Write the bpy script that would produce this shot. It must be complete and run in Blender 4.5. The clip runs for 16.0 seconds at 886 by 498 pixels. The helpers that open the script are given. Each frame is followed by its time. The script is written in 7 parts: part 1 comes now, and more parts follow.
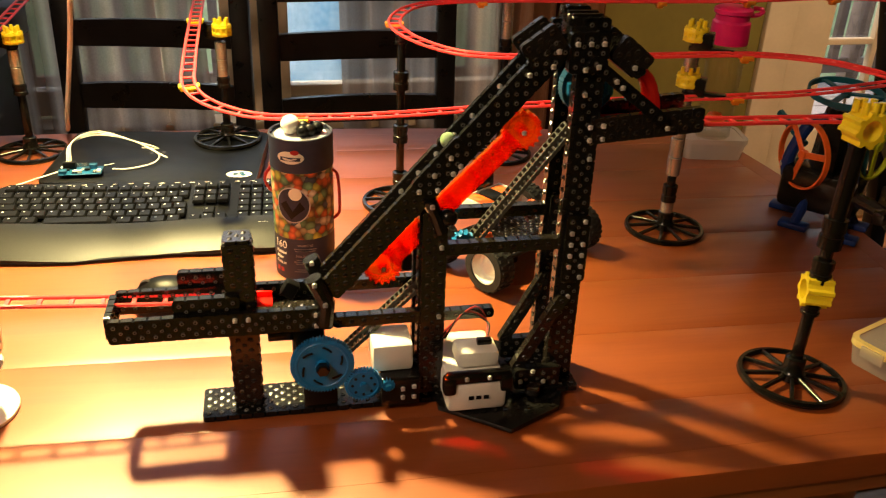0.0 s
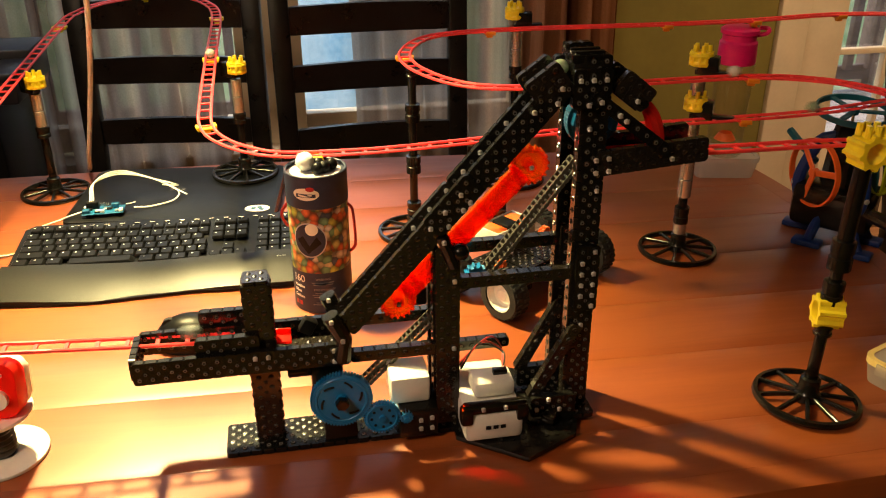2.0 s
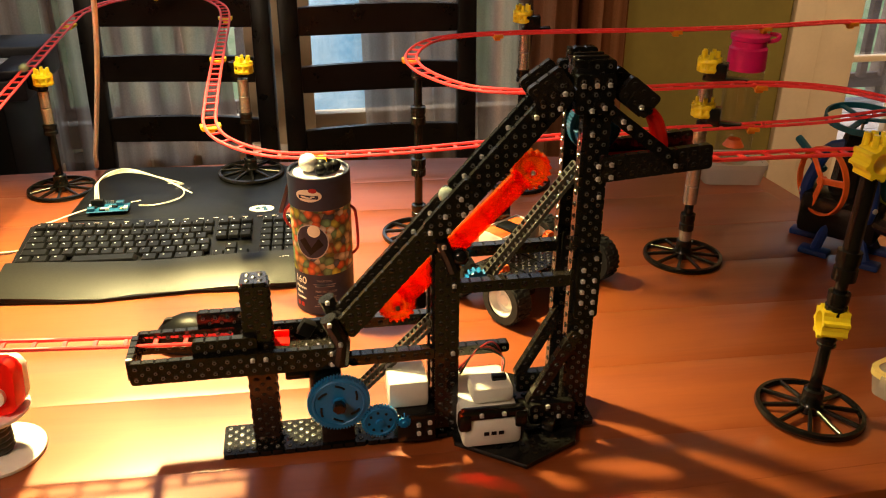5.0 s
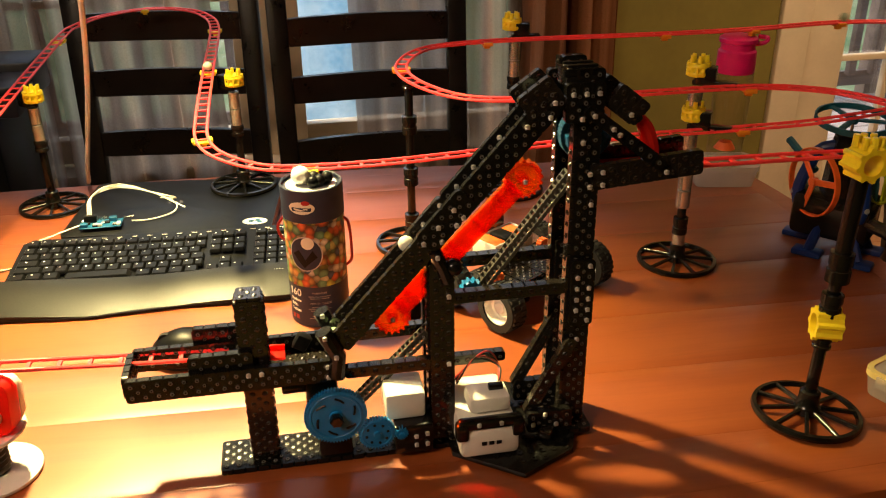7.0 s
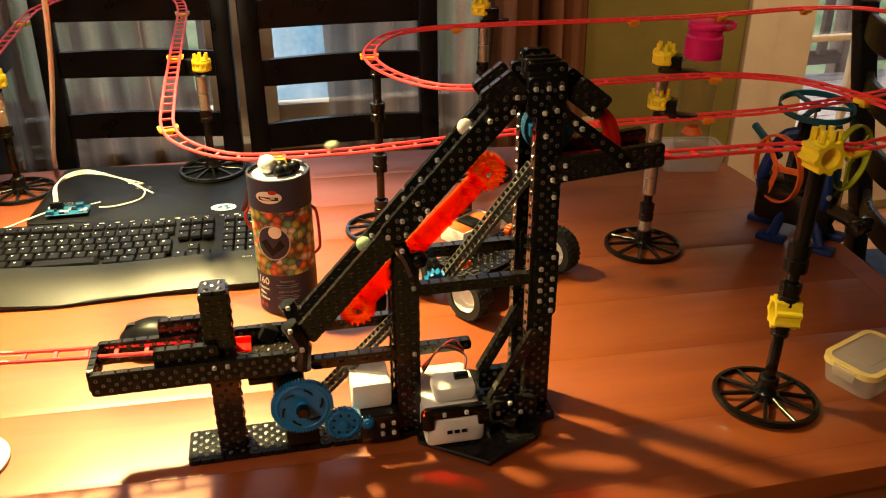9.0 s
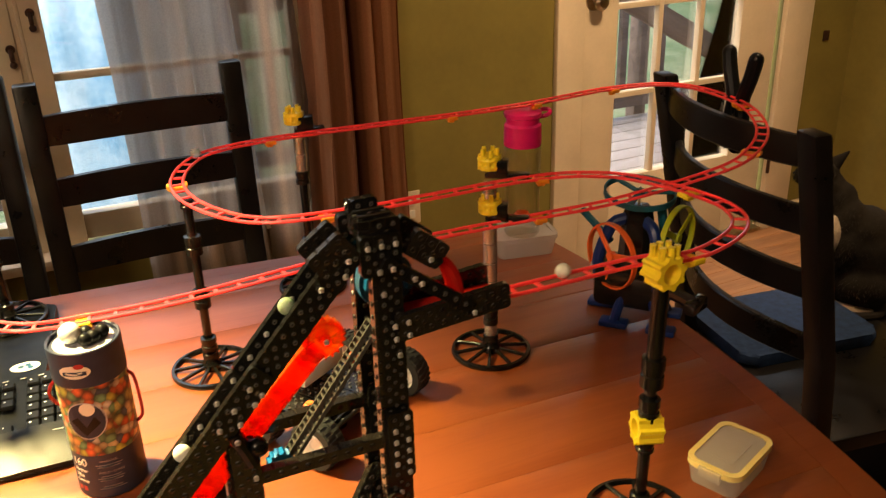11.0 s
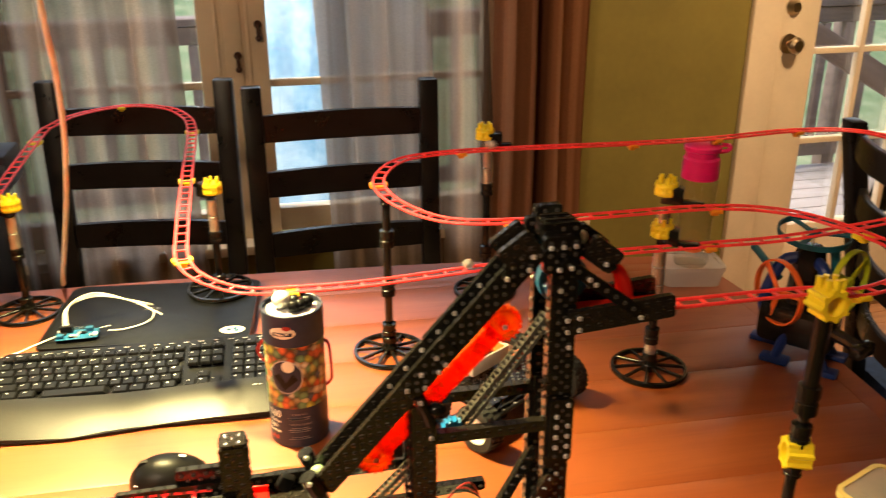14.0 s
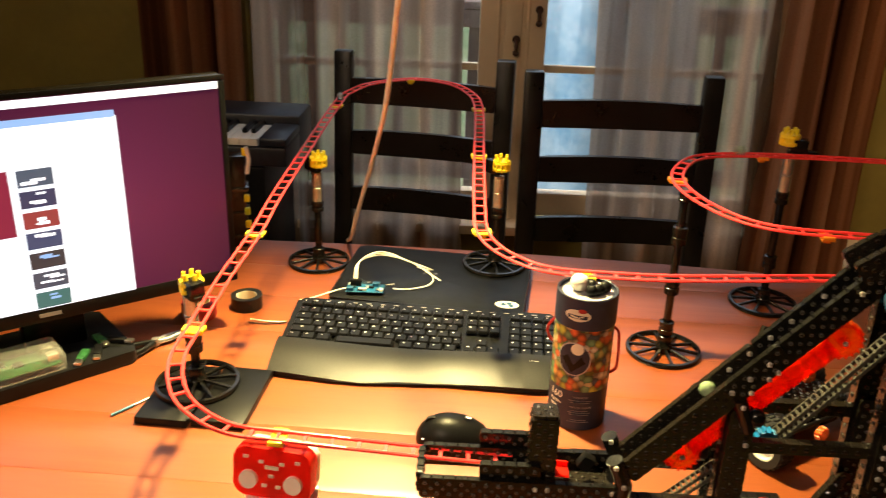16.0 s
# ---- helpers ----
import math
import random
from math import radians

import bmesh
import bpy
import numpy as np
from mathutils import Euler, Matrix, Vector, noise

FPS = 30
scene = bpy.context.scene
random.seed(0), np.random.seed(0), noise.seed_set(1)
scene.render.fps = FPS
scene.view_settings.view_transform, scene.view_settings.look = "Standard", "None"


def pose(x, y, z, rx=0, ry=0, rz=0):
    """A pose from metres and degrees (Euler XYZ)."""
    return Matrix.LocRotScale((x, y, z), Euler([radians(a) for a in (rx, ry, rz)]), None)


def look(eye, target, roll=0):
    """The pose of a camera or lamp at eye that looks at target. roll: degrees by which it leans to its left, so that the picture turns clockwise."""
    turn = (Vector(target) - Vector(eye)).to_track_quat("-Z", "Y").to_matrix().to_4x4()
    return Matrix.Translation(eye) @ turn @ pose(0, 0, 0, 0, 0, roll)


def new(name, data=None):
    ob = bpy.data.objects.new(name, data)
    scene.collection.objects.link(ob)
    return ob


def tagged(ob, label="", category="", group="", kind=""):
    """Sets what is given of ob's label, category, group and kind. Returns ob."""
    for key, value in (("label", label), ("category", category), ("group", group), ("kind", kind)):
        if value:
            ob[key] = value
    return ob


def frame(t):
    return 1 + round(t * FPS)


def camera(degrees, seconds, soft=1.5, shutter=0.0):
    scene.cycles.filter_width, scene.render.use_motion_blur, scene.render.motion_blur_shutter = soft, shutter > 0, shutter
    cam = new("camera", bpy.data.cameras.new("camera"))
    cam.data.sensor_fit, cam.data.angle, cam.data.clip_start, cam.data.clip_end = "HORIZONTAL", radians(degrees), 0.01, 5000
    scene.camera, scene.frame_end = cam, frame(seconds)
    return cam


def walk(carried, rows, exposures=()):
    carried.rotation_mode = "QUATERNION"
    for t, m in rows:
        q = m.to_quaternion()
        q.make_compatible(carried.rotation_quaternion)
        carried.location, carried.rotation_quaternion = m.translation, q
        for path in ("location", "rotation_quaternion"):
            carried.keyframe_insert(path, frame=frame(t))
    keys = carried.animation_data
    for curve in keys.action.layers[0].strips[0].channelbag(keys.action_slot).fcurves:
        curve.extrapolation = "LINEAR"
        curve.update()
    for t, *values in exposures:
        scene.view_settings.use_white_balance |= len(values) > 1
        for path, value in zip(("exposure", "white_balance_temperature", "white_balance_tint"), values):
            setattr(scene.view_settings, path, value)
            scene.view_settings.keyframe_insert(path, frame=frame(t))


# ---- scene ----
cam = camera(54.5, 16.0, 1.1, 0.5)
PATH = [
    (0, (0.033, -0.09, 1.325), (0.004, 1.692, 0.416), 2.2),
    (0.5, (0.039, -0.094, 1.346), (0.034, 1.685, 0.432), 1.9),
    (1, (0.038, -0.099, 1.351), (0.016, 1.683, 0.443), 1.2),
    (1.5, (0.036, -0.099, 1.349), (-0.023, 1.691, 0.459), 0.3),
    (2, (0.041, -0.099, 1.35), (-0.037, 1.697, 0.475), -0.2),
    (2.5, (0.041, -0.099, 1.35), (-0.027, 1.696, 0.47), -0.1),
    (3, (0.044, -0.097, 1.353), (-0.02, 1.693, 0.463), 0.0),
    (3.5, (0.043, -0.103, 1.35), (-0.042, 1.685, 0.459), 0.4),
    (4, (0.046, -0.099, 1.348), (-0.063, 1.687, 0.454), 0.5),
    (4.5, (0.05, -0.094, 1.349), (-0.053, 1.7, 0.47), 0.5),
    (7, (0.052, -0.09, 1.355), (-0.038, 1.713, 0.494), -0.7),
    (7.5, (0.058, -0.091, 1.361), (-0.006, 1.72, 0.516), -1.1),
    (8, (0.061, -0.092, 1.36), (0.007, 1.719, 0.514), -0.9),
    (8.2, (0.059, -0.092, 1.36), (0.008, 1.713, 0.502), -0.5),
    (10.3, (0.076, -0.026, 1.398), (0.079, 1.739, 0.458), -0.1),
    (10.5, (0.04, 0.024, 1.387), (0.198, 1.818, 0.519), -0.6),
    (11, (0.071, 0.026, 1.434), (0.42, 1.821, 0.623), -1.8),
    (11.5, (0.091, -0.029, 1.444), (0.461, 1.773, 0.658), -1.2),
    (12, (0.117, -0.064, 1.448), (0.431, 1.755, 0.678), -1.0),
    (12.5, (0.129, -0.068, 1.448), (0.393, 1.766, 0.697), -0.7),
    (13, (0.118, -0.066, 1.449), (0.319, 1.781, 0.709), -0.1),
    (13.5, (0.091, -0.07, 1.449), (0.172, 1.785, 0.707), -0.0),
    (14, (0.038, -0.075, 1.449), (0.022, 1.779, 0.701), -0.1),
    (14.5, (-0.005, -0.089, 1.455), (-0.16, 1.759, 0.707), -0.1),
    (15, (-0.04, -0.09, 1.449), (-0.346, 1.736, 0.693), 0.5),
    (15.5, (-0.066, -0.092, 1.443), (-0.459, 1.713, 0.676), 1.4),
    (16, (-0.089, -0.102, 1.44), (-0.573, 1.679, 0.668), 1.8),
]
walk(cam, [(t, look(eye, target, roll)) for t, eye, target, roll in PATH], [(0.0, 1.15), (8.0, 1.15), (10.5, 1.25), (11.5, 1.72), (13.5, 1.85), (14.5, 1.38), (16.0, 1.0)])

# ---------------------------------------------------------------- world and light
world = bpy.data.worlds.new("daylight")
scene.world = world
world.use_nodes = True
wn = world.node_tree.nodes
sky = wn.new("ShaderNodeTexSky")
sky.sky_type = 'NISHITA'
sky.sun_disc = False
sky.sun_elevation = radians(38)
sky.sun_rotation = radians(310)
wn["Background"].inputs[1].default_value = 0.15
world.node_tree.links.new(sky.outputs[0], wn["Background"].inputs[0])

sun = new("sun", bpy.data.lights.new("sun", 'SUN'))
sun.data.energy, sun.data.angle, sun.data.color = 3.2, radians(20), (1.0, 0.96, 0.9)
sun.matrix_basis = look((-5, 4.2, 7), (0, 5, 0))

# the pendant lamp over the table
lamp = new("pendant_light", bpy.data.lights.new("pendant_light", 'SPOT'))
lamp.data.energy, lamp.data.color, lamp.data.shadow_soft_size = 174.0, (1.0, 0.80, 0.33), 0.04
lamp.data.spot_size, lamp.data.spot_blend = radians(87), 1.0
lamp.matrix_basis = look((-0.55, 1.13, 1.78), (-0.41, 0.77, 0.75))

# added soft warm fill from behind the camera, for faces the pendant misses
front_fill = new("front_fill_light", bpy.data.lights.new("front_fill_light", 'AREA'))
front_fill.data.energy, front_fill.data.color = 17.5, (1.0, 0.74, 0.50)
front_fill.data.shape, front_fill.data.size = 'DISK', 0.6
front_fill.matrix_basis = look((-1.0, -0.75, 2.25), (0.0, 0.7, 0.95))

# added fill near the ceiling by the door, its cone kept to the wall
wall_fill = new("wall_fill_light", bpy.data.lights.new("wall_fill_light", 'AREA'))
wall_fill.data.energy, wall_fill.data.color = 8.0, (1.0, 0.68, 0.38)
wall_fill.data.shape, wall_fill.data.size, wall_fill.data.spread = 'DISK', 0.3, radians(105)
wall_fill.matrix_basis = look((1.25, 1.55, 2.46), (1.45, 2.75, 0.6))

# sky light entering by the window and the glazed door
for nm, x, z, w, h, power in (("window_light", 0.0, 1.30, 1.5, 1.5, 1.9), ("door_light", 2.19, 1.15, 0.56, 1.5, 2.0)):
    sl = new(nm, bpy.data.lights.new(nm, 'AREA'))
    sl.data.shape, sl.data.size, sl.data.size_y = 'RECTANGLE', w, h
    sl.data.energy, sl.data.color, sl.data.spread = power, (0.72, 0.86, 1.0), radians(80)
    sl.matrix_basis = pose(-0.565, 2.42, 0, 0, 0, 14) @ pose(x, 0.13, z, -32, 0, 0)

# ---------------------------------------------------------------- materials
def mat(name, base=(0.5, 0.5, 0.5), rough=0.5, metal=0.0, spec=0.5, var=0.0, scale=40.0, bump=0.0, alpha=1.0,
        trans=0.0, emit=None, power=0.0, base2=None, stretch=(1, 1, 1), fine=0.0, coat=0.0, ior=1.45):
    """Procedural surface: two scales of colour variation, bump and roughness variation."""
    m = bpy.data.materials.new(name)
    m.use_nodes = True
    n, l = m.node_tree.nodes, m.node_tree.links
    b = n["Principled BSDF"]
    b.inputs["Roughness"].default_value = rough
    b.inputs["Metallic"].default_value = metal
    b.inputs["Specular IOR Level"].default_value = spec
    b.inputs["IOR"].default_value = ior
    b.inputs["Transmission Weight"].default_value = trans
    b.inputs["Alpha"].default_value = alpha
    b.inputs["Coat Weight"].default_value = coat
    b.inputs["Coat Roughness"].default_value = 0.12
    b.inputs["Base Color"].default_value = (*base, 1)
    if emit:
        b.inputs["Emission Color"].default_value = (*emit, 1)
        b.inputs["Emission Strength"].default_value = power
    if var or bump or base2:
        tc = n.new("ShaderNodeTexCoord")
        mp = n.new("ShaderNodeMapping")
        mp.inputs["Scale"].default_value = stretch
        l.new(tc.outputs["Object"], mp.inputs["Vector"])
        big = n.new("ShaderNodeTexNoise")
        big.inputs["Scale"].default_value, big.inputs["Detail"].default_value = scale, 6
        l.new(mp.outputs[0], big.inputs["Vector"])
        small = n.new("ShaderNodeTexNoise")
        small.inputs["Scale"].default_value, small.inputs["Detail"].default_value = scale * 9, 4
        l.new(mp.outputs[0], small.inputs["Vector"])
        add = n.new("ShaderNodeMath")
        add.operation = 'MULTIPLY_ADD'
        l.new(small.outputs[0], add.inputs[0])
        add.inputs[1].default_value = 0.35
        l.new(big.outputs[0], add.inputs[2])
        ramp = n.new("ShaderNodeValToRGB")
        ramp.color_ramp.elements[0].position, ramp.color_ramp.elements[1].position = 0.45, 0.9
        hi = base2 if base2 else tuple(min(1, c * (1 + var)) for c in base)
        lo = base if base2 else tuple(c * (1 - var) for c in base)
        ramp.color_ramp.elements[0].color = (*lo, 1)
        ramp.color_ramp.elements[1].color = (*hi, 1)
        l.new(add.outputs[0], ramp.inputs[0])
        l.new(ramp.outputs[0], b.inputs["Base Color"])
        if bump:
            bp = n.new("ShaderNodeBump")
            bp.inputs["Strength"].default_value, bp.inputs["Distance"].default_value = bump, 0.002
            l.new(add.outputs[0], bp.inputs["Height"])
            l.new(bp.outputs[0], b.inputs["Normal"])
        if fine:
            mr = n.new("ShaderNodeMapRange")
            mr.inputs[1].default_value, mr.inputs[2].default_value = 0.4, 0.9
            mr.inputs[3].default_value, mr.inputs[4].default_value = max(0, rough - fine), min(1, rough + fine)
            l.new(add.outputs[0], mr.inputs[0])
            l.new(mr.outputs[0], b.inputs["Roughness"])
    return m


def glass(name, tint=(1, 1, 1), rough=0.0, gloss=0.12, ior=1.45, most=1.0):
    """Thin clear glass or plastic: mostly clear, with a glossy reflection."""
    m = bpy.data.materials.new(name)
    m.use_nodes = True
    n, l = m.node_tree.nodes, m.node_tree.links
    n.remove(n["Principled BSDF"])
    tr, gl, mix, fr = n.new("ShaderNodeBsdfTransparent"), n.new("ShaderNodeBsdfGlossy"), n.new("ShaderNodeMixShader"), n.new("ShaderNodeFresnel")
    tr.inputs[0].default_value = (*tint, 1)
    gl.inputs["Roughness"].default_value = rough
    fr.inputs[0].default_value = ior
    mu = n.new("ShaderNodeMath")
    mu.operation = 'ADD'
    mu.inputs[1].default_value = gloss * 0.3
    l.new(fr.outputs[0], mu.inputs[0])
    cap = n.new("ShaderNodeMath")
    cap.operation = 'MINIMUM'
    cap.inputs[1].default_value = most
    l.new(mu.outputs[0], cap.inputs[0])
    l.new(cap.outputs[0], mix.inputs[0])
    l.new(tr.outputs[0], mix.inputs[1])
    l.new(gl.outputs[0], mix.inputs[2])
    l.new(mix.outputs[0], n["Material Output"].inputs[0])
    return m


def wood(name, dark, light, rough=0.25, scale=1.0, coat=0.5, spec=0.5):
    """Polished wood: grain drawn out along local x, streaks, pores and faint blotches."""
    m = bpy.data.materials.new(name)
    m.use_nodes = True
    n, l = m.node_tree.nodes, m.node_tree.links
    b = n["Principled BSDF"]
    tc, mp = n.new("ShaderNodeTexCoord"), n.new("ShaderNodeMapping")
    mp.inputs["Scale"].default_value = (1.2 * scale, 14 * scale, 14 * scale)
    l.new(tc.outputs["Object"], mp.inputs[0])
    n1, n2, n3 = (n.new("ShaderNodeTexNoise") for _ in range(3))
    n1.inputs["Scale"].default_value, n1.inputs["Detail"].default_value, n1.inputs["Distortion"].default_value = 2.2, 8, 0.6
    n2.inputs["Scale"].default_value, n2.inputs["Detail"].default_value = 16.0, 5
    n3.inputs["Scale"].default_value, n3.inputs["Detail"].default_value = 3.0, 3
    l.new(mp.outputs[0], n1.inputs[0])
    l.new(mp.outputs[0], n2.inputs[0])
    l.new(tc.outputs["Object"], n3.inputs[0])
    a1, a2 = n.new("ShaderNodeMath"), n.new("ShaderNodeMath")
    a1.operation = a2.operation = 'MULTIPLY_ADD'
    l.new(n2.outputs[0], a1.inputs[0])
    a1.inputs[1].default_value = 0.35
    l.new(n1.outputs[0], a1.inputs[2])
    l.new(n3.outputs[0], a2.inputs[0])
    a2.inputs[1].default_value = 0.5
    l.new(a1.outputs[0], a2.inputs[2])
    ramp = n.new("ShaderNodeValToRGB")
    ramp.color_ramp.elements[0].position, ramp.color_ramp.elements[1].position = 0.62, 1.0
    ramp.color_ramp.elements[0].color, ramp.color_ramp.elements[1].color = (*dark, 1), (*light, 1)
    l.new(a2.outputs[0], ramp.inputs[0])
    l.new(ramp.outputs[0], b.inputs["Base Color"])
    mr = n.new("ShaderNodeMapRange")
    mr.inputs[1].default_value, mr.inputs[2].default_value = 0.5, 1.1
    mr.inputs[3].default_value, mr.inputs[4].default_value = rough + 0.05, max(0.05, rough - 0.03)
    l.new(a2.outputs[0], mr.inputs[0])
    l.new(mr.outputs[0], b.inputs["Roughness"])
    bp = n.new("ShaderNodeBump")
    bp.inputs["Strength"].default_value, bp.inputs["Distance"].default_value = 0.05, 0.001
    l.new(a1.outputs[0], bp.inputs["Height"])
    l.new(bp.outputs[0], b.inputs["Normal"])
    b.inputs["Coat Weight"].default_value, b.inputs["Coat Roughness"].default_value = coat, 0.18
    b.inputs["Specular IOR Level"].default_value = spec
    return m


def tinted(name, colour, clear=0.25):
    """Coloured clear plastic: a glossy skin over a body that passes light."""
    m = mat(name, colour, 0.22, var=0.12, scale=60, spec=0.6)
    n, l = m.node_tree.nodes, m.node_tree.links
    tl, mix = n.new("ShaderNodeBsdfTranslucent"), n.new("ShaderNodeMixShader")
    tl.inputs[0].default_value = (*colour, 1)
    mix.inputs[0].default_value = 0.5
    l.new(n["Principled BSDF"].outputs[0], mix.inputs[1])
    l.new(tl.outputs[0], mix.inputs[2])
    cl, mix2 = n.new("ShaderNodeBsdfTransparent"), n.new("ShaderNodeMixShader")
    cl.inputs[0].default_value = (*colour, 1)
    mix2.inputs[0].default_value = clear
    l.new(mix.outputs[0], mix2.inputs[1])
    l.new(cl.outputs[0], mix2.inputs[2])
    l.new(mix2.outputs[0], n["Material Output"].inputs[0])
    return m


M_TABLE = wood("cherry_table", (0.205, 0.041, 0.0085), (0.262, 0.060, 0.0125), 0.42, 1.0, 0.06, 0.72)
M_TABLE_EDGE = wood("cherry_edge", (0.15, 0.045, 0.013), (0.26, 0.085, 0.026), 0.36, 1.0, 0.22)
M_FLOOR = wood("floor_boards", (0.20, 0.085, 0.035), (0.40, 0.19, 0.085), 0.35, 0.6, 0.3)
M_CHAIR = mat("black_paint", (0.007, 0.006, 0.0055), 0.32, var=0.5, scale=14, bump=0.06, fine=0.1, spec=0.4)
M_SEAT = mat("navy_cloth", (0.016, 0.040, 0.105), 0.9, var=0.3, scale=60, bump=0.4)
M_OLIVE = mat("olive_wall", (0.168, 0.130, 0.024), 0.75, var=0.12, scale=5, bump=0.08)
M_CEIL = mat("ceiling_paint", (0.75, 0.72, 0.66), 0.9, var=0.05, scale=8)
M_WHITE = mat("white_trim", (0.61, 0.50, 0.35), 0.45, var=0.06, scale=9, bump=0.04)
M_GLASS = glass("window_glass")
M_BRASS = mat("aged_brass", (0.45, 0.36, 0.24), 0.28, metal=1.0, var=0.2, scale=60)
M_BRONZE = mat("dark_bronze", (0.06, 0.03, 0.02), 0.4, metal=0.6, var=0.2, scale=60)
M_BLACK = mat("black_plastic", (0.0060, 0.0055, 0.0050), 0.21, var=0.25, scale=40, fine=0.06, spec=0.45)
M_BLACK_CLEAR = mat("smoky_plastic", (0.013, 0.0105, 0.0085), 0.17, var=0.2, scale=40, fine=0.05, spec=0.6, coat=0.2)
# paler than the black kit plastic: bright glints on the studs, put in as colour
M_STUD = mat("glint_collar", (0.070, 0.066, 0.060), 0.26, var=0.1, scale=300, spec=0.7)
M_MATTE = mat("matte_black", (0.0040, 0.0040, 0.0044), 0.42, var=0.4, scale=70, bump=0.05, spec=0.25)
M_PIN = mat("silver_pin", (0.62, 0.60, 0.55), 0.28, metal=0.4, var=0.1, scale=300)
M_RED = mat("red_track", (1.0, 0.055, 0.058), 0.28, var=0.06, scale=60, spec=0.7)
M_YELLOW = mat("yellow_clip", (1.0, 0.74, 0.025), 0.36, var=0.08, scale=60, bump=0.05)
M_AMBER = mat("amber_clip", (0.90, 0.30, 0.02), 0.38, var=0.10, scale=60, bump=0.1)
M_SILVER = mat("silver_tube", (0.58, 0.56, 0.53), 0.26, metal=0.8, var=0.12, scale=50)
M_BLUE = mat("blue_gear", (0.003, 0.15, 0.40), 0.40, var=0.1, scale=60, bump=0.1)
M_TEAL = mat("teal_plastic", (0.006, 0.10, 0.14), 0.4, var=0.15, scale=60, bump=0.05)
M_DEEPBLUE = mat("deep_blue_wheel", (0.003, 0.085, 0.20), 0.4, var=0.15, scale=60)
M_ROYAL = mat("royal_plastic", (0.005, 0.026, 0.15), 0.4, var=0.15, scale=60, bump=0.05)
M_ORANGE = tinted("orange_clear", (1.0, 0.29, 0.040), 0.76)
M_ORANGE2 = mat("orange_solid", (0.85, 0.14, 0.02), 0.4, var=0.15, scale=60)
M_LIME = mat("lime_plastic", (0.45, 0.52, 0.015), 0.4, var=0.1, scale=60)
M_REDCLEAR = tinted("red_clear", (0.80, 0.035, 0.020))
M_WHITEPL = mat("white_plastic", (0.72, 0.70, 0.65), 0.4, var=0.06, scale=50, bump=0.05)
M_PINK = mat("pink_plastic", (0.80, 0.012, 0.16), 0.38, var=0.12, scale=40)
M_CLEAR = glass("clear_plastic", (0.95, 0.95, 0.94), 0.06, 0.25, 1.25, 0.28)
def milky(name, colour, clear):
    """Thin cloudy plastic: part clear, part scattering, with a soft gloss."""
    m = mat(name, colour, 0.22, var=0.05, scale=40, spec=0.6)
    n, l = m.node_tree.nodes, m.node_tree.links
    tl, mix = n.new("ShaderNodeBsdfTranslucent"), n.new("ShaderNodeMixShader")
    tl.inputs[0].default_value = (*colour, 1)
    mix.inputs[0].default_value = 0.4
    l.new(n["Principled BSDF"].outputs[0], mix.inputs[1])
    l.new(tl.outputs[0], mix.inputs[2])
    cl, mix2 = n.new("ShaderNodeBsdfTransparent"), n.new("ShaderNodeMixShader")
    mix2.inputs[0].default_value = clear
    l.new(mix.outputs[0], mix2.inputs[1])
    l.new(cl.outputs[0], mix2.inputs[2])
    l.new(mix2.outputs[0], n["Material Output"].inputs[0])
    return m


M_FROST = milky("frosted_plastic", (0.80, 0.74, 0.66), 0.55)
M_CASE = milky("clear_case", (0.80, 0.78, 0.72), 0.78)
M_CHROME = mat("brushed_metal", (0.6, 0.58, 0.55), 0.3, metal=1.0, var=0.1, scale=80)
M_CHAIN = mat("grey_chain", (0.050, 0.046, 0.038), 0.42, var=0.3, scale=200)
M_NAVYCARD = mat("navy_card", (0.014, 0.020, 0.045), 0.5, var=0.25, scale=60)
M_CARDTOP = mat("card_disc", (0.42, 0.42, 0.45), 0.35, var=0.3, scale=60)
M_CREAM = mat("cream_print", (0.72, 0.66, 0.52), 0.5, var=0.05, scale=60)
M_PRINT = mat("white_print", (0.75, 0.73, 0.68), 0.5)
M_GREYPRINT = mat("grey_print", (0.22, 0.21, 0.22), 0.5)
M_KEY = mat("key_plastic", (0.0050, 0.0050, 0.0056), 0.36, var=0.3, scale=200, bump=0.03, spec=0.16)
M_REST = mat("wrist_rest", (0.0095, 0.0090, 0.0085), 0.38, var=0.25, scale=350, bump=0.06, spec=0.26)
M_PCB = mat("blue_board", (0.006, 0.085, 0.19), 0.4, var=0.3, scale=120)
M_GREENPCB = mat("green_board", (0.02, 0.10, 0.03), 0.4, var=0.4, scale=120)
M_CORD = mat("white_cord", (0.85, 0.80, 0.68), 0.5, var=0.08, scale=50)
M_WIRE_R = mat("red_wire", (0.35, 0.015, 0.012), 0.4)
M_STEEL = mat("tool_steel", (0.42, 0.43, 0.45), 0.35, metal=0.8, var=0.2, scale=120)
M_RUBBER = mat("tyre_rubber", (0.014, 0.014, 0.014), 0.75, var=0.3, scale=150, bump=0.3)
M_LCD_WHITE = mat("lcd_white", (0.3, 0.3, 0.3), 0.35, emit=(0.86, 0.93, 1.0), power=0.75)
M_LCD_BLUE = mat("lcd_blue", (0.1, 0.1, 0.2), 0.35, emit=(0.30, 0.55, 0.95), power=0.5)
M_FUR_DARK = mat("cat_fur_dark", (0.010, 0.009, 0.008), 0.95, spec=0.1, scale=9, bump=0.4, base2=(0.030, 0.024, 0.018))
M_FUR_WHITE = mat("cat_fur_white", (0.42, 0.34, 0.25), 0.95, spec=0.1, var=0.2, scale=60, bump=0.7)
M_GRASS = mat("lawn", (0.045, 0.10, 0.030), 0.9, scale=2.5, bump=0.6, base2=(0.20, 0.21, 0.11))
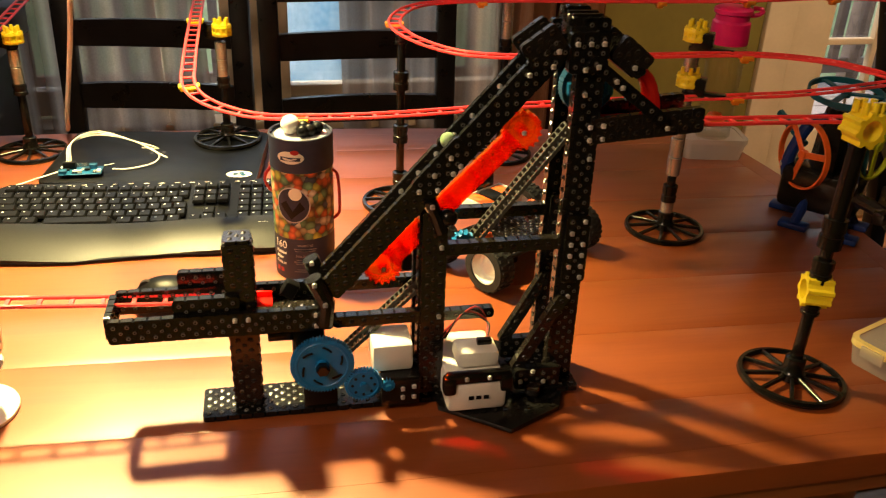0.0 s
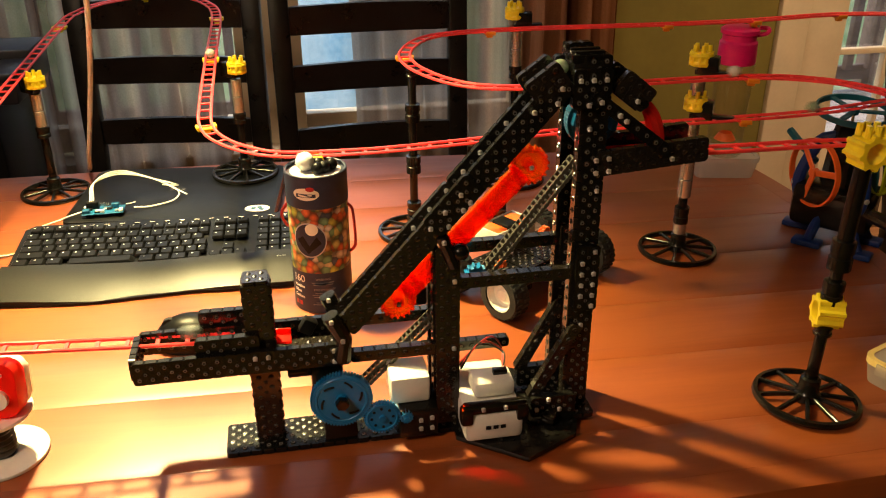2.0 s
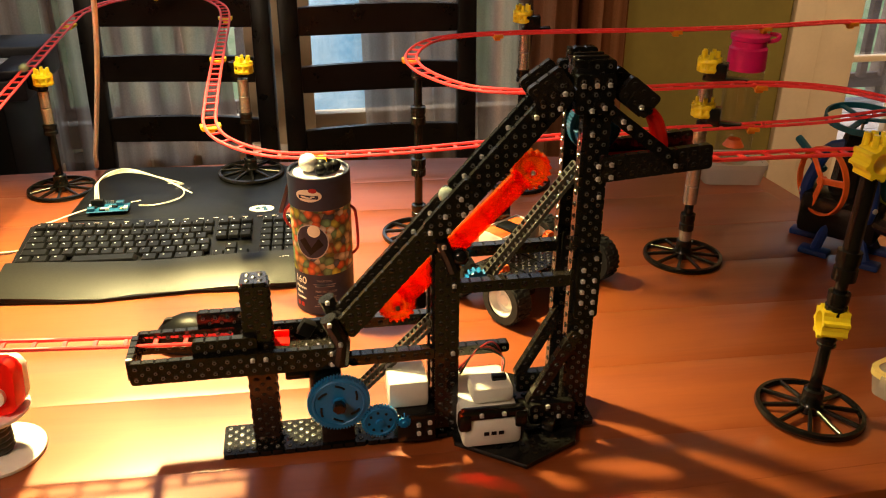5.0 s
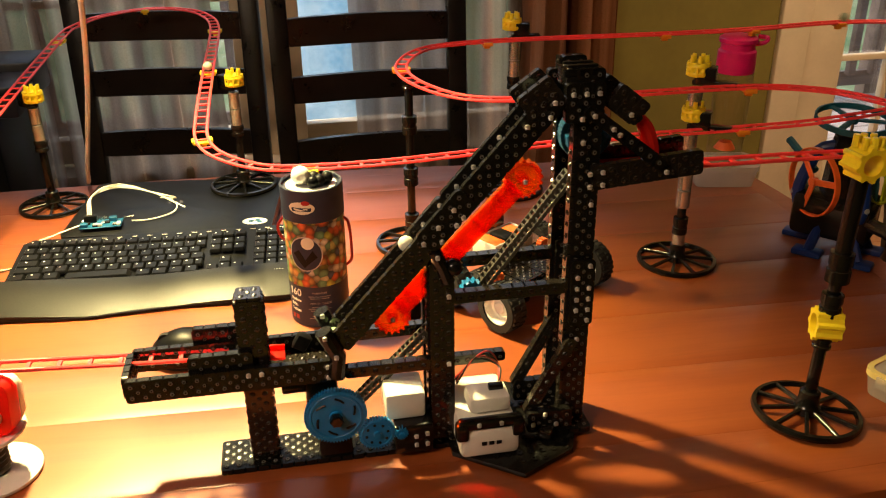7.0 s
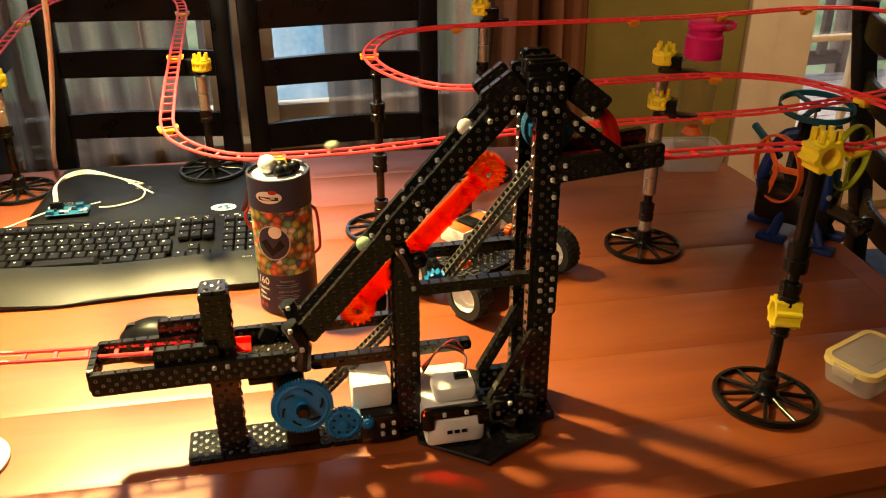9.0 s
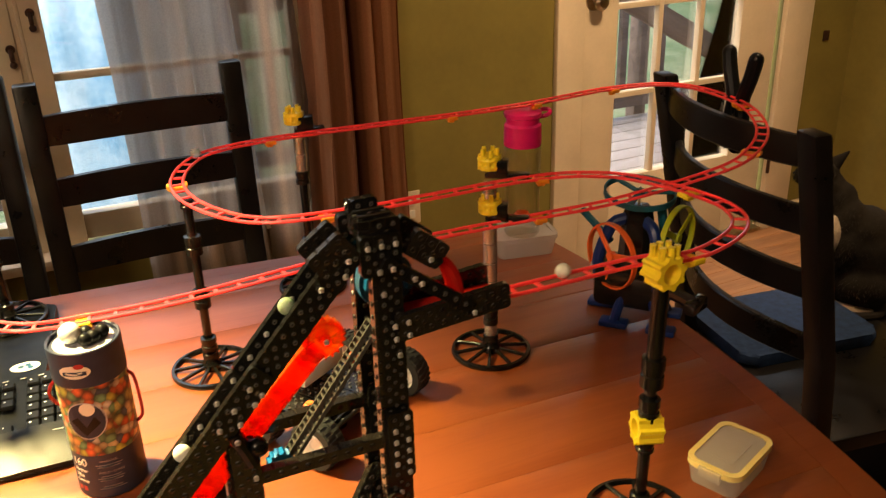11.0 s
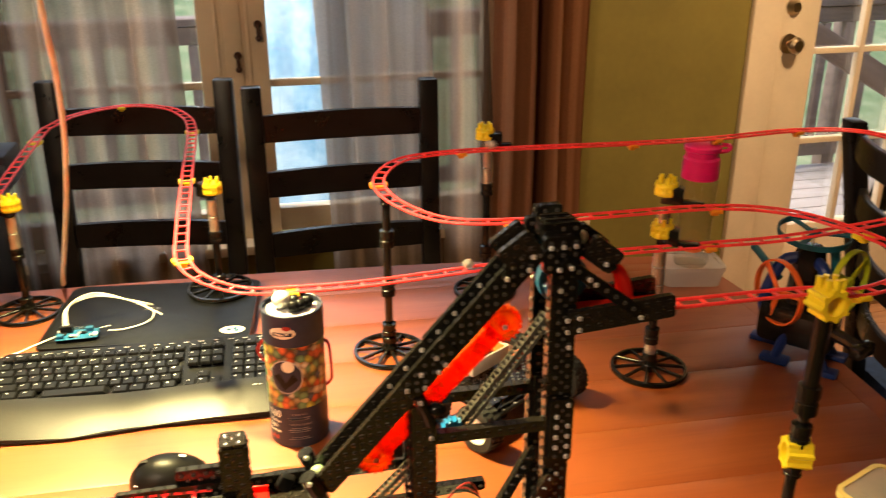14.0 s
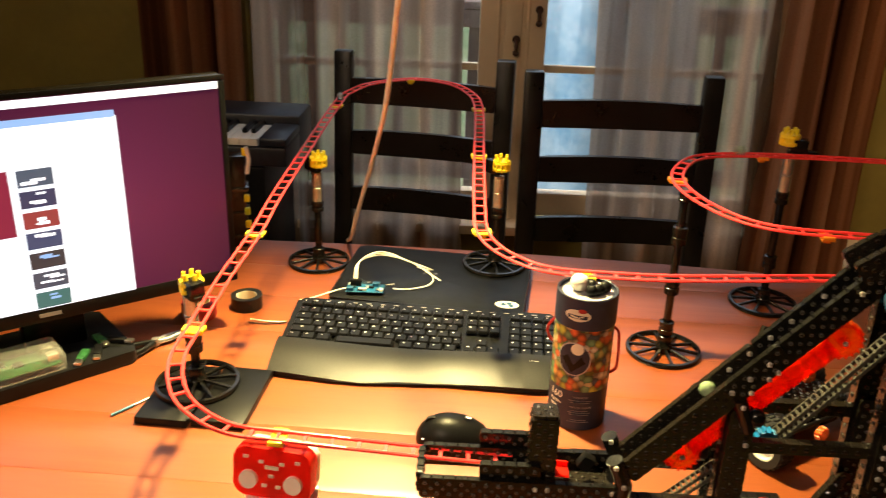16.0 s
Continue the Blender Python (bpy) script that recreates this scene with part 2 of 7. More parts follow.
M_DECK = wood("deck_boards", (0.20, 0.15, 0.12), (0.36, 0.30, 0.26), 0.7, 0.6, 0.0)
M_RAIL = wood("deck_rail", (0.07, 0.045, 0.035), (0.15, 0.10, 0.08), 0.7, 0.6, 0.0)
M_LEAF = mat("foliage", (0.03, 0.08, 0.015), 0.8, var=0.6, scale=9)
M_TARP = mat("teal_tarp", (0.15, 0.33, 0.50), 0.22, scale=5, bump=0.3, spec=0.8, base2=(0.48, 0.62, 0.72))
M_BARK = mat("bark", (0.10, 0.075, 0.055), 0.9, var=0.4, scale=14, bump=0.6)


def curtain_mat(name, a, b, c, stripes, clear):
    """Woven curtain cloth with broad vertical stripes; thin cloth lets light through."""
    m = bpy.data.materials.new(name)
    m.use_nodes = True
    n, l = m.node_tree.nodes, m.node_tree.links
    n.remove(n["Principled BSDF"])
    tc, mp = n.new("ShaderNodeTexCoord"), n.new("ShaderNodeMapping")
    mp.inputs["Scale"].default_value = (stripes, 0.02, 0.05)
    l.new(tc.outputs["Object"], mp.inputs[0])
    no = n.new("ShaderNodeTexNoise")
    no.inputs["Scale"].default_value, no.inputs["Detail"].default_value = 1.0, 3
    l.new(mp.outputs[0], no.inputs[0])
    ramp = n.new("ShaderNodeValToRGB")
    e = ramp.color_ramp.elements
    e[0].position, e[0].color = 0.36, (*a, 1)
    e[1].position, e[1].color = 0.64, (*c, 1)
    mid = e.new(0.5)
    mid.color = (*b, 1)
    l.new(no.outputs[0], ramp.inputs[0])
    weave = n.new("ShaderNodeTexNoise")
    weave.inputs["Scale"].default_value = 220
    l.new(tc.outputs["Object"], weave.inputs[0])
    mixc = n.new("ShaderNodeMixRGB")
    mixc.blend_type, mixc.inputs[0].default_value = 'MULTIPLY', 0.35
    l.new(ramp.outputs[0], mixc.inputs[1])
    l.new(weave.outputs[0], mixc.inputs[2])
    di, tl, tr = n.new("ShaderNodeBsdfDiffuse"), n.new("ShaderNodeBsdfTranslucent"), n.new("ShaderNodeBsdfTransparent")
    l.new(mixc.outputs[0], di.inputs[0])
    l.new(mixc.outputs[0], tl.inputs[0])
    m1, m2 = n.new("ShaderNodeMixShader"), n.new("ShaderNodeMixShader")
    m1.inputs[0].default_value = 0.5
    m2.inputs[0].default_value = clear
    l.new(di.outputs[0], m1.inputs[1])
    l.new(tl.outputs[0], m1.inputs[2])
    l.new(m1.outputs[0], m2.inputs[1])
    l.new(tr.outputs[0], m2.inputs[2])
    l.new(m2.outputs[0], n["Material Output"].inputs[0])
    return m


M_SHEER = curtain_mat("sheer_curtain", (0.12, 0.064, 0.036), (0.50, 0.395, 0.31), (0.82, 0.58, 0.40), 9.0, 0.17)
M_DRAPE = curtain_mat("brown_drape", (0.10, 0.038, 0.018), (0.34, 0.145, 0.07), (0.46, 0.23, 0.125), 12.0, 0.0)

# ---------------------------------------------------------------- mesh helpers
def thing(name, label, category, m=None, group=""):
    ob = new(name)
    ob.matrix_basis = m if m is not None else Matrix()
    return tagged(ob, label, category, group)


def part(name, bm, material, parent=None, label="", smooth=True, m=None):
    me = bpy.data.meshes.new(name)
    bmesh.ops.recalc_face_normals(bm, faces=bm.faces[:])
    bm.to_mesh(me)
    bm.free()
    if smooth:
        for p in me.polygons:
            p.use_smooth = True
        me.set_sharp_from_angle(angle=radians(35))
    me.materials.append(material)
    ob = new(name, me)
    if m is not None:
        ob.matrix_basis = m
    if parent:
        ob.parent = parent
    if label:
        ob["label"] = label
    return ob


def again(ob, m, parent=None):
    """Another object on the same mesh."""
    c = new(ob.name.split(".")[0], ob.data)
    c.matrix_basis = m
    c.parent = parent if parent else ob.parent
    return c


def box(bm, size, at=(0, 0, 0), rot=None, bevel=0.0, seg=2):
    m = Matrix.Translation(at) @ (rot.to_4x4() if rot is not None else Matrix())
    r = bmesh.ops.create_cube(bm, size=1.0, matrix=m @ Matrix.Diagonal((*size, 1)))
    if bevel:
        es = list({e for v in r["verts"] for e in v.link_edges})
        bmesh.ops.bevel(bm, geom=es, offset=bevel, segments=seg, affect='EDGES', profile=0.5)
    return bm


def cyl(bm, r, h, at=(0, 0, 0), axis='Z', r2=None, seg=24, rot=None, caps=True):
    """A cylinder centred on at."""
    turn = {'Z': Matrix(), 'X': Matrix.Rotation(radians(90), 4, 'Y'), 'Y': Matrix.Rotation(radians(90), 4, 'X')}[axis]
    if rot is not None:
        turn = rot.to_4x4() @ turn
    bmesh.ops.create_cone(bm, cap_ends=caps, segments=seg, radius1=r, radius2=r if r2 is None else r2, depth=h, matrix=Matrix.Translation(at) @ turn)
    return bm


def ball(bm, r, at=(0, 0, 0), scale=(1, 1, 1), seg=16, rot=None):
    m = Matrix.Translation(at) @ (rot.to_4x4() if rot is not None else Matrix()) @ Matrix.Diagonal((*scale, 1))
    bmesh.ops.create_uvsphere(bm, u_segments=seg, v_segments=max(6, seg // 2), radius=r, matrix=m)
    return bm


def tube(bm, pts, r, seg=8, closed=False):
    """A round rod through points."""
    pts = [Vector(p) for p in pts]
    n = len(pts)
    rings, up = [], None
    for i, p in enumerate(pts):
        a = pts[(i - 1) % n] if closed or i else pts[i]
        b = pts[(i + 1) % n] if closed or i < n - 1 else pts[i]
        d = (b - a).normalized()
        if up is None:
            up = d.orthogonal().normalized()
        up = (up - d * up.dot(d)).normalized()
        side = d.cross(up)
        rings.append([bm.verts.new(p + (up * math.cos(k * math.tau / seg) + side * math.sin(k * math.tau / seg)) * r) for k in range(seg)])
    for i in range(n if closed else n - 1):
        a, b = rings[i], rings[(i + 1) % n]
        for k in range(seg):
            bm.faces.new((a[k], a[(k + 1) % seg], b[(k + 1) % seg], b[k]))
    if not closed:
        bm.faces.new(rings[0][::-1])
        bm.faces.new(rings[-1])
    return bm


def prism(bm, outline, z0, z1, bevel=0.0):
    """A flat outline (x, y) raised from z0 to z1."""
    lo = [bm.verts.new((x, y, z0)) for x, y in outline]
    hi = [bm.verts.new((x, y, z1)) for x, y in outline]
    n = len(lo)
    top = bm.faces.new(hi)
    bot = bm.faces.new(lo[::-1])
    for i in range(n):
        bm.faces.new((lo[i], lo[(i + 1) % n], hi[(i + 1) % n], hi[i]))
    if bevel:
        bmesh.ops.bevel(bm, geom=list(top.edges) + list(bot.edges), offset=bevel, segments=2, affect='EDGES', profile=0.5)
    return bm


def lathe(bm, profile, seg=32, at=(0, 0, 0)):
    """Turns (radius, z) about the z axis."""
    at = Vector(at)
    rings = []
    for r, z in profile:
        rings.append([bm.verts.new(at + Vector((r * math.cos(k * math.tau / seg), r * math.sin(k * math.tau / seg), z))) for k in range(seg)])
    for a, b in zip(rings, rings[1:]):
        for k in range(seg):
            bm.faces.new((a[k], a[(k + 1) % seg], b[(k + 1) % seg], b[k]))
    return bm


def rounded(w, d, r, seg=5, cx=0.0, cy=0.0):
    """Outline of a rectangle with round corners."""
    out = []
    for sx, sy, a0 in ((1, 1, 0), (-1, 1, 90), (-1, -1, 180), (1, -1, 270)):
        for k in range(seg + 1):
            a = radians(a0 + 90 * k / seg)
            out.append((cx + sx * (w / 2 - r) + r * math.cos(a), cy + sy * (d / 2 - r) + r * math.sin(a)))
    return out


def spline(points, step=0.01):
    """An even Catmull-Rom run through points."""
    P = [Vector(p) for p in points]
    P = [P[0] * 2 - P[1]] + P + [P[-1] * 2 - P[-2]]
    raw = []
    for i in range(1, len(P) - 2):
        a, b, c, d = P[i - 1:i + 3]
        for k in range(24):
            t = k / 24
            raw.append(0.5 * (2 * b + (c - a) * t + (2 * a - 5 * b + 4 * c - d) * t * t + (3 * b - a - 3 * c + d) * t ** 3))
    raw.append(P[-2])
    out, left = [raw[0]], step
    for a, b in zip(raw, raw[1:]):
        d = (b - a).length
        while d >= left and d > 0:
            a = a.lerp(b, left / d)
            d -= left
            out.append(a.copy())
            left = step
        left -= d
    return out


def text(name, body, size, material, parent, m, label=""):
    cu = bpy.data.curves.new(name, 'FONT')
    cu.body, cu.size, cu.extrude = body, size, 0.00015
    cu.align_x, cu.align_y = 'CENTER', 'CENTER'
    tmp = bpy.data.objects.new(name, cu)
    scene.collection.objects.link(tmp)
    me = bpy.data.meshes.new_from_object(tmp.evaluated_get(bpy.context.evaluated_depsgraph_get()))
    bpy.data.objects.remove(tmp)
    me.materials.clear()
    me.materials.append(material)
    ob = new(name, me)
    ob.matrix_basis = m
    ob.parent = parent
    if label:
        ob["label"] = label
    return ob


# ---------------------------------------------------------------- room shell
FLOOR_Z, CEIL_Z, TOP = 0.0, 2.5, 0.75
WALL = pose(-0.565, 2.42, 0, 0, 0, 14)          # local x along the back wall, y outdoors


def structure(name, bm, material, m=None, label="", parent=None):
    ob = part(name, bm, material, parent, label, True, m)
    if not parent:
        tagged(ob, label, name.split("_")[0], kind="structure")
    return ob


def wall_blocks():
    bm = bmesh.new()
    th = 0.14
    def blk(x0, x1, z0, z1):
        box(bm, (x1 - x0, th, z1 - z0), ((x0 + x1) / 2, th / 2, (z0 + z1) / 2))
    blk(-2.6, -0.80, 0, CEIL_Z)
    blk(-0.80, 0.80, 0, 0.46)
    blk(-0.80, 0.80, 2.12, CEIL_Z)
    blk(0.80, 1.68, 0, CEIL_Z)
    blk(1.68, 2.70, 2.08, CEIL_Z)
    blk(2.70, 3.35, 0, CEIL_Z)
    structure("wall_north", bm, M_OLIVE, WALL, "olive green painted wall with window and door openings")
    for nm, x0, y0, x1, y1 in (("wall_west", -2.6, -3.0, -2.6, 0.0), ("wall_east", 3.05, -3.0, 3.05, 0.0), ("wall_south", -2.6, -3.0, 3.05, -3.0)):
        bm = bmesh.new()
        L = math.hypot(x1 - x0, y1 - y0)
        sx, sy = (0.12, L) if x0 == x1 else (L + 0.24, 0.12)
        off = (-0.06 if nm == "wall_west" else 0.06 if nm == "wall_east" else 0, -0.06 if nm == "wall_south" else 0)
        box(bm, (sx, sy, CEIL_Z), ((x0 + x1) / 2 + off[0], (y0 + y1) / 2 + off[1], CEIL_Z / 2))
        structure(nm, bm, M_OLIVE, WALL, "plain olive green painted wall")
    bm = bmesh.new()
    box(bm, (5.9, 3.2, 0.1), (0.22, -1.46, CEIL_Z + 0.05))
    structure("ceiling", bm, M_CEIL, WALL, "plain white painted ceiling")


def floor_boards():
    bm = bmesh.new()
    box(bm, (5.9, 3.2, 0.05), (0.22, -1.46, -0.035))
    fl = structure("floor", bm, M_FLOOR, WALL, "warm brown wooden strip floor")
    boards = {}
    rnd = random.Random(4)
    w = 0.083
    for i in range(24):
        y = -0.05 - w * i
        x = -0.2 + rnd.uniform(-0.5, 0.2)
        while x < 3.0:
            L = rnd.choice((0.6, 0.85, 1.1))
            x1 = min(x + L, 3.03)
            if x1 - x > 0.1 and (x > 0.9):
                key = round(x1 - x, 3)
                if key not in boards:
                    b = bmesh.new()
                    box(b, (key - 0.0015, w - 0.0015, 0.012), bevel=0.001, seg=1)
                    boards[key] = part("floor_board", b, M_FLOOR, fl, m=pose((x + x1) / 2, y, -0.004))
                else:
                    again(boards[key], pose((x + x1) / 2, y, -0.004))
            x = x1


def window_unit():
    w = thing("window_1", "white framed double window with bronze latches", "window", WALL)
    w["kind"] = "structure"
    def fr(name, size, at, material=M_WHITE, label=""):
        return part(name, box(bmesh.new(), size, at, bevel=0.004), material, w, label)
    fr("mullion", (0.195, 0.07, 1.66), (-0.017, 0.05, 1.29))
    for x in (-0.060, 0.026):
        fr("bead", (0.010, 0.008, 1.64), (x, 0.013, 1.29))
    fr("meeting_stile", (0.050, 0.012, 1.64), (-0.017, 0.012, 1.29))
    for s, x0, x1 in ((-1, -0.80, -0.115), (1, 0.080, 0.80)):
        cx, wd = (x0 + x1) / 2, x1 - x0
        fr("bottom_rail", (wd, 0.05, 0.075), (cx, 0.075, 0.515))
        fr("top_rail", (wd, 0.05, 0.08), (cx, 0.075, 2.08))
        fr("outer_stile", (0.06, 0.05, 1.49), (x0 + 0.03 if s < 0 else x1 - 0.03, 0.075, 1.296))
        fr("glazing_bar", (wd - 0.06, 0.022, 0.022), (cx - s * -0.0 + (0.03 if s < 0 else -0.03), 0.075, 0.945))
        fr("glazing_bar", (wd - 0.06, 0.022, 0.022), (cx + (0.03 if s < 0 else -0.03), 0.075, 1.37))
        p = fr("pane", (wd - 0.062, 0.004, 1.488), (cx + (0.03 if s < 0 else -0.03), 0.09, 1.296), M_GLASS)
        p.visible_shadow = False
    fr("window_sill", (1.7, 0.09, 0.03), (0, -0.02, 0.462))
    for x, z in ((-0.007, 1.04), (0.056, 1.125), (-0.007, 1.52), (0.056, 1.6)):
        b = bmesh.new()
        y = 0.006 if x < 0 else 0.015
        cyl(b, 0.0115, 0.008, (x, y - 0.004, z), 'Y', seg=14)
        tube(b, spline([(x, y - 0.010, z), (x, y - 0.018, z - 0.014), (x, y - 0.016, z - 0.032)], 0.005), 0.0060, 8)
        ball(b, 0.0095, (x, y - 0.014, z - 0.038), seg=12)
        part("latch", b, M_BRONZE, w, "dark bronze latch")


def curtain(name, x0, x1, y, folds, amp, material, label, lean=0.0, seed=1):
    rnd = random.Random(seed)
    bm = bmesh.new()
    nx, nz = int(folds * 14), 14
    ph = [rnd.uniform(0, 6.28) for _ in range(3)]
    rows = []
    for j in range(nz + 1):
        z = 0.06 + (2.24 - 0.06) * j / nz
        g = 1.0 - 0.10 * math.sin(j / nz * 3.1)
        row = []
        for i in range(nx + 1):
            f = i / nx
            a = f * folds * math.tau
            yy = amp * (math.sin(a + ph[0]) + 0.45 * math.sin(1.7 * a + ph[1] + 0.5 * z)) + 0.01 * math.sin(3 * z + ph[2] + 5 * f)
            x = (x0 + x1) / 2 + (f - 0.5) * (x1 - x0) * g + amp * 0.5 * math.cos(a + ph[0]) + lean * (1 - z / 2.24)
            row.append(bm.verts.new((x, y + yy, z)))
        rows.append(row)
    for a, b in zip(rows, rows[1:]):
        for i in range(nx):
            bm.faces.new((a[i], a[i + 1], b[i + 1], b[i]))
    ob = part(name, bm, material, None, "", True, WALL)
    return tagged(ob, label, "curtain")


def curtains():
    curtain("sheer_curtain", -0.80, -0.13, -0.085, 5, 0.024, M_SHEER, "thin grey and tan striped sheer curtain before window", seed=3)
    curtain("sheer_curtain", 0.14, 0.70, -0.085, 4, 0.024, M_SHEER, "thin grey and tan striped sheer curtain before window", lean=0.10, seed=5)
    curtain("drape", -1.10, -0.77, -0.10, 4, 0.022, M_DRAPE, "heavy brown striped drape hanging beside window", seed=7)
    curtain("drape", 0.72, 1.06, -0.10, 4, 0.022, M_DRAPE, "heavy brown striped drape hanging beside window", seed=9)
    rod = thing("curtain_rod", "dark bronze curtain rod over the window", "curtain rod", WALL)
    part("rod", cyl(bmesh.new(), 0.012, 2.4, (-0.02, -0.09, 2.26), 'X'), M_BRONZE, rod)
    for x in (-1.1, 1.06):
        b = bmesh.new()
        box(b, (0.02, 0.09, 0.02), (x, -0.045, 2.26), bevel=0.003)
        part("bracket", b, M_BRONZE, rod)


def glazed_door():
    d = thing("door_1", "cream painted door with fifteen glass panes", "door", WALL)
    d["kind"] = "structure"
    x0, x1, g0, g1, zb, zt = 1.725, 2.655, 1.905, 2.475, 0.345, 1.92
    def fr(name, a, b, material=M_WHITE, y=0.045, th=0.045, bev=0.003, label=""):
        size = (b[0] - a[0], th, b[1] - a[1])
        return part(name, box(bmesh.new(), size, ((a[0] + b[0]) / 2, y, (a[1] + b[1]) / 2), bevel=bev), material, d, label)
    fr("stile", (x0, 0.012), (g0, 2.035))
    fr("stile", (g1, 0.012), (x1, 2.035))
    fr("bottom_rail", (g0, 0.012), (g1, zb))
    fr("top_rail", (g0, zt), (g1, 2.035))
    for i in (1, 2):
        x = g0 + (g1 - g0) * i / 3
        fr("muntin", (x - 0.010, zb), (x + 0.010, zt), y=0.04, th=0.028, bev=0.002)
    for j in range(1, 5):
        z = zb + (zt - zb) * j / 5
        for i in range(3):
            xa, xb = g0 + (g1 - g0) * i / 3, g0 + (g1 - g0) * (i + 1) / 3
            fr("muntin", (xa + (0.0105 if i else 0), z - 0.010), (xb - (0.0105 if i < 2 else 0), z + 0.010), y=0.04, th=0.026, bev=0.002)
    for j in range(5):
        for i in range(3):
            xa, xb = g0 + (g1 - g0) * i / 3, g0 + (g1 - g0) * (i + 1) / 3
            za, zc = zb + (zt - zb) * j / 5, zb + (zt - zb) * (j + 1) / 5
            p = fr("pane", (xa, za), (xb, zc), M_GLASS, 0.056, 0.003, 0)
            p.visible_shadow = False
    b = bmesh.new()
    lathe(b, [(0.0001, -0.062), (0.018, -0.060), (0.027, -0.050), (0.028, -0.040), (0.018, -0.028), (0.011, -0.020), (0.011, -0.006), (0.032, -0.005), (0.034, 0.0)], 24)
    k = part("door_knob", b, M_BRASS, d, "brushed brass door knob", m=pose(1.80, 0.022, 1.005, -90, 0, 0))
    b = bmesh.new()
    lathe(b, [(0.0001, -0.022), (0.016, -0.021), (0.022, -0.012), (0.026, -0.004), (0.028, 0.0)], 20)
    part("deadbolt", b, M_BRASS, d, "brushed brass deadbolt", m=pose(1.80, 0.022, 1.125, -90, 0, 0))
    for z in (1.1, 1.75, 0.3):
        part("hinge", cyl(bmesh.new(), 0.007, 0.09, (2.650, -0.030, z), seg=10), M_BRONZE, d)
    for nm, a, c in (("trim_1", (1.625, 0.0), (1.732, 2.13)), ("trim_2", (2.650, 0.0), (2.79, 2.13)), ("trim_3", (1.732, 2.030), (2.650, 2.13))):
        bm = box(bmesh.new(), (c[0] - a[0], 0.028, c[1] - a[1]), ((a[0] + c[0]) / 2, -0.014, (a[1] + c[1]) / 2), bevel=0.006)
        structure(nm, bm, M_WHITE, WALL, "cream painted door casing")
    bm = box(bmesh.new(), (0.93, 0.16, 0.02), (2.19, 0.05, 0.006), bevel=0.004)
    structure("threshold", bm, M_BRASS, WALL, "dull metal door threshold")
    for i, (a, c) in enumerate(((-2.6, 1.62), (2.795, 3.04))):
        bm = box(bmesh.new(), (c - a, 0.016, 0.09), ((a + c) / 2, -0.008, 0.047), bevel=0.004)
        structure("baseboard_%d" % (i + 1), bm, M_WHITE, WALL, "cream painted baseboard")


def wall_plates():
    for x, z, nm, lab in ((1.075, 0.40, "wall_outlet", "white double wall outlet on olive wall"), (2.90, 0.78, "light_switch", "small brown switch plate on olive wall")):
        o = thing(nm, lab, "outlet" if nm == "wall_outlet" else "switch", WALL @ pose(x, -0.001, z))
        part("plate", box(bmesh.new(), (0.072, 0.008, 0.115) if nm == "wall_outlet" else (0.03, 0.008, 0.04), (0, -0.004, 0), bevel=0.003), M_WHITE if nm == "wall_outlet" else M_BRONZE, o)
        for dz in (0.022, -0.022):
            part("socket", box(bmesh.new(), (0.03, 0.004, 0.028) if nm == "wall_outlet" else (0.006, 0.004, 0.006), (0, -0.0095, dz if nm == "wall_outlet" else dz / 2), bevel=0.0015), M_WHITEPL if nm == "wall_outlet" else M_BRONZE, o)


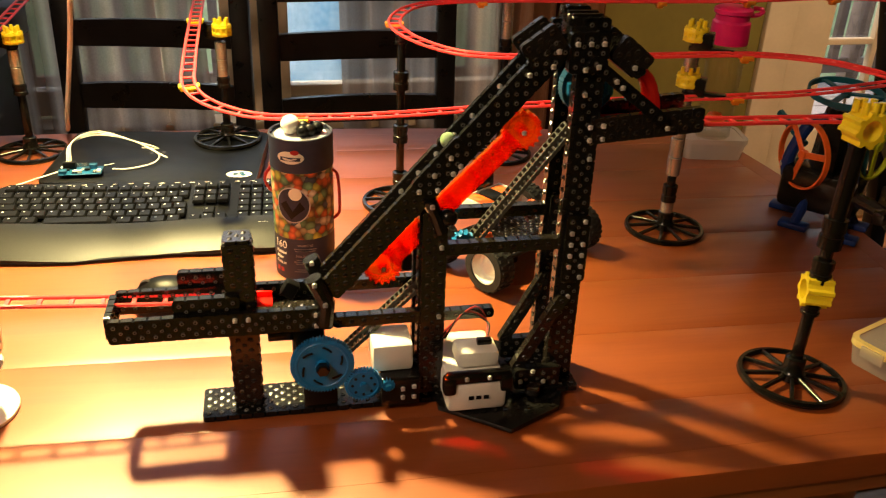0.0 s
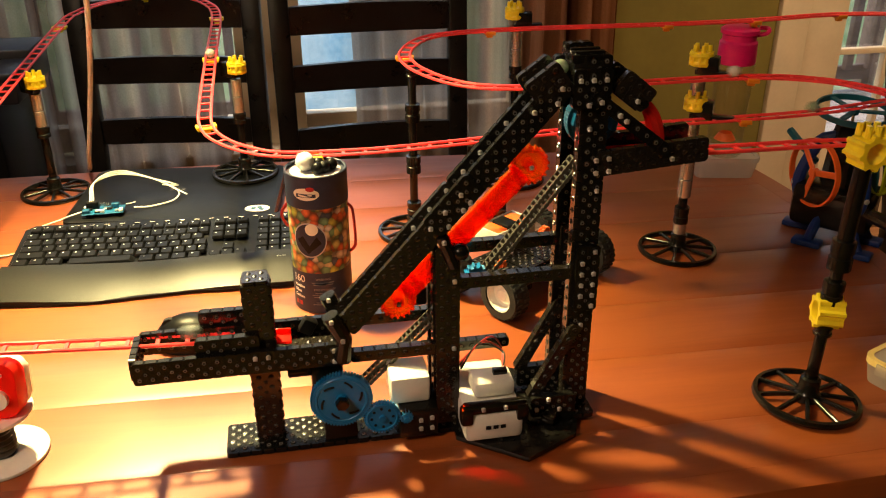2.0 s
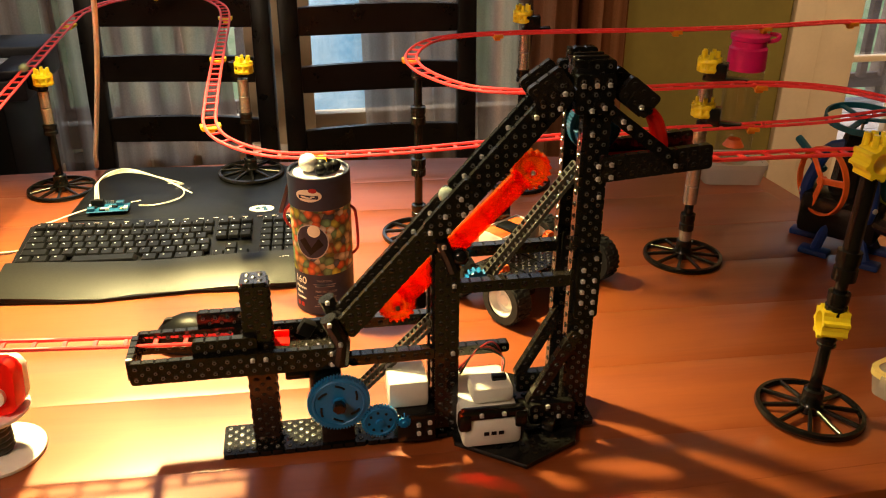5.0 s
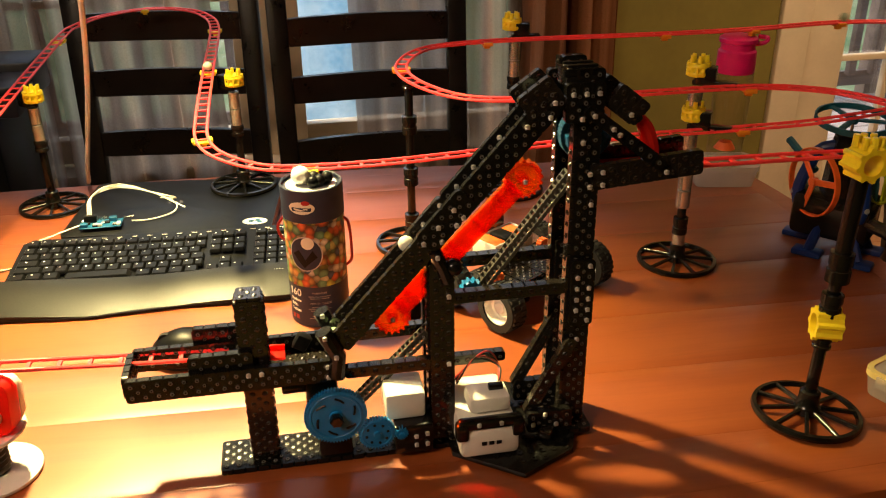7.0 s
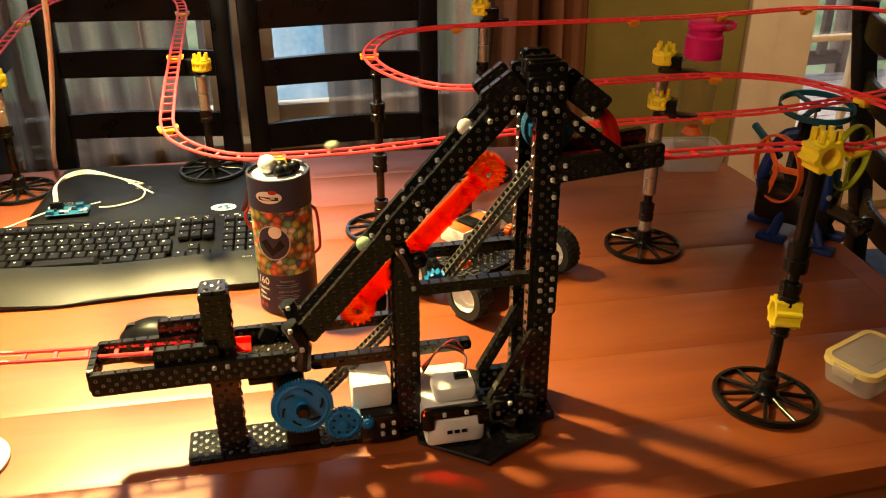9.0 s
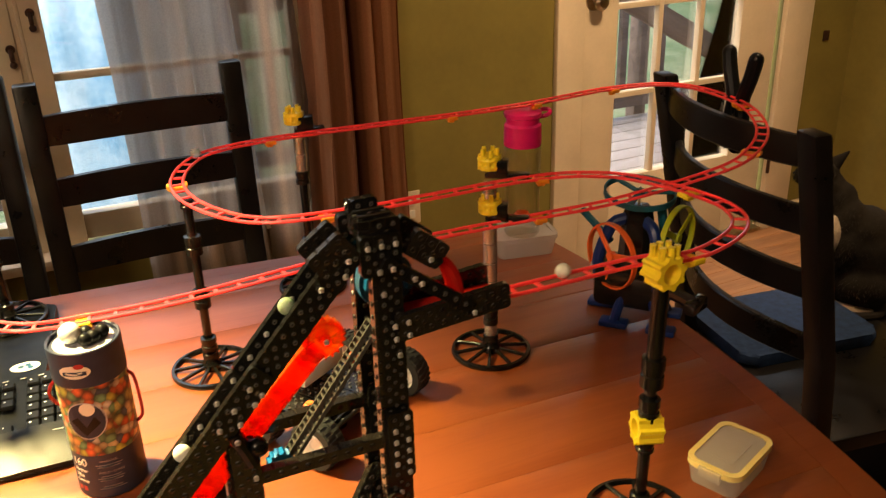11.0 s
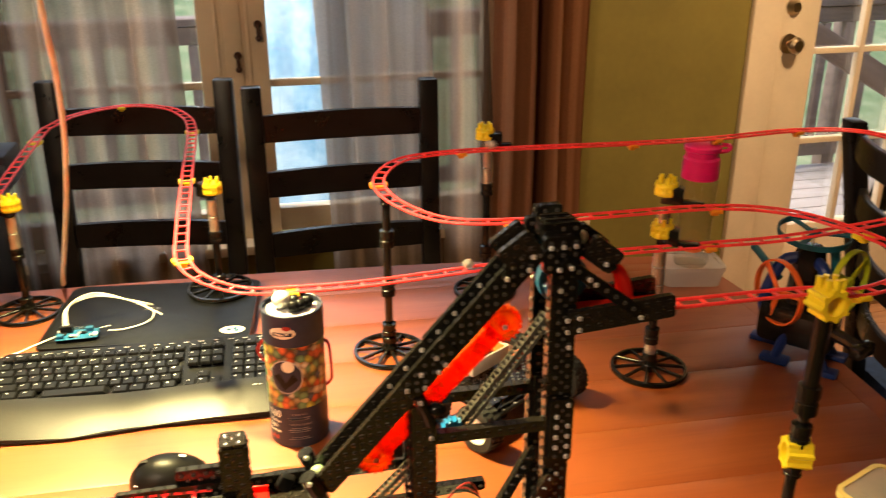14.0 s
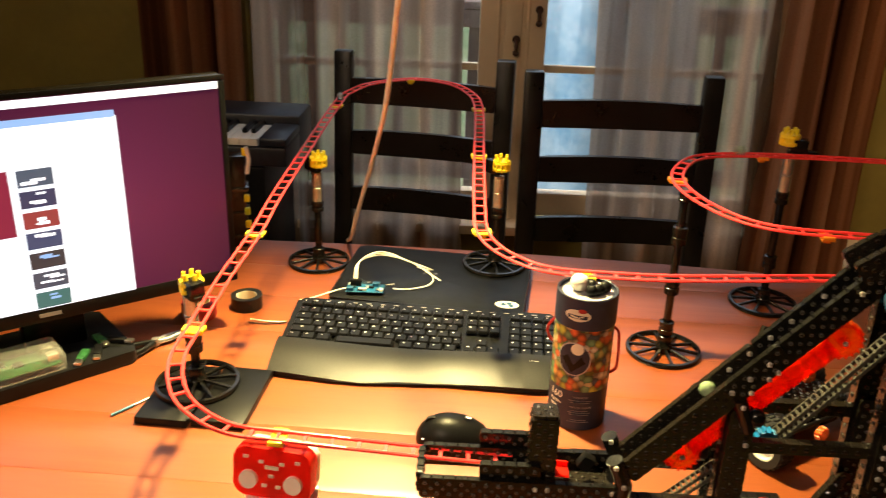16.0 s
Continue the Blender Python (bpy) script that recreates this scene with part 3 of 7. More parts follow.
def outdoors():
    bm = bmesh.new()
    nx, ny = 40, 24
    vs = [[None] * (ny + 1) for _ in range(nx + 1)]
    for i in range(nx + 1):
        for j in range(ny + 1):
            x, y = -60 + 120 * i / nx, 0.25 + 90 * (j / ny) ** 2
            z = -0.55 + 0.10 * max(0, y - 3) + 0.25 * noise.noise((x * 0.2, y * 0.2, 0)) * min(1, y / 6)
            vs[i][j] = bm.verts.new((x, y, z))
    for i in range(nx):
        for j in range(ny):
            bm.faces.new((vs[i][j], vs[i + 1][j], vs[i + 1][j + 1], vs[i][j + 1]))
    structure("ground", bm, M_GRASS, WALL, "green sloping lawn behind the house")
    deck = thing("deck", "weathered grey wooden deck with dark railing", "deck", WALL)
    b0 = part("board", box(bmesh.new(), (7.0, 0.135, 0.03), bevel=0.003), M_DECK, deck, m=pose(1.0, 0.24, -0.065))
    for i in range(1, 12):
        again(b0, pose(1.0, 0.24 + 0.142 * i, -0.065))
    part("top_rail", box(bmesh.new(), (7.0, 0.14, 0.035), (1.0, 1.85, 0.92), bevel=0.005), M_RAIL, deck)
    part("bottom_rail", box(bmesh.new(), (7.0, 0.04, 0.085), (1.0, 1.85, 0.06), bevel=0.004), M_RAIL, deck)
    part("upper_rail", box(bmesh.new(), (7.0, 0.04, 0.085), (1.0, 1.85, 0.85), bevel=0.004), M_RAIL, deck)
    post = part("post", box(bmesh.new(), (0.09, 0.09, 1.5), bevel=0.006), M_RAIL, deck, m=pose(-1.9, 1.93, 0.2))
    for x in (-0.1, 1.7, 3.5):
        again(post, pose(x, 1.93, 0.2))
    bal = part("baluster", box(bmesh.new(), (0.045, 0.04, 0.72), bevel=0.003), M_RAIL, deck, m=pose(-1.8, 1.80, 0.45))
    for i in range(1, 38):
        again(bal, pose(-1.8 + 0.145 * i, 1.80, 0.45))
    part("stair_rail", box(bmesh.new(), (1.9, 0.06, 0.12), bevel=0.005), M_RAIL, deck, m=pose(3.3, 1.2, 0.55, 0, 28, 0))
    cov = thing("grill_cover", "pale teal weather cover standing on the deck", "cover", WALL @ pose(0.42, 1.0, -0.05))
    b = bmesh.new()
    lathe(b, [(0.42, 0.0), (0.40, 0.3), (0.36, 0.8), (0.30, 1.3), (0.16, 1.8), (0.04, 2.1), (0.0, 2.12)], 48)
    for v in b.verts:
        a = math.atan2(v.co.y, v.co.x)
        v.co *= 1 + 0.10 * math.sin(7 * a + 2 * v.co.z) * (0.3 + 0.7 * noise.noise(v.co * 3)) if v.co.z < 2.1 else 1
    part("tarp", b, M_TARP, cov)
    rnd = random.Random(11)
    for x, y, s in ((-4.5, 12, 1.0), (-1.0, 15, 1.2), (2.6, 13, 1.0), (6.0, 14, 1.1), (9.5, 17, 1.3), (-8.5, 16, 1.2)):
        z0 = -0.6 + 0.1 * (y - 3)
        t = thing("tree", "green leafy garden tree on the lawn", "tree", WALL @ pose(x, y, z0), "garden trees")
        b = bmesh.new()
        tube(b, [(0, 0, -0.2), (0.05, 0, 1.2 * s), (0, 0.1, 2.6 * s)], 0.16 * s, 8)
        for k in range(5):
            a = k * 1.3
            tube(b, [(0.02, 0.04, (1.2 + 0.25 * k) * s), (math.cos(a) * 0.8 * s, math.sin(a) * 0.8 * s, (2.0 + 0.3 * k) * s)], 0.05 * s, 6)
        part("trunk", b, M_BARK, t)
        b = bmesh.new()
        for k in range(900):
            a, el, rr = rnd.uniform(0, 6.28), rnd.uniform(-0.6, 1.5), rnd.uniform(0.5, 1.0)
            c = Vector((math.cos(a) * math.cos(el) * 1.6, math.sin(a) * math.cos(el) * 1.6, math.sin(el) * 1.7)) * rr * s + Vector((0, 0, 3.0 * s))
            c += noise.noise_vector(c * 0.8) * 0.6
            q = Euler((rnd.uniform(0, 6), rnd.uniform(0, 6), rnd.uniform(0, 6))).to_matrix()
            w = rnd.uniform(0.10, 0.2) * s
            b.faces.new([b.verts.new(c + q @ Vector(p) * w) for p in ((-1, 0, 0), (0, -0.5, 0.15), (1, 0, 0), (0, 0.5, 0.15))])
        part("crown", b, M_LEAF, t, smooth=False)

# ---------------------------------------------------------------- dining table
TABLE = pose(-0.3929, 0.9728, 0, 0, 0, 11)        # centre of the table


def bowed(hx, hy, bx, by, n=24, near=0.035):
    """Outline of a table top whose four sides bow outwards, the near side least."""
    out = []
    for k in range(n):
        f = -1 + 2 * k / n
        out.append((hx * f * (1 - bx / hx), -hy + near * f * f))
    for k in range(n):
        f = -1 + 2 * k / n
        out.append((hx - bx * f * f, (hy - by if f > 0 else hy - near) * f))
    for k in range(n):
        f = 1 - 2 * k / n
        out.append((hx * f * (1 - bx / hx), hy - by * f * f))
    for k in range(n):
        f = 1 - 2 * k / n
        out.append((-hx + bx * f * f, (hy - by if f > 0 else hy - near) * f))
    return out


def clip_band(poly, y0, y1):
    """The piece of a convex outline between two values of y."""
    for lim, keep in ((y0, 1), (y1, -1)):
        out = []
        for a, c in zip(poly, poly[1:] + poly[:1]):
            ia, ic = (a[1] - lim) * keep >= 0, (c[1] - lim) * keep >= 0
            if ia:
                out.append(a)
            if ia != ic:
                f = (lim - a[1]) / (c[1] - a[1])
                out.append((a[0] + (c[0] - a[0]) * f, lim))
        poly = out
    return poly


def dining_table():
    t = thing("dining_table", "polished reddish cherry wood dining table with bowed edges", "table", TABLE)
    b = bmesh.new()
    prism(b, bowed(1.086, 0.531, 0.045, 0.075), TOP - 0.030, TOP - 0.0015, 0.002)
    top = part("tabletop", b, M_TABLE_EDGE, t)
    outer, ring = bowed(1.09, 0.535, 0.045, 0.075), bowed(1.050, 0.497, 0.045, 0.072)
    b = bmesh.new()
    rows = [[b.verts.new((x, y, z)) for x, y in o] for o, z in ((outer, TOP - 0.028), (outer, TOP - 0.003), ([(x * 0.9982, y * 0.9965) for x, y in outer], TOP), ([(x * 1.0004, y * 1.0008) for x, y in ring], TOP), ([(x * 1.0004, y * 1.0008) for x, y in ring], TOP - 0.004))]
    for p, q in zip(rows, rows[1:]):
        for k in range(len(p)):
            b.faces.new((p[k], p[(k + 1) % len(p)], q[(k + 1) % len(p)], q[k]))
    part("border_band", b, M_TABLE, top, "cherry wood border band")
    cuts = [-0.497, -0.40, -0.262, -0.131, 0.002, 0.134, 0.268, 0.402, 0.497]
    for y0, y1 in zip(cuts, cuts[1:]):
        poly = clip_band(ring, y0 + 0.00006, y1 - 0.00006)
        b = bmesh.new()
        prism(b, poly, TOP - 0.028, TOP, 0.0003)
        part("plank", b, M_TABLE, top)
    b = bmesh.new()
    prism(b, bowed(1.085, 0.530, 0.045, 0.075), TOP - 0.052, TOP - 0.0305, 0.006)
    part("edge_moulding", b, M_TABLE_EDGE, t, "darker wooden edge moulding")
    for s in (-1, 1):
        part("apron", box(bmesh.new(), (1.80, 0.025, 0.09), (0, s * 0.38, TOP - 0.098), bevel=0.003), M_TABLE_EDGE, t)
        part("apron", box(bmesh.new(), (0.025, 0.73, 0.09), (s * 0.92, 0, TOP - 0.098), bevel=0.003), M_TABLE_EDGE, t)
        for q in (-1, 1):
            bb = bmesh.new()
            cyl(bb, 0.028, TOP - 0.055, (s * 0.88, q * 0.34, (TOP - 0.055) / 2 + 0.003), r2=0.045, seg=16)
            part("leg", bb, M_TABLE_EDGE, t)
    lat = bmesh.new()
    box(lat, (0.05, 0.004, 0.006), (0.0, -0.002, 0), bevel=0.001)
    cyl(lat, 0.004, 0.006, (0.012, -0.004, 0), 'Y', seg=10)
    part("leaf_latch", lat, M_CHROME, t, "small metal leaf latch under the edge", m=pose(0.77 - 0.37, -0.525, TOP - 0.010))


# ---------------------------------------------------------------- chairs
def ladder_chair(name, m, top, slats, label, width=0.44, bow=0.008, recline=(-0.045, -0.030, 0.0, 0.022)):
    """Local x runs along the back, y towards the back, origin on the floor under the left post."""
    c = thing(name, label, "chair", m, "ladder-back dining chairs")
    w = 0.046
    back = lambda z: float(np.interp(z, [0, 0.44, 0.62, top], recline))
    for x in (0.0, width):
        b = bmesh.new()
        pts = [(0.0, back(z), z) for z in (0.0, 0.44, 0.62, top)]
        rows = []
        for px, py, pz in pts:
            rows.append([b.verts.new((x + sx * w / 2, py + sy * 0.017, pz)) for sx, sy in ((-1, -1), (1, -1), (1, 1), (-1, 1))])
        for a, d in zip(rows, rows[1:]):
            for k in range(4):
                b.faces.new((a[k], a[(k + 1) % 4], d[(k + 1) % 4], d[k]))
        b.faces.new(rows[0][::-1])
        b.faces.new(rows[-1])
        bmesh.ops.bevel(b, geom=b.edges[:], offset=0.005, segments=2, affect='EDGES', profile=0.5)
        part("back_post", b, M_CHAIR, c)
    for z0, z1 in slats:
        b = bmesh.new()
        n = 12
        quads = []
        for i in range(n + 1):
            f = i / n
            x = w / 2 - 0.004 + f * (width - w + 0.008)
            y = back((z0 + z1) / 2) + bow * 4 * f * (1 - f)
            arch = 0.010 * 4 * f * (1 - f)
            quads.append([b.verts.new(p) for p in ((x, y - 0.008, z0), (x, y + 0.008, z0), (x, y + 0.008, z1 + arch * 0.4), (x, y - 0.008, z1 + arch * 0.4))])
        for a, d in zip(quads, quads[1:]):
            for k in range(4):
                b.faces.new((a[k], a[(k + 1) % 4], d[(k + 1) % 4], d[k]))
        b.faces.new(quads[0][::-1])
        b.faces.new(quads[-1])
        bmesh.ops.bevel(b, geom=[e for e in b.edges if abs(e.verts[0].co.x - e.verts[1].co.x) > 0.01], offset=0.003, segments=1, affect='EDGES')
        part("slat", b, M_CHAIR, c)
    part("seat", prism(bmesh.new(), rounded(width + 0.03, 0.42, 0.02, cx=width / 2, cy=-0.235), 0.425, 0.455, 0.006), M_CHAIR, c)
    for x in (0.01, width - 0.01):
        part("front_leg", box(bmesh.new(), (0.038, 0.038, 0.424), (x, -0.415, 0.212), bevel=0.003), M_CHAIR, c)
        part("stretcher", box(bmesh.new(), (0.018, 0.36, 0.03), (x, -0.225, 0.18), bevel=0.003), M_CHAIR, c)
    part("stretcher", box(bmesh.new(), (width - 0.05, 0.018, 0.03), (width / 2, -0.225, 0.18), bevel=0.003), M_CHAIR, c)
    return c


def chairs():
    sl = ((0.635, 0.697), (0.788, 0.850), (0.922, 0.986))
    ladder_chair("dining_chair", pose(-0.927, 1.945, 0, 0, 0, 4.5), 1.055, sl, "black painted ladder-back wooden dining chair", 0.418)
    ladder_chair("dining_chair", pose(-0.418, 1.880, 0, 0, 0, 14.5), 1.055, sl, "black painted ladder-back wooden dining chair", 0.42)
    c = ladder_chair("dining_chair", pose(0.836, 1.600, 0, 0, 0, -85.3), 1.05, ((0.615, 0.665), (0.745, 0.795), (0.865, 0.915), (0.985, 1.035)),
                     "black painted ladder-back chair with blue cushion", 0.445, -0.055, (0.085, 0.105, 0.085, 0.0))
    b = bmesh.new()
    prism(b, rounded(0.25, 0.34, 0.03, cx=0.075, cy=0.295), 0.456, 0.484, 0.012)
    for o in [o for o in c.children if o.name.startswith(("seat", "front_leg", "stretcher"))]:
        o.matrix_basis = pose(0, 0.56, 0)
    part("seat_cushion", b, M_SEAT, c, "navy blue cloth seat cushion")


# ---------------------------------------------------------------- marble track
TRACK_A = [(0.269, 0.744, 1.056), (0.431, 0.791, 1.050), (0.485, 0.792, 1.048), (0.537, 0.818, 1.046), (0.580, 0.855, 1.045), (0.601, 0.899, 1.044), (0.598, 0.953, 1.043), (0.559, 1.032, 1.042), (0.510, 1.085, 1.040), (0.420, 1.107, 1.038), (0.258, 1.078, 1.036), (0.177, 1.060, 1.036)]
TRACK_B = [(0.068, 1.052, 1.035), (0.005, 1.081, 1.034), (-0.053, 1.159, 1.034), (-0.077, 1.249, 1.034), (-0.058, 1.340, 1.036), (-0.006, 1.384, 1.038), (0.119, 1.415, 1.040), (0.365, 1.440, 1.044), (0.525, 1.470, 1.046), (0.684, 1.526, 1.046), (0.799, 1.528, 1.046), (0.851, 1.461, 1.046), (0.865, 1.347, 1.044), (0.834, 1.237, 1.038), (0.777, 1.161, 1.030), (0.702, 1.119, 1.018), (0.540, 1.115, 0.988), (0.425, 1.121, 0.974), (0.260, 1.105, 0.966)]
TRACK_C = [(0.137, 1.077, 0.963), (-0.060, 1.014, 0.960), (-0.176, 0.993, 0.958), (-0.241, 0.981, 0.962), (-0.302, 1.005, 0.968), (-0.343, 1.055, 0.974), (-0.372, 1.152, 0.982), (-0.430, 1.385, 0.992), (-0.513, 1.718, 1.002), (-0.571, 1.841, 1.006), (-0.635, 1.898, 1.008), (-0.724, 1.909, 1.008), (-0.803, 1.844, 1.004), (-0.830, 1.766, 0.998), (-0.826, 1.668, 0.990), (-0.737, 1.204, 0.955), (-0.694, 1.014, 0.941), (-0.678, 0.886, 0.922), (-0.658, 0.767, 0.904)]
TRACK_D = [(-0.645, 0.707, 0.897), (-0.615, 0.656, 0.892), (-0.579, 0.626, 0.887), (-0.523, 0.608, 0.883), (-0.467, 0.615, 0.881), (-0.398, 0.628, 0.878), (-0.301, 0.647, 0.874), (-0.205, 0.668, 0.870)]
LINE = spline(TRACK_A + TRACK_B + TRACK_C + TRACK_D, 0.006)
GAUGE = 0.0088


def side(i):
    a, b = LINE[max(0, i - 1)], LINE[min(len(LINE) - 1, i + 1)]
    d = b - a
    d.z = 0
    d.normalize()
    return Vector((-d.y, d.x, 0))


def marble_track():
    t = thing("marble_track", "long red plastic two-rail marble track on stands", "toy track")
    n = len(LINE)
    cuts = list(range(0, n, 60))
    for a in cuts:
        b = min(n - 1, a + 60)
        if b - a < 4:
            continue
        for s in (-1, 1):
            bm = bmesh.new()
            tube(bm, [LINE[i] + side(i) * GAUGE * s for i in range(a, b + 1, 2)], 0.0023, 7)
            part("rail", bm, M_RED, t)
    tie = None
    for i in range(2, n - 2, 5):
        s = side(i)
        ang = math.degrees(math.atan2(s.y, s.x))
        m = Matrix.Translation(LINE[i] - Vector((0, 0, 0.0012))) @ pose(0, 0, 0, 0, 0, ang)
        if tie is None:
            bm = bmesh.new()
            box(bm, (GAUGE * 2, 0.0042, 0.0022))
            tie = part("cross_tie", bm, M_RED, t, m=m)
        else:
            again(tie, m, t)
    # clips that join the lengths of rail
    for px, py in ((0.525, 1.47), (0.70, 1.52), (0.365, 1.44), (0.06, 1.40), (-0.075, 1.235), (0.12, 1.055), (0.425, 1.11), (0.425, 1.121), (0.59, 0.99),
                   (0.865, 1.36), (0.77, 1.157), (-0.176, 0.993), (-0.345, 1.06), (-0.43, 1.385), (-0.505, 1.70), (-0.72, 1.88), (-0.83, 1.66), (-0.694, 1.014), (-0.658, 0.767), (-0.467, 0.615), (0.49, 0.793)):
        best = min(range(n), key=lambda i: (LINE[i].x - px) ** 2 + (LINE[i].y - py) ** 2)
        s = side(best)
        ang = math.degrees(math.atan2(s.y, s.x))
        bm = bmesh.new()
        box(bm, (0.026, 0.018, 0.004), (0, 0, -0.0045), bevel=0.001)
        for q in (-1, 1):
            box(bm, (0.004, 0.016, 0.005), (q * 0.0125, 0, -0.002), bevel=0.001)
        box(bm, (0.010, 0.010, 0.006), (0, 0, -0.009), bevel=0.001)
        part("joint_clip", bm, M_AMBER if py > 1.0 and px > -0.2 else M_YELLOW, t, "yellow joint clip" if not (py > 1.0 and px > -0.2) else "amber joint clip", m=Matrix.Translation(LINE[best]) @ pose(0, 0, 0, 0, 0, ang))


def base_wheel(parent):
    b = bmesh.new()
    lathe(b, [(0.0600, 0.000), (0.0612, 0.003), (0.0600, 0.007), (0.0555, 0.0075), (0.0535, 0.003), (0.0545, 0.0), (0.0600, 0.0)], 48)
    rim = part("rim", b, M_BLACK, parent)
    b = bmesh.new()
    lathe(b, [(0.014, 0.002), (0.015, 0.012), (0.012, 0.016), (0.0115, 0.030), (0.009, 0.032), (0.0, 0.032)], 20)
    part("hub", b, M_BLACK, parent)
    sp = None
    for k in range(10):
        a = k * 36
        m = pose(0, 0, 0, 0, 0, a)
        if sp is None:
            b = bmesh.new()
            box(b, (0.043, 0.0045, 0.005), (0.0345, 0, 0.0065), Matrix.Rotation(radians(5), 3, 'Y'), bevel=0.0008, seg=1)
            sp = part("spoke", b, M_BLACK, parent, m=m)
        else:
            again(sp, m, parent)


def coupling(parent, z, h=0.026, r=0.0118):
    b = bmesh.new()
    lathe(b, [(0.0075, z - h / 2), (r, z - h / 2 + 0.001), (r, z - 0.003), (r * 0.9, z - 0.002), (r * 0.9, z + 0.002), (r, z + 0.003), (r, z + h / 2 - 0.001), (0.0075, z + h / 2)], 12)
    part("coupling", b, M_BLACK, parent)


def clamp(parent, z, ang, tilt=0, off=0.012, socket=None, prongs=False):
    """A yellow toothed clamp gripping the pole, crowned with short prongs; with socket, an open ribbed sleeve facing that way."""
    b = bmesh.new()
    if socket is not None:
        n = 40
        rim = [(0.0195 if k % 5 in (1, 2) else 0.0160) for k in range(n)]
        rows = []
        for r, y in ((None, -0.014), (None, 0.014), (0.0112, 0.014), (0.0112, -0.014)):
            rows.append([b.verts.new(((r or rim[k]) * math.cos(k * math.tau / n), (r or rim[k]) * math.sin(k * math.tau / n), y)) for k in range(n)])
        for p, q in zip(rows, rows[1:] + rows[:1]):
            for k in range(n):
                b.faces.new((p[k], p[(k + 1) % n], q[(k + 1) % n], q[k]))
        c = part("clamp", b, M_YELLOW, parent, "yellow ribbed plastic clamp", m=pose(0, 0, z, 90, 0, socket + 90))
        for x, zz in ((-0.010, -0.007), (0.0, -0.009), (0.010, -0.007), (-0.009, 0.006), (0.001, 0.008), (0.010, 0.006)) if prongs else ():
            part("prong", cyl(bmesh.new(), 0.0036, 0.013, (x, 0.0215, zz), 'Y', seg=8), M_YELLOW, c)
        return
    n = 20
    prof = []
    for k in range(n * 2):
        r = 0.0168 if k % 4 in (1, 2) else 0.0138
        prof.append((r * math.cos(k * math.pi / n), r * math.sin(k * math.pi / n)))
    prism(b, prof, -0.010, 0.010, 0.001)
    c = part("clamp", b, M_YELLOW, parent, "yellow toothed plastic clamp", m=pose(off * math.cos(radians(ang)), off * math.sin(radians(ang)), z, tilt, 0, ang))
    for zz, rr in ((-0.006, 0.0170), (0.005, 0.0174)):
        part("rib", lathe(bmesh.new(), [(0.010, zz - 0.003), (rr - 0.001, zz - 0.003), (rr, zz), (rr - 0.001, zz + 0.003), (0.010, zz + 0.003)], 14), M_YELLOW, c)
    for k in range(5):
        a = k * math.tau / 5 + 0.5
        part("prong", cyl(bmesh.new(), 0.0036, 0.010, (0.0105 * math.cos(a), 0.0105 * math.sin(a), 0.0145), r2=0.0030, seg=8), M_YELLOW, c)


def track_arm(parent, z, ang, length=0.05):
    b = bmesh.new()
    box(b, (length, 0.016, 0.0075), (length / 2 - 0.006, 0, 0), bevel=0.0015)
    box(b, (0.028, 0.022, 0.026), (0.012, 0, 0.010), bevel=0.002)
    part("track_arm", b, M_BLACK, parent, m=pose(0, 0, z, 0, 0, ang))


def pole(parent, z0, z1, r=0.0068, material=None, label=""):
    b = bmesh.new()
    material = material or M_BLACK
    name = "pole" if material is M_BLACK else "silver_sleeve"
    n = max(1, int(round((z1 - z0) / 0.03))) if material is M_SILVER else 1
    for k in range(n):
        a, c = z0 + (z1 - z0) * k / n, z0 + (z1 - z0) * (k + 1) / n
        lathe(b, [(0.0, a + 0.0004), (r * 0.93, a + 0.0004), (r, a + 0.0012), (r, c - 0.0012), (r * 0.93, c - 0.0004), (0, c - 0.0004)], 16)
    part(name, b, material, parent, label)


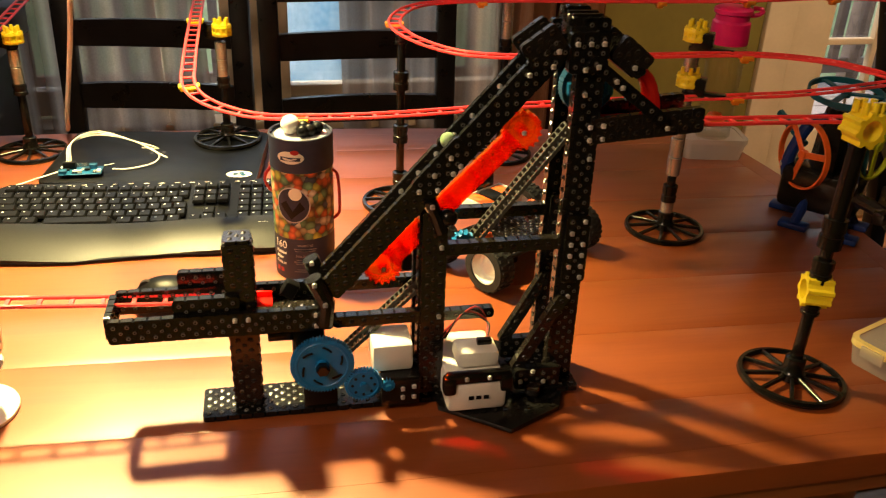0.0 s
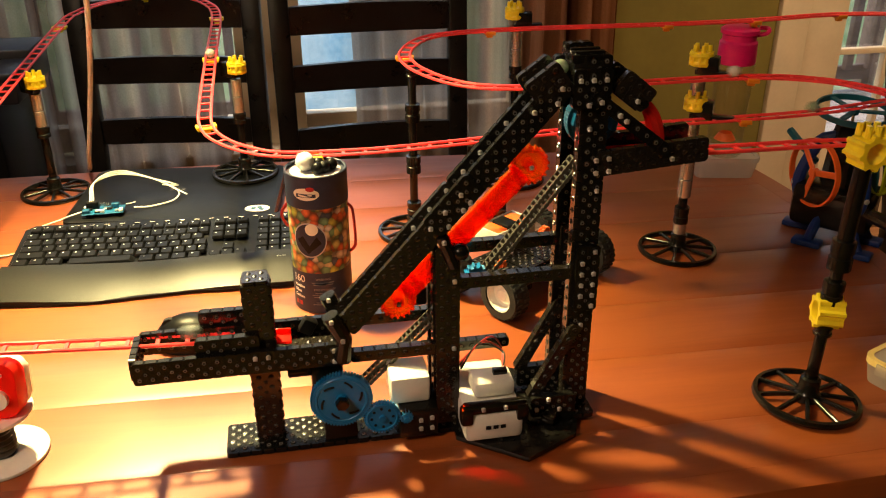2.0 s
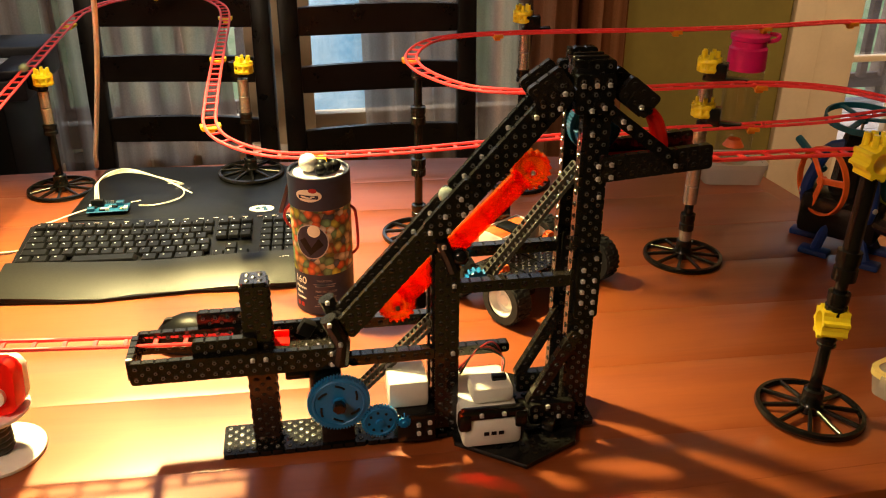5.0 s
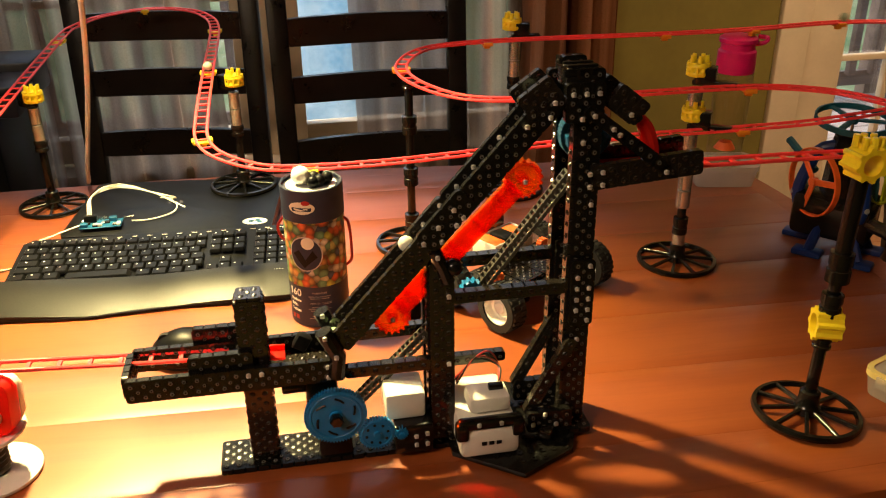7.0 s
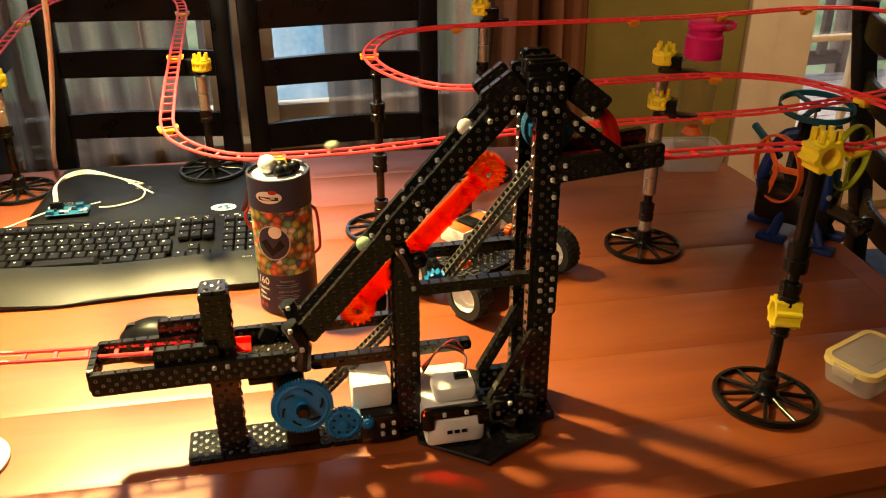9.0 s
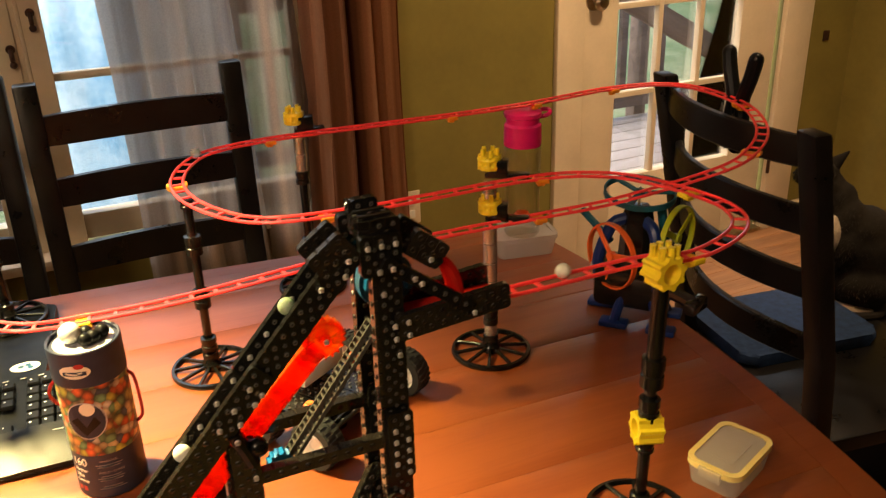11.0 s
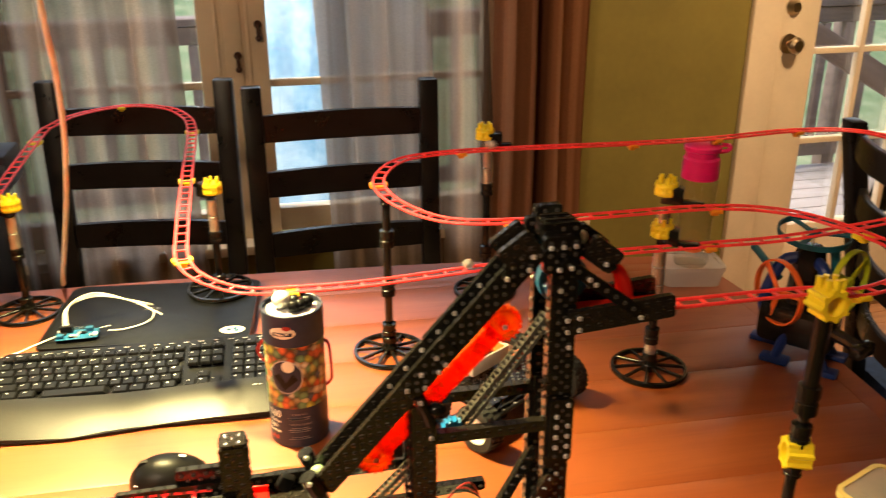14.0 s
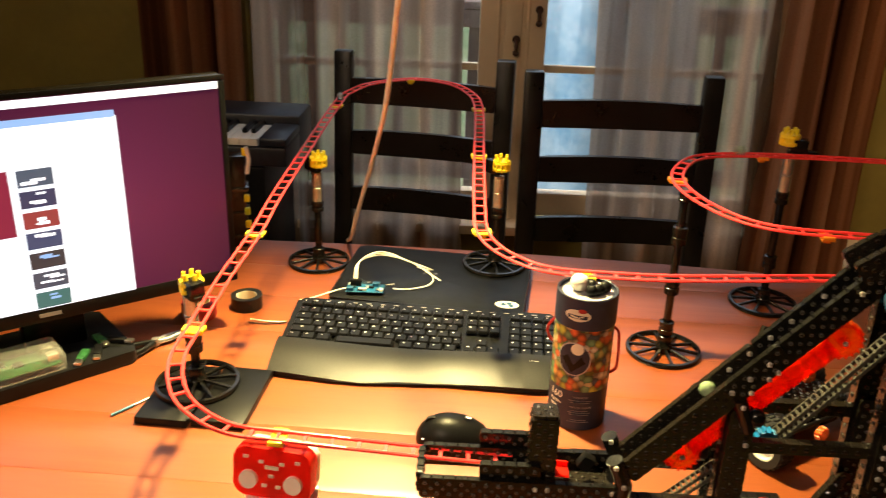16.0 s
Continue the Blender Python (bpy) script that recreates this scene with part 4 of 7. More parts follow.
def track_stands():
    G = "track stands"
    def st(x, y, label, z=TOP, rx=0, ry=0):
        s = thing("track_stand", label, "track stand", pose(x, y, z, rx, ry, 0), G)
        base_wheel(s)
        return s
    # beside the lunch box
    s = st(0.428, 0.745, "black track stand with two yellow clamps", ry=2.5, rx=-2.5)
    pole(s, 0.02, 0.112); coupling(s, 0.094, 0.014, 0.0105); clamp(s, 0.117, 160, 0, 0.004, 175); coupling(s, 0.141, 0.028)
    pole(s, 0.15, 0.188); coupling(s, 0.186, 0.036, 0.0128); pole(s, 0.19, 0.292, 0.0088)
    clamp(s, 0.303, -55, 0, 0.004, -74, True)
    # tall one with two levels
    s = st(0.358, 1.141, "black and silver track stand with two levels")
    pole(s, 0.01, 0.050, 0.0098, M_SILVER); coupling(s, 0.062, 0.028, 0.0115); pole(s, 0.06, 0.095)
    pole(s, 0.092, 0.212, 0.0105, M_SILVER)
    track_arm(s, 0.222, -22, 0.062); clamp(s, 0.240, 165, 0, 0.0); pole(s, 0.252, 0.276, 0.0105, M_SILVER)
    track_arm(s, 0.287, -22, 0.062); clamp(s, 0.306, 165, 0, 0.0)
    # far one behind the car
    s = st(0.106, 1.440, "black and silver track stand near table edge")
    pole(s, 0.02, 0.205); coupling(s, 0.085, 0.024); coupling(s, 0.208, 0.024); pole(s, 0.215, 0.285, 0.0098, M_SILVER)
    track_arm(s, 0.291, 0, 0.05); clamp(s, 0.312, 165, 0, 0.005)
    # slim black one under the left bend
    s = st(-0.062, 1.195, "slim all black track stand")
    pole(s, 0.02, 0.275, 0.0065); coupling(s, 0.045, 0.022); coupling(s, 0.120, 0.03); coupling(s, 0.205, 0.03); coupling(s, 0.268, 0.014, 0.010)
    # on the laptop
    s = st(-0.392, 1.392, "black and silver track stand standing on laptop", TOP + 0.024)
    pole(s, 0.02, 0.105); coupling(s, 0.108, 0.02); pole(s, 0.118, 0.180, 0.0098, M_SILVER); clamp(s, 0.200, 15, 0, 0.004); track_arm(s, 0.186, 150, 0.03)
    # beside the monitor's far side
    s = st(-0.735, 1.342, "black and silver track stand beside laptop")
    pole(s, 0.02, 0.115); coupling(s, 0.118, 0.02); pole(s, 0.128, 0.188, 0.0098, M_SILVER); clamp(s, 0.208, 15, 0, 0.004); track_arm(s, 0.192, 150, 0.03)
    # on the black pads
    s = st(-0.712, 0.848, "black track stand standing on black pads", TOP + 0.012)
    pole(s, 0.02, 0.075); coupling(s, 0.07, 0.03, 0.012); pole(s, 0.085, 0.145, 0.0098, M_SILVER); clamp(s, 0.160, 15, 0, 0.004); track_arm(s, 0.148, -30, 0.035)
    for k, (x, y) in enumerate(((-0.727, 0.824), (-0.651, 0.842))):
        p = part("foam_pad", box(bmesh.new(), (0.075, 0.145, 0.012), (0, 0, 0.006), bevel=0.002), M_MATTE, m=pose(x, y, TOP, 0, 0, 10))
        tagged(p, "flat black pad under a track stand", "pad", "black pads")


# ---------------------------------------------------------------- the marble lift
P = 0.0127                                        # pitch of the building kit
LIFT = pose(-0.22, 0.614, TOP, 0, 0, 13)
HOLE = {}


def plate_mesh(nu, nv, th):
    """A kit plate nu by nv pitches, scalloped edges, studded with small hole collars; local x along, y across, z thickness."""
    key = (nu, nv, round(th, 4))
    if key in HOLE:
        return HOLE[key]
    b = bmesh.new()
    w, d = nu * P, nv * P
    out = []
    sc = 0.0014
    r = 0.004
    def edge(x0, y0, x1, y1, n, nx, ny):
        for k in range(n):
            f0 = k / n
            for g, dd in ((0.09, 0.0), (0.5, 0.0), (0.91, 0.0), (1.0, sc)):
                f = f0 + g / n
                if k == n - 1 and g > 0.9:
                    continue
                if k == 0 and g < 0.1:
                    continue
                out.append((x0 + (x1 - x0) * f - nx * dd, y0 + (y1 - y0) * f - ny * dd))
    def corner(cx, cy, a0):
        for k in range(4):
            a = radians(a0 + 30 * k)
            out.append((cx + r * math.cos(a), cy + r * math.sin(a)))
    corner(w - r, d - r, 0); edge(w, d, 0, d, nu, 0, 1); corner(r, d - r, 90); edge(0, d, 0, 0, nv, -1, 0)
    corner(r, r, 180); edge(0, 0, w, 0, nu, 0, -1); corner(w - r, r, 270); edge(w, 0, w, d, nv, 1, 0)
    prism(b, out, -th / 2, th / 2)
    spots = [((i + 0.5) * P, (j + 0.5) * P, 1.0) for i in range(nu) for j in range(nv)]
    spots += [((i + 1) * P, (j + 1) * P, 0.85) for i in range(nu - 1) for j in range(nv - 1)]
    for cx, cy, big in spots:
            c = (cx, cy)
            for s in (-1, 1):
                z = s * th / 2
                rings = []
                for rr, h in ((0.0031, 0.0), (0.0023, 0.0010), (0.0010, 0.0013), (0.0006, 0.0008)):
                    rings.append([b.verts.new((c[0] + big * rr * math.cos(k * math.tau / 8), c[1] + big * rr * math.sin(k * math.tau / 8), z + s * h)) for k in range(8)])
                # slot 1 puts the pale glint colour on the collar's top ring
                for a, e in zip(rings, rings[1:]):
                    for k in range(8):
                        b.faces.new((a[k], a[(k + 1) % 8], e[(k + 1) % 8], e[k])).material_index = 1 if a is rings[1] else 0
                b.faces.new(rings[-1])
    for i in range(nu - 1):                       # ribs between the holes
        for s in (-1, 1):
            box(b, (0.0012, d * 0.94, 0.0005), ((i + 1) * P, d / 2, s * (th / 2 + 0.0002)))
    me = bpy.data.meshes.new("kit_plate")
    bmesh.ops.recalc_face_normals(b, faces=b.faces[:])
    b.to_mesh(me)
    b.free()
    HOLE[key] = me
    return me


def lift_plate(parent, name, u, v, z, nu, nv, th=0.0065, plane='XZ', ang=0.0, material=None, label=""):
    """A kit plate whose corner lies at (u, v, z). XZ: stands facing front, turned by ang in its plane; XY: lies flat; YZ: faces sideways."""
    me = plate_mesh(nu, nv, th)
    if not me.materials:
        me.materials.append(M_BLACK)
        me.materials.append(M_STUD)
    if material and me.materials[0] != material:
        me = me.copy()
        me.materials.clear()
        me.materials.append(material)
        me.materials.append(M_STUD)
    ob = new(name, me)
    ob.parent = parent
    if label:
        ob["label"] = label
    base = {'XZ': pose(0, 0, 0, 90, 0, 0), 'XY': Matrix(), 'YZ': pose(0, 0, 0, 90, 0, 90)}[plane]
    if plane == 'XZ':
        base = Matrix.Rotation(radians(-ang), 4, 'Y') @ base
    elif plane == 'XY':
        base = pose(0, 0, 0, 0, 0, ang)
    ob.matrix_basis = Matrix.Translation((u, v, z)) @ base
    return ob


def gear_mesh(r, teeth, th, hub, holes, depth=0.0022):
    """A flat toothed wheel about local z, with holes and a raised hub."""
    b = bmesh.new()
    n = teeth * 4
    prof = []
    for k in range(n):
        rr = r if k % 4 in (1, 2) else r - depth
        a = k * math.tau / n
        prof.append((rr * math.cos(a), rr * math.sin(a)))
    prism(b, prof, -th / 2, th / 2)
    for s in (-1, 1):
        lathe(b, [(r * 0.86, s * th / 2), (r * 0.84, s * (th / 2 + 0.0008)), (r * 0.78, s * (th / 2 + 0.0008)), (r * 0.76, s * th / 2)], 40)
        lathe(b, [(hub, s * th / 2), (hub * 0.95, s * (th / 2 + 0.003)), (0.0, s * (th / 2 + 0.003))], 16)
    return b


def pins(parent, spots):
    """Small silver pins with a slot, facing front."""
    me = HOLE.get("pin")
    if me is None:
        b = bmesh.new()
        lathe(b, [(0.0025, 0.0), (0.0025, 0.0013), (0.0021, 0.0017), (0, 0.0017)], 12)
        for q in (-1, 1):
            box(b, (0.0042, 0.0016, 0.0008), (0, q * 0.0013, 0.0020))
        me = bpy.data.meshes.new("pin")
        bmesh.ops.recalc_face_normals(b, faces=b.faces[:])
        b.to_mesh(me)
        b.free()
        for p in me.polygons:
            p.use_smooth = True
        me.materials.append(M_PIN)
        HOLE["pin"] = me
    for u, v, z in spots:
        ob = new("pin", me)
        ob.parent = parent
        ob.matrix_basis = pose(u, v, z, 90, 0, 0)


def chain_run(parent, a, b, v, gap=0.010):
    """Two strands of a plastic chain between two axles in a plane of constant v."""
    d = Vector((b[0] - a[0], 0, b[1] - a[1]))
    n = int(d.length / 0.0062)
    ang = math.degrees(math.atan2(d.z, d.x))
    nrm = Vector((-d.z, 0, d.x)).normalized()
    for s in (-1, 1):
        bm = bmesh.new()
        for k in range(n):
            c = Vector((a[0], v, a[1])) + d * ((k + 0.5) / n) + nrm * gap * s
            rot = Matrix.Rotation(radians(-ang), 3, 'Y')
            for q in (-1, 1):
                box(bm, (0.0052, 0.0018, 0.0038), c + Vector((0, q * 0.0052, 0)), rot)
            box(bm, (0.0022, 0.0120, 0.0024), c + rot @ Vector((0.0031, 0, 0)), rot)
        part("chain_strand", bm, M_CHAIN, parent, "grey plastic link chain")


def marble_lift():
    L = thing("marble_lift", "tall black plastic construction kit marble lift on table", "marble machine", LIFT)
    S = M_BLACK_CLEAR
    pl = lambda *a, **k: lift_plate(L, *a, **k)
    # base plates
    for u, n in ((0.0, 12), (12 * P, 12)):
        pl("base_plate", u, 0.0, 0.004, n, 4, 0.006, 'XY', label="flat black studded base plate")
    b = bmesh.new()
    prism(b, [(0.245, -0.016), (0.313, -0.066), (0.3747, -0.035), (0.392, 0.010), (0.385, 0.075), (0.330, 0.105), (0.245, 0.10)], 0.0012, 0.0075, 0.001)
    for i in range(10):
        for q in range(12):
            x, y = 0.252 + 0.0127 * i, -0.058 + 0.0127 * q
            if y > -0.004 - 0.70 * (x - 0.245) and y > -0.060 + 0.50 * (x - 0.313) and x < 0.380 and y < 0.092:
                lathe(b, [(0.0040, 0.0075), (0.0034, 0.0088), (0.0022, 0.0088), (0.0016, 0.0079), (0.0, 0.0079)], 8, (x, y, 0))
    part("foot_plate", b, M_BLACK, L)
    pl("foot_plate", 0.352, -0.012, 0.011, 4, 8, 0.006, 'XY')
    # first post: square column
    for v, pn in ((0.0135, 'f'), (0.0375, 'b')):
        pl("post", 0.035, v, 0.008, 2, 15, 0.0035, 'XZ', material=S)
    for u in (0.0352, 0.0602):
        pl("post_side", u, 0.0128, 0.008, 2, 15, 0.0035, 'YZ', material=S)
    pl("post_cap", 0.035, 0.0128, 0.2000, 2, 2, 0.004, 'XY', material=S)
    # bed that takes the track
    bed_z = 0.1035
    for v in (0.0035, 0.0605):
        pl("bed_beam", -0.079, v, bed_z, 17, 2, 0.0065, 'XZ')
    pl("bed_floor", 0.000, 0.0075, bed_z + 0.006, 10, 4, 0.004, 'XY', material=S)
    pl("bed_end", -0.079, 0.0075, bed_z, 4, 2, 0.0065, 'YZ')
    for v in (-0.001, 0.056):
        pl("bed_guard", -0.017, v + 0.011, bed_z + 0.016, 5, 2, 0.008, 'XZ')
    b = bmesh.new()
    box(b, (0.016, 0.016, 0.003), (0.070, 0.030, bed_z + 0.020), Matrix.Rotation(radians(4), 3, 'Y'), bevel=0.001)
    box(b, (0.016, 0.003, 0.008), (0.070, 0.040, bed_z + 0.023), Matrix.Rotation(radians(4), 3, 'Y'), bevel=0.001)
    part("red_chute", b, M_REDCLEAR, L, "red feed chute")
    b = box(bmesh.new(), (0.015, 0.012, 0.017), (0.096, 0.036, bed_z + 0.030), Matrix.Rotation(radians(30), 3, 'Y'), bevel=0.002)
    part("deflector", b, M_MATTE, L)
    pins(L, [(0.041, -0.0005, bed_z + 0.019), (0.054, -0.0005, bed_z + 0.019), (0.120, -0.0005, bed_z + 0.019), (0.120, -0.0005, bed_z + 0.0065), (0.1325, -0.0005, bed_z + 0.019), (0.1325, -0.0005, bed_z + 0.0065)])
    # hinge brackets at the foot of the incline
    for v in (-0.002, 0.040):
        b = bmesh.new()
        tube(b, [(0.128, v, 0.112), (0.131, v, 0.135), (0.118, v, 0.165)], 0.0088, 10)
        part("bracket", b, M_BLACK, L)
    pins(L, [(0.119, -0.011, 0.162), (0.129, -0.011, 0.139), (0.119, 0.031, 0.164)])
    # middle posts
    for v in (0.010, 0.062):
        pl("post", 0.227, v, 0.010, 2, 17, 0.0095, 'XZ', material=S if v < 0.05 else None)
    pl("post_side", 0.2265, 0.012, 0.010, 1, 17, 0.003, 'YZ')
    for v in (0.0035,):
        b = bmesh.new()
        tube(b, [(0.246, v, 0.205), (0.240, v, 0.222), (0.232, v, 0.240)], 0.0072, 10)
        part("bracket", b, M_BLACK, L)
        b = bmesh.new()
        ball(b, 0.0095, (0.252, v, 0.220), seg=12)
        part("knob", b, M_BLACK, L)
    pins(L, [(0.234, -0.0045, 0.236), (0.239, 0.0045, 0.211), (0.2465, 0.0045, 0.187), (0.246, 0.0045, 0.107)])
    # cross beams
    for v, z, n, u in ((0.0125, 0.100, 8, 0.137), (0.066, 0.112, 12, 0.08), (0.012, 0.176, 10, 0.251), (0.066, 0.190, 10, 0.251)):
        pl("cross_beam", u, v, z, n, 1, 0.010, 'XZ', material=S)
    # tower
    for v in (0.010, 0.064):
        pl("tower_plate", 0.3725, v, 0.005, 2, 16, 0.009, 'XZ')
        pl("tower_plate", 0.3725, v + 0.0005, 0.2085, 2, 16, 0.009, 'XZ')
        pl("tower_side", 0.371, v - 0.004, 0.005, 1, 32, 0.003, 'YZ', material=S)
        pl("splice_plate", 0.3735, v - 0.0075, 0.140, 2, 6, 0.006, 'XZ')
    pins(L, [(0.3735 + P * (i + 0.5), -0.0012, 0.140 + P * (j + 0.5)) for i in (0, 1) for j in range(6) if (i + j) % 5])
    pins(L, [(0.385, 0.005, 0.120), (0.391, 0.005, 0.275), (0.379, 0.005, 0.34), (0.388, 0.005, 0.385)])
    # the inclined channel: two sides and a floor
    a0 = 48.0
    ca, sa = math.cos(radians(a0)), math.sin(radians(a0))
    for v in (0.004, 0.033):
        u0, z0 = 0.142, 0.137
        pl("channel_side", u0, v, z0, 14, 2, 0.0065, 'XZ', ang=a0, material=S)
        pl("channel_side", u0 + ca * 14 * P, v, z0 + sa * 14 * P, 12, 2, 0.0065, 'XZ', ang=a0)
    pl("channel_doubler", 0.142 + ca * 0.138 - sa * 0.004, -0.0022, 0.137 + sa * 0.138 + ca * 0.004, 5, 2, 0.006, 'XZ', ang=a0)
    b = bmesh.new()
    rot = Matrix.Rotation(radians(-a0), 3, 'Y')
    box(b, (0.325, 0.022, 0.004), Vector((0.142, 0.0185, 0.137)) + rot @ Vector((0.165, 0, 0.006)), rot, bevel=0.001)
    part("channel_floor", b, M_BLACK, L)
    sp = []
    for k, q in ((10.9, 1.5), (11.9, 0.5), (12.6, 1.5), (13.6, 0.5), (14.4, 1.5), (14.4, 0.5), (22.6, 1.5), (24.2, 0.6)):
        p = Vector((0.142, 0, 0.137)) + rot @ Vector((k * P, 0, q * P))
        sp.append((p.x, -0.0055, p.z))
    for k in (9.5, 11.5, 13.5, 15.5, 17.5, 20.5):
        p = Vector((0.142, 0, 0.137)) + rot @ Vector((k * P, 0, 1.5 * P))
        sp.append((p.x, 0.0295, p.z))
    pins(L, sp)
    # orange chain guard with toothed ends under the channel
    g0, g1 = Vector((0.190, 0.026, 0.160)), Vector((0.326, 0.026, 0.300))
    dg = g1 - g0
    ga = math.degrees(math.atan2(dg.z, dg.x))
    grot = Matrix.Rotation(radians(-ga), 3, 'Y')
    b = bmesh.new()
    for q in (-1, 1):
        box(b, (dg.length - 0.02, 0.014, 0.0030), g0 + dg * 0.5 + grot @ Vector((0, 0, q * 0.0080)), grot, bevel=0.001)
        box(b, (dg.length - 0.02, 0.003, 0.013), g0 + dg * 0.5 + grot @ Vector((0, q * 0.007, 0)), grot, bevel=0.001)
    for k in range(5):
        box(b, (0.003, 0.015, 0.019), g0 + dg * (0.15 + 0.175 * k), grot)
    part("chain_guard", b, M_ORANGE, L, "clear orange chain guard")
    for k, g in enumerate((g0, g1)):
        part("orange_sprocket", gear_mesh(0.0200, 18, 0.012, 0.006, 0, 0.0036), M_ORANGE, L, "clear orange toothed wheel", m=Matrix.Translation(g) @ pose(0, 0, 0, 90, 0, 0))
    pins(L, [(g0.x, 0.0165, g0.z), (g1.x, 0.0165, g1.z)])
    b = bmesh.new()
    box(b, (0.022, 0.018, 0.022), (0.212, 0.045, 0.155), bevel=0.003)
    part("motor_mount", b, M_MATTE, L)
    # chains
    chain_run(L, (0.150, 0.050), (0.236, 0.135), 0.040, 0.0040)
    chain_run(L, (0.282, 0.178), (0.376, 0.300), 0.030, 0.0042)
    part("idler_gear", gear_mesh(0.0125, 12, 0.010, 0.004, 0, 0.003), M_BLUE, L, "small blue idler gear", m=pose(0.274, 0.028, 0.180, 90, 0, 0))
    # gears in front of the base
    global GEAR_BIG, GEAR_MID, GEAR_SMALL
    GEAR_BIG = part("big_gear", gear_mesh(0.0325, 60, 0.007, 0.0075, 6), M_BLUE, L, "large blue spur gear", m=pose(0.124, -0.010, 0.069, 90, 0, 0))
    b = bmesh.new()
    for k in range(6):
        a0g = k * math.tau / 6
        tube(b, [((0.0185 + 0.004 * f) * math.cos(a0g + 0.5 * f), (0.0185 + 0.004 * f) * math.sin(a0g + 0.5 * f), 0.0036) for f in (0, 0.33, 0.66, 1)], 0.0013, 6)
    part("slot", b, M_MATTE, GEAR_BIG)
    b = bmesh.new()
    lathe(b, [(0.0070, 0.0035), (0.0070, 0.0130), (0.0055, 0.0140), (0, 0.0140)], 6)
    part("axle_hub", b, M_BLACK, GEAR_BIG, "black axle hub")
    GEAR_MID = part("middle_gear", gear_mesh(0.0195, 36, 0.007, 0.004, 4), M_BLUE, L, "blue spur gear", m=pose(0.1655, -0.010, 0.041, 90, 0, 0))
    b = bmesh.new()
    for k in range(8):
        cyl(b, 0.0017, 0.0006, (0.0115 * math.cos(k * math.tau / 8), 0.0115 * math.sin(k * math.tau / 8), 0.0037), seg=8)
    part("slot", b, M_MATTE, GEAR_MID)
    GEAR_SMALL = part("small_gear", gear_mesh(0.0072, 12, 0.007, 0.003, 0), M_BLUE, L, "small blue pinion", m=pose(0.1915, -0.010, 0.037, 90, 0, 0))
    part("axle", cyl(bmesh.new(), 0.0028, 0.075, (0.124, 0.022, 0.069), 'Y', seg=8), M_MATTE, L)
    b = bmesh.new()
    box(b, (0.034, 0.020, 0.036), (0.112, 0.022, 0.078), bevel=0.004)
    box(b, (0.030, 0.012, 0.010), (0.086, 0.022, 0.088), bevel=0.002)
    part("gearbox", b, M_BLACK, L)
    b = bmesh.new()
    box(b, (0.036, 0.018, 0.040), (0.122, 0.010, 0.028), bevel=0.003)
    part("gear_bracket", b, M_BLACK, L)
    # motor beside the second post
    b = bmesh.new()
    box(b, (0.042, 0.046, 0.036), (0.205, 0.012, 0.026), bevel=0.003)
    part("motor_base", b, M_BLACK, L)
    pins(L, [(0.192, -0.0115, 0.036), (0.207, -0.0115, 0.020), (0.219, -0.0115, 0.020), (0.207, -0.0115, 0.031), (0.219, -0.0115, 0.033)])
    b = box(bmesh.new(), (0.043, 0.044, 0.032), (0.1985, 0.024, 0.060), bevel=0.004)
    part("motor", b, M_WHITEPL, L, "white plastic motor housing")
    b = bmesh.new()
    tube(b, [(0.218, 0.02, 0.050), (0.228, 0.02, 0.049)], 0.0022, 8)
    part("motor_shaft", b, M_MATTE, L)
    # receiver box with its bracket
    b = box(bmesh.new(), (0.064, 0.105, 0.036), (0.283, 0.018, 0.028), bevel=0.006)
    part("receiver_box", b, M_WHITEPL, L, "white plastic battery and receiver box")
    b = box(bmesh.new(), (0.046, 0.034, 0.020), (0.288, 0.006, 0.058), bevel=0.006)
    part("receiver_plug", b, M_WHITEPL, L, "white plastic receiver")
    b = bmesh.new()
    for k in range(3):
        box(b, (0.0055, 0.001, 0.0042), (0.276 + 0.008 * k, -0.0348, 0.028))
    part("port", b, M_MATTE, L)
    b = bmesh.new()
    box(b, (0.070, 0.010, 0.014), (0.283, -0.030, 0.052), bevel=0.004)
    for q in (-1, 1):
        box(b, (0.014, 0.014, 0.022), (0.283 + q * 0.030, -0.030, 0.044), bevel=0.004)
    box(b, (0.016, 0.008, 0.006), (0.297, 0.006, 0.071), bevel=0.001)
    part("receiver_bracket", b, M_BLACK, L)
    pins(L, [(0.270, -0.0352, 0.053), (0.294, -0.0352, 0.053)])
    for k in range(4):
        b = bmesh.new()
        pts = spline([(0.262, 0.045 + 0.004 * k, 0.052), (0.285 + 0.004 * k, 0.06, 0.072 + 0.003 * k), (0.312, 0.05 + 0.003 * k, 0.066), (0.304, 0.02, 0.060)], 0.004)
        tube(b, pts, 0.0011, 6)
        part("wire", b, M_WIRE_R if k % 2 else M_MATTE, L, "red wire" if k % 2 else "black wire")
    pl("rear_beam", 0.250, 0.082, 0.055, 6, 1, 0.010, 'XZ')
    # braces at the tower's foot
    pl("brace", 0.338, 0.004, 0.030, 8, 1, 0.009, 'XZ', ang=62, material=S)
    pl("brace", 0.338, 0.060, 0.030, 8, 1, 0.009, 'XZ', ang=62, material=S)
    pl("foot_beam", 0.330, -0.004, 0.014, 4, 2, 0.010, 'XZ')
    pl("foot_beam", 0.330, 0.058, 0.014, 4, 2, 0.010, 'XZ')
    b = bmesh.new()
    box(b, (0.016, 0.022, 0.012), (0.352, -0.010, 0.016), Matrix.Rotation(radians(-35), 3, 'Z'), bevel=0.003)
    part("corner_connector", b, M_BLACK_CLEAR, L)
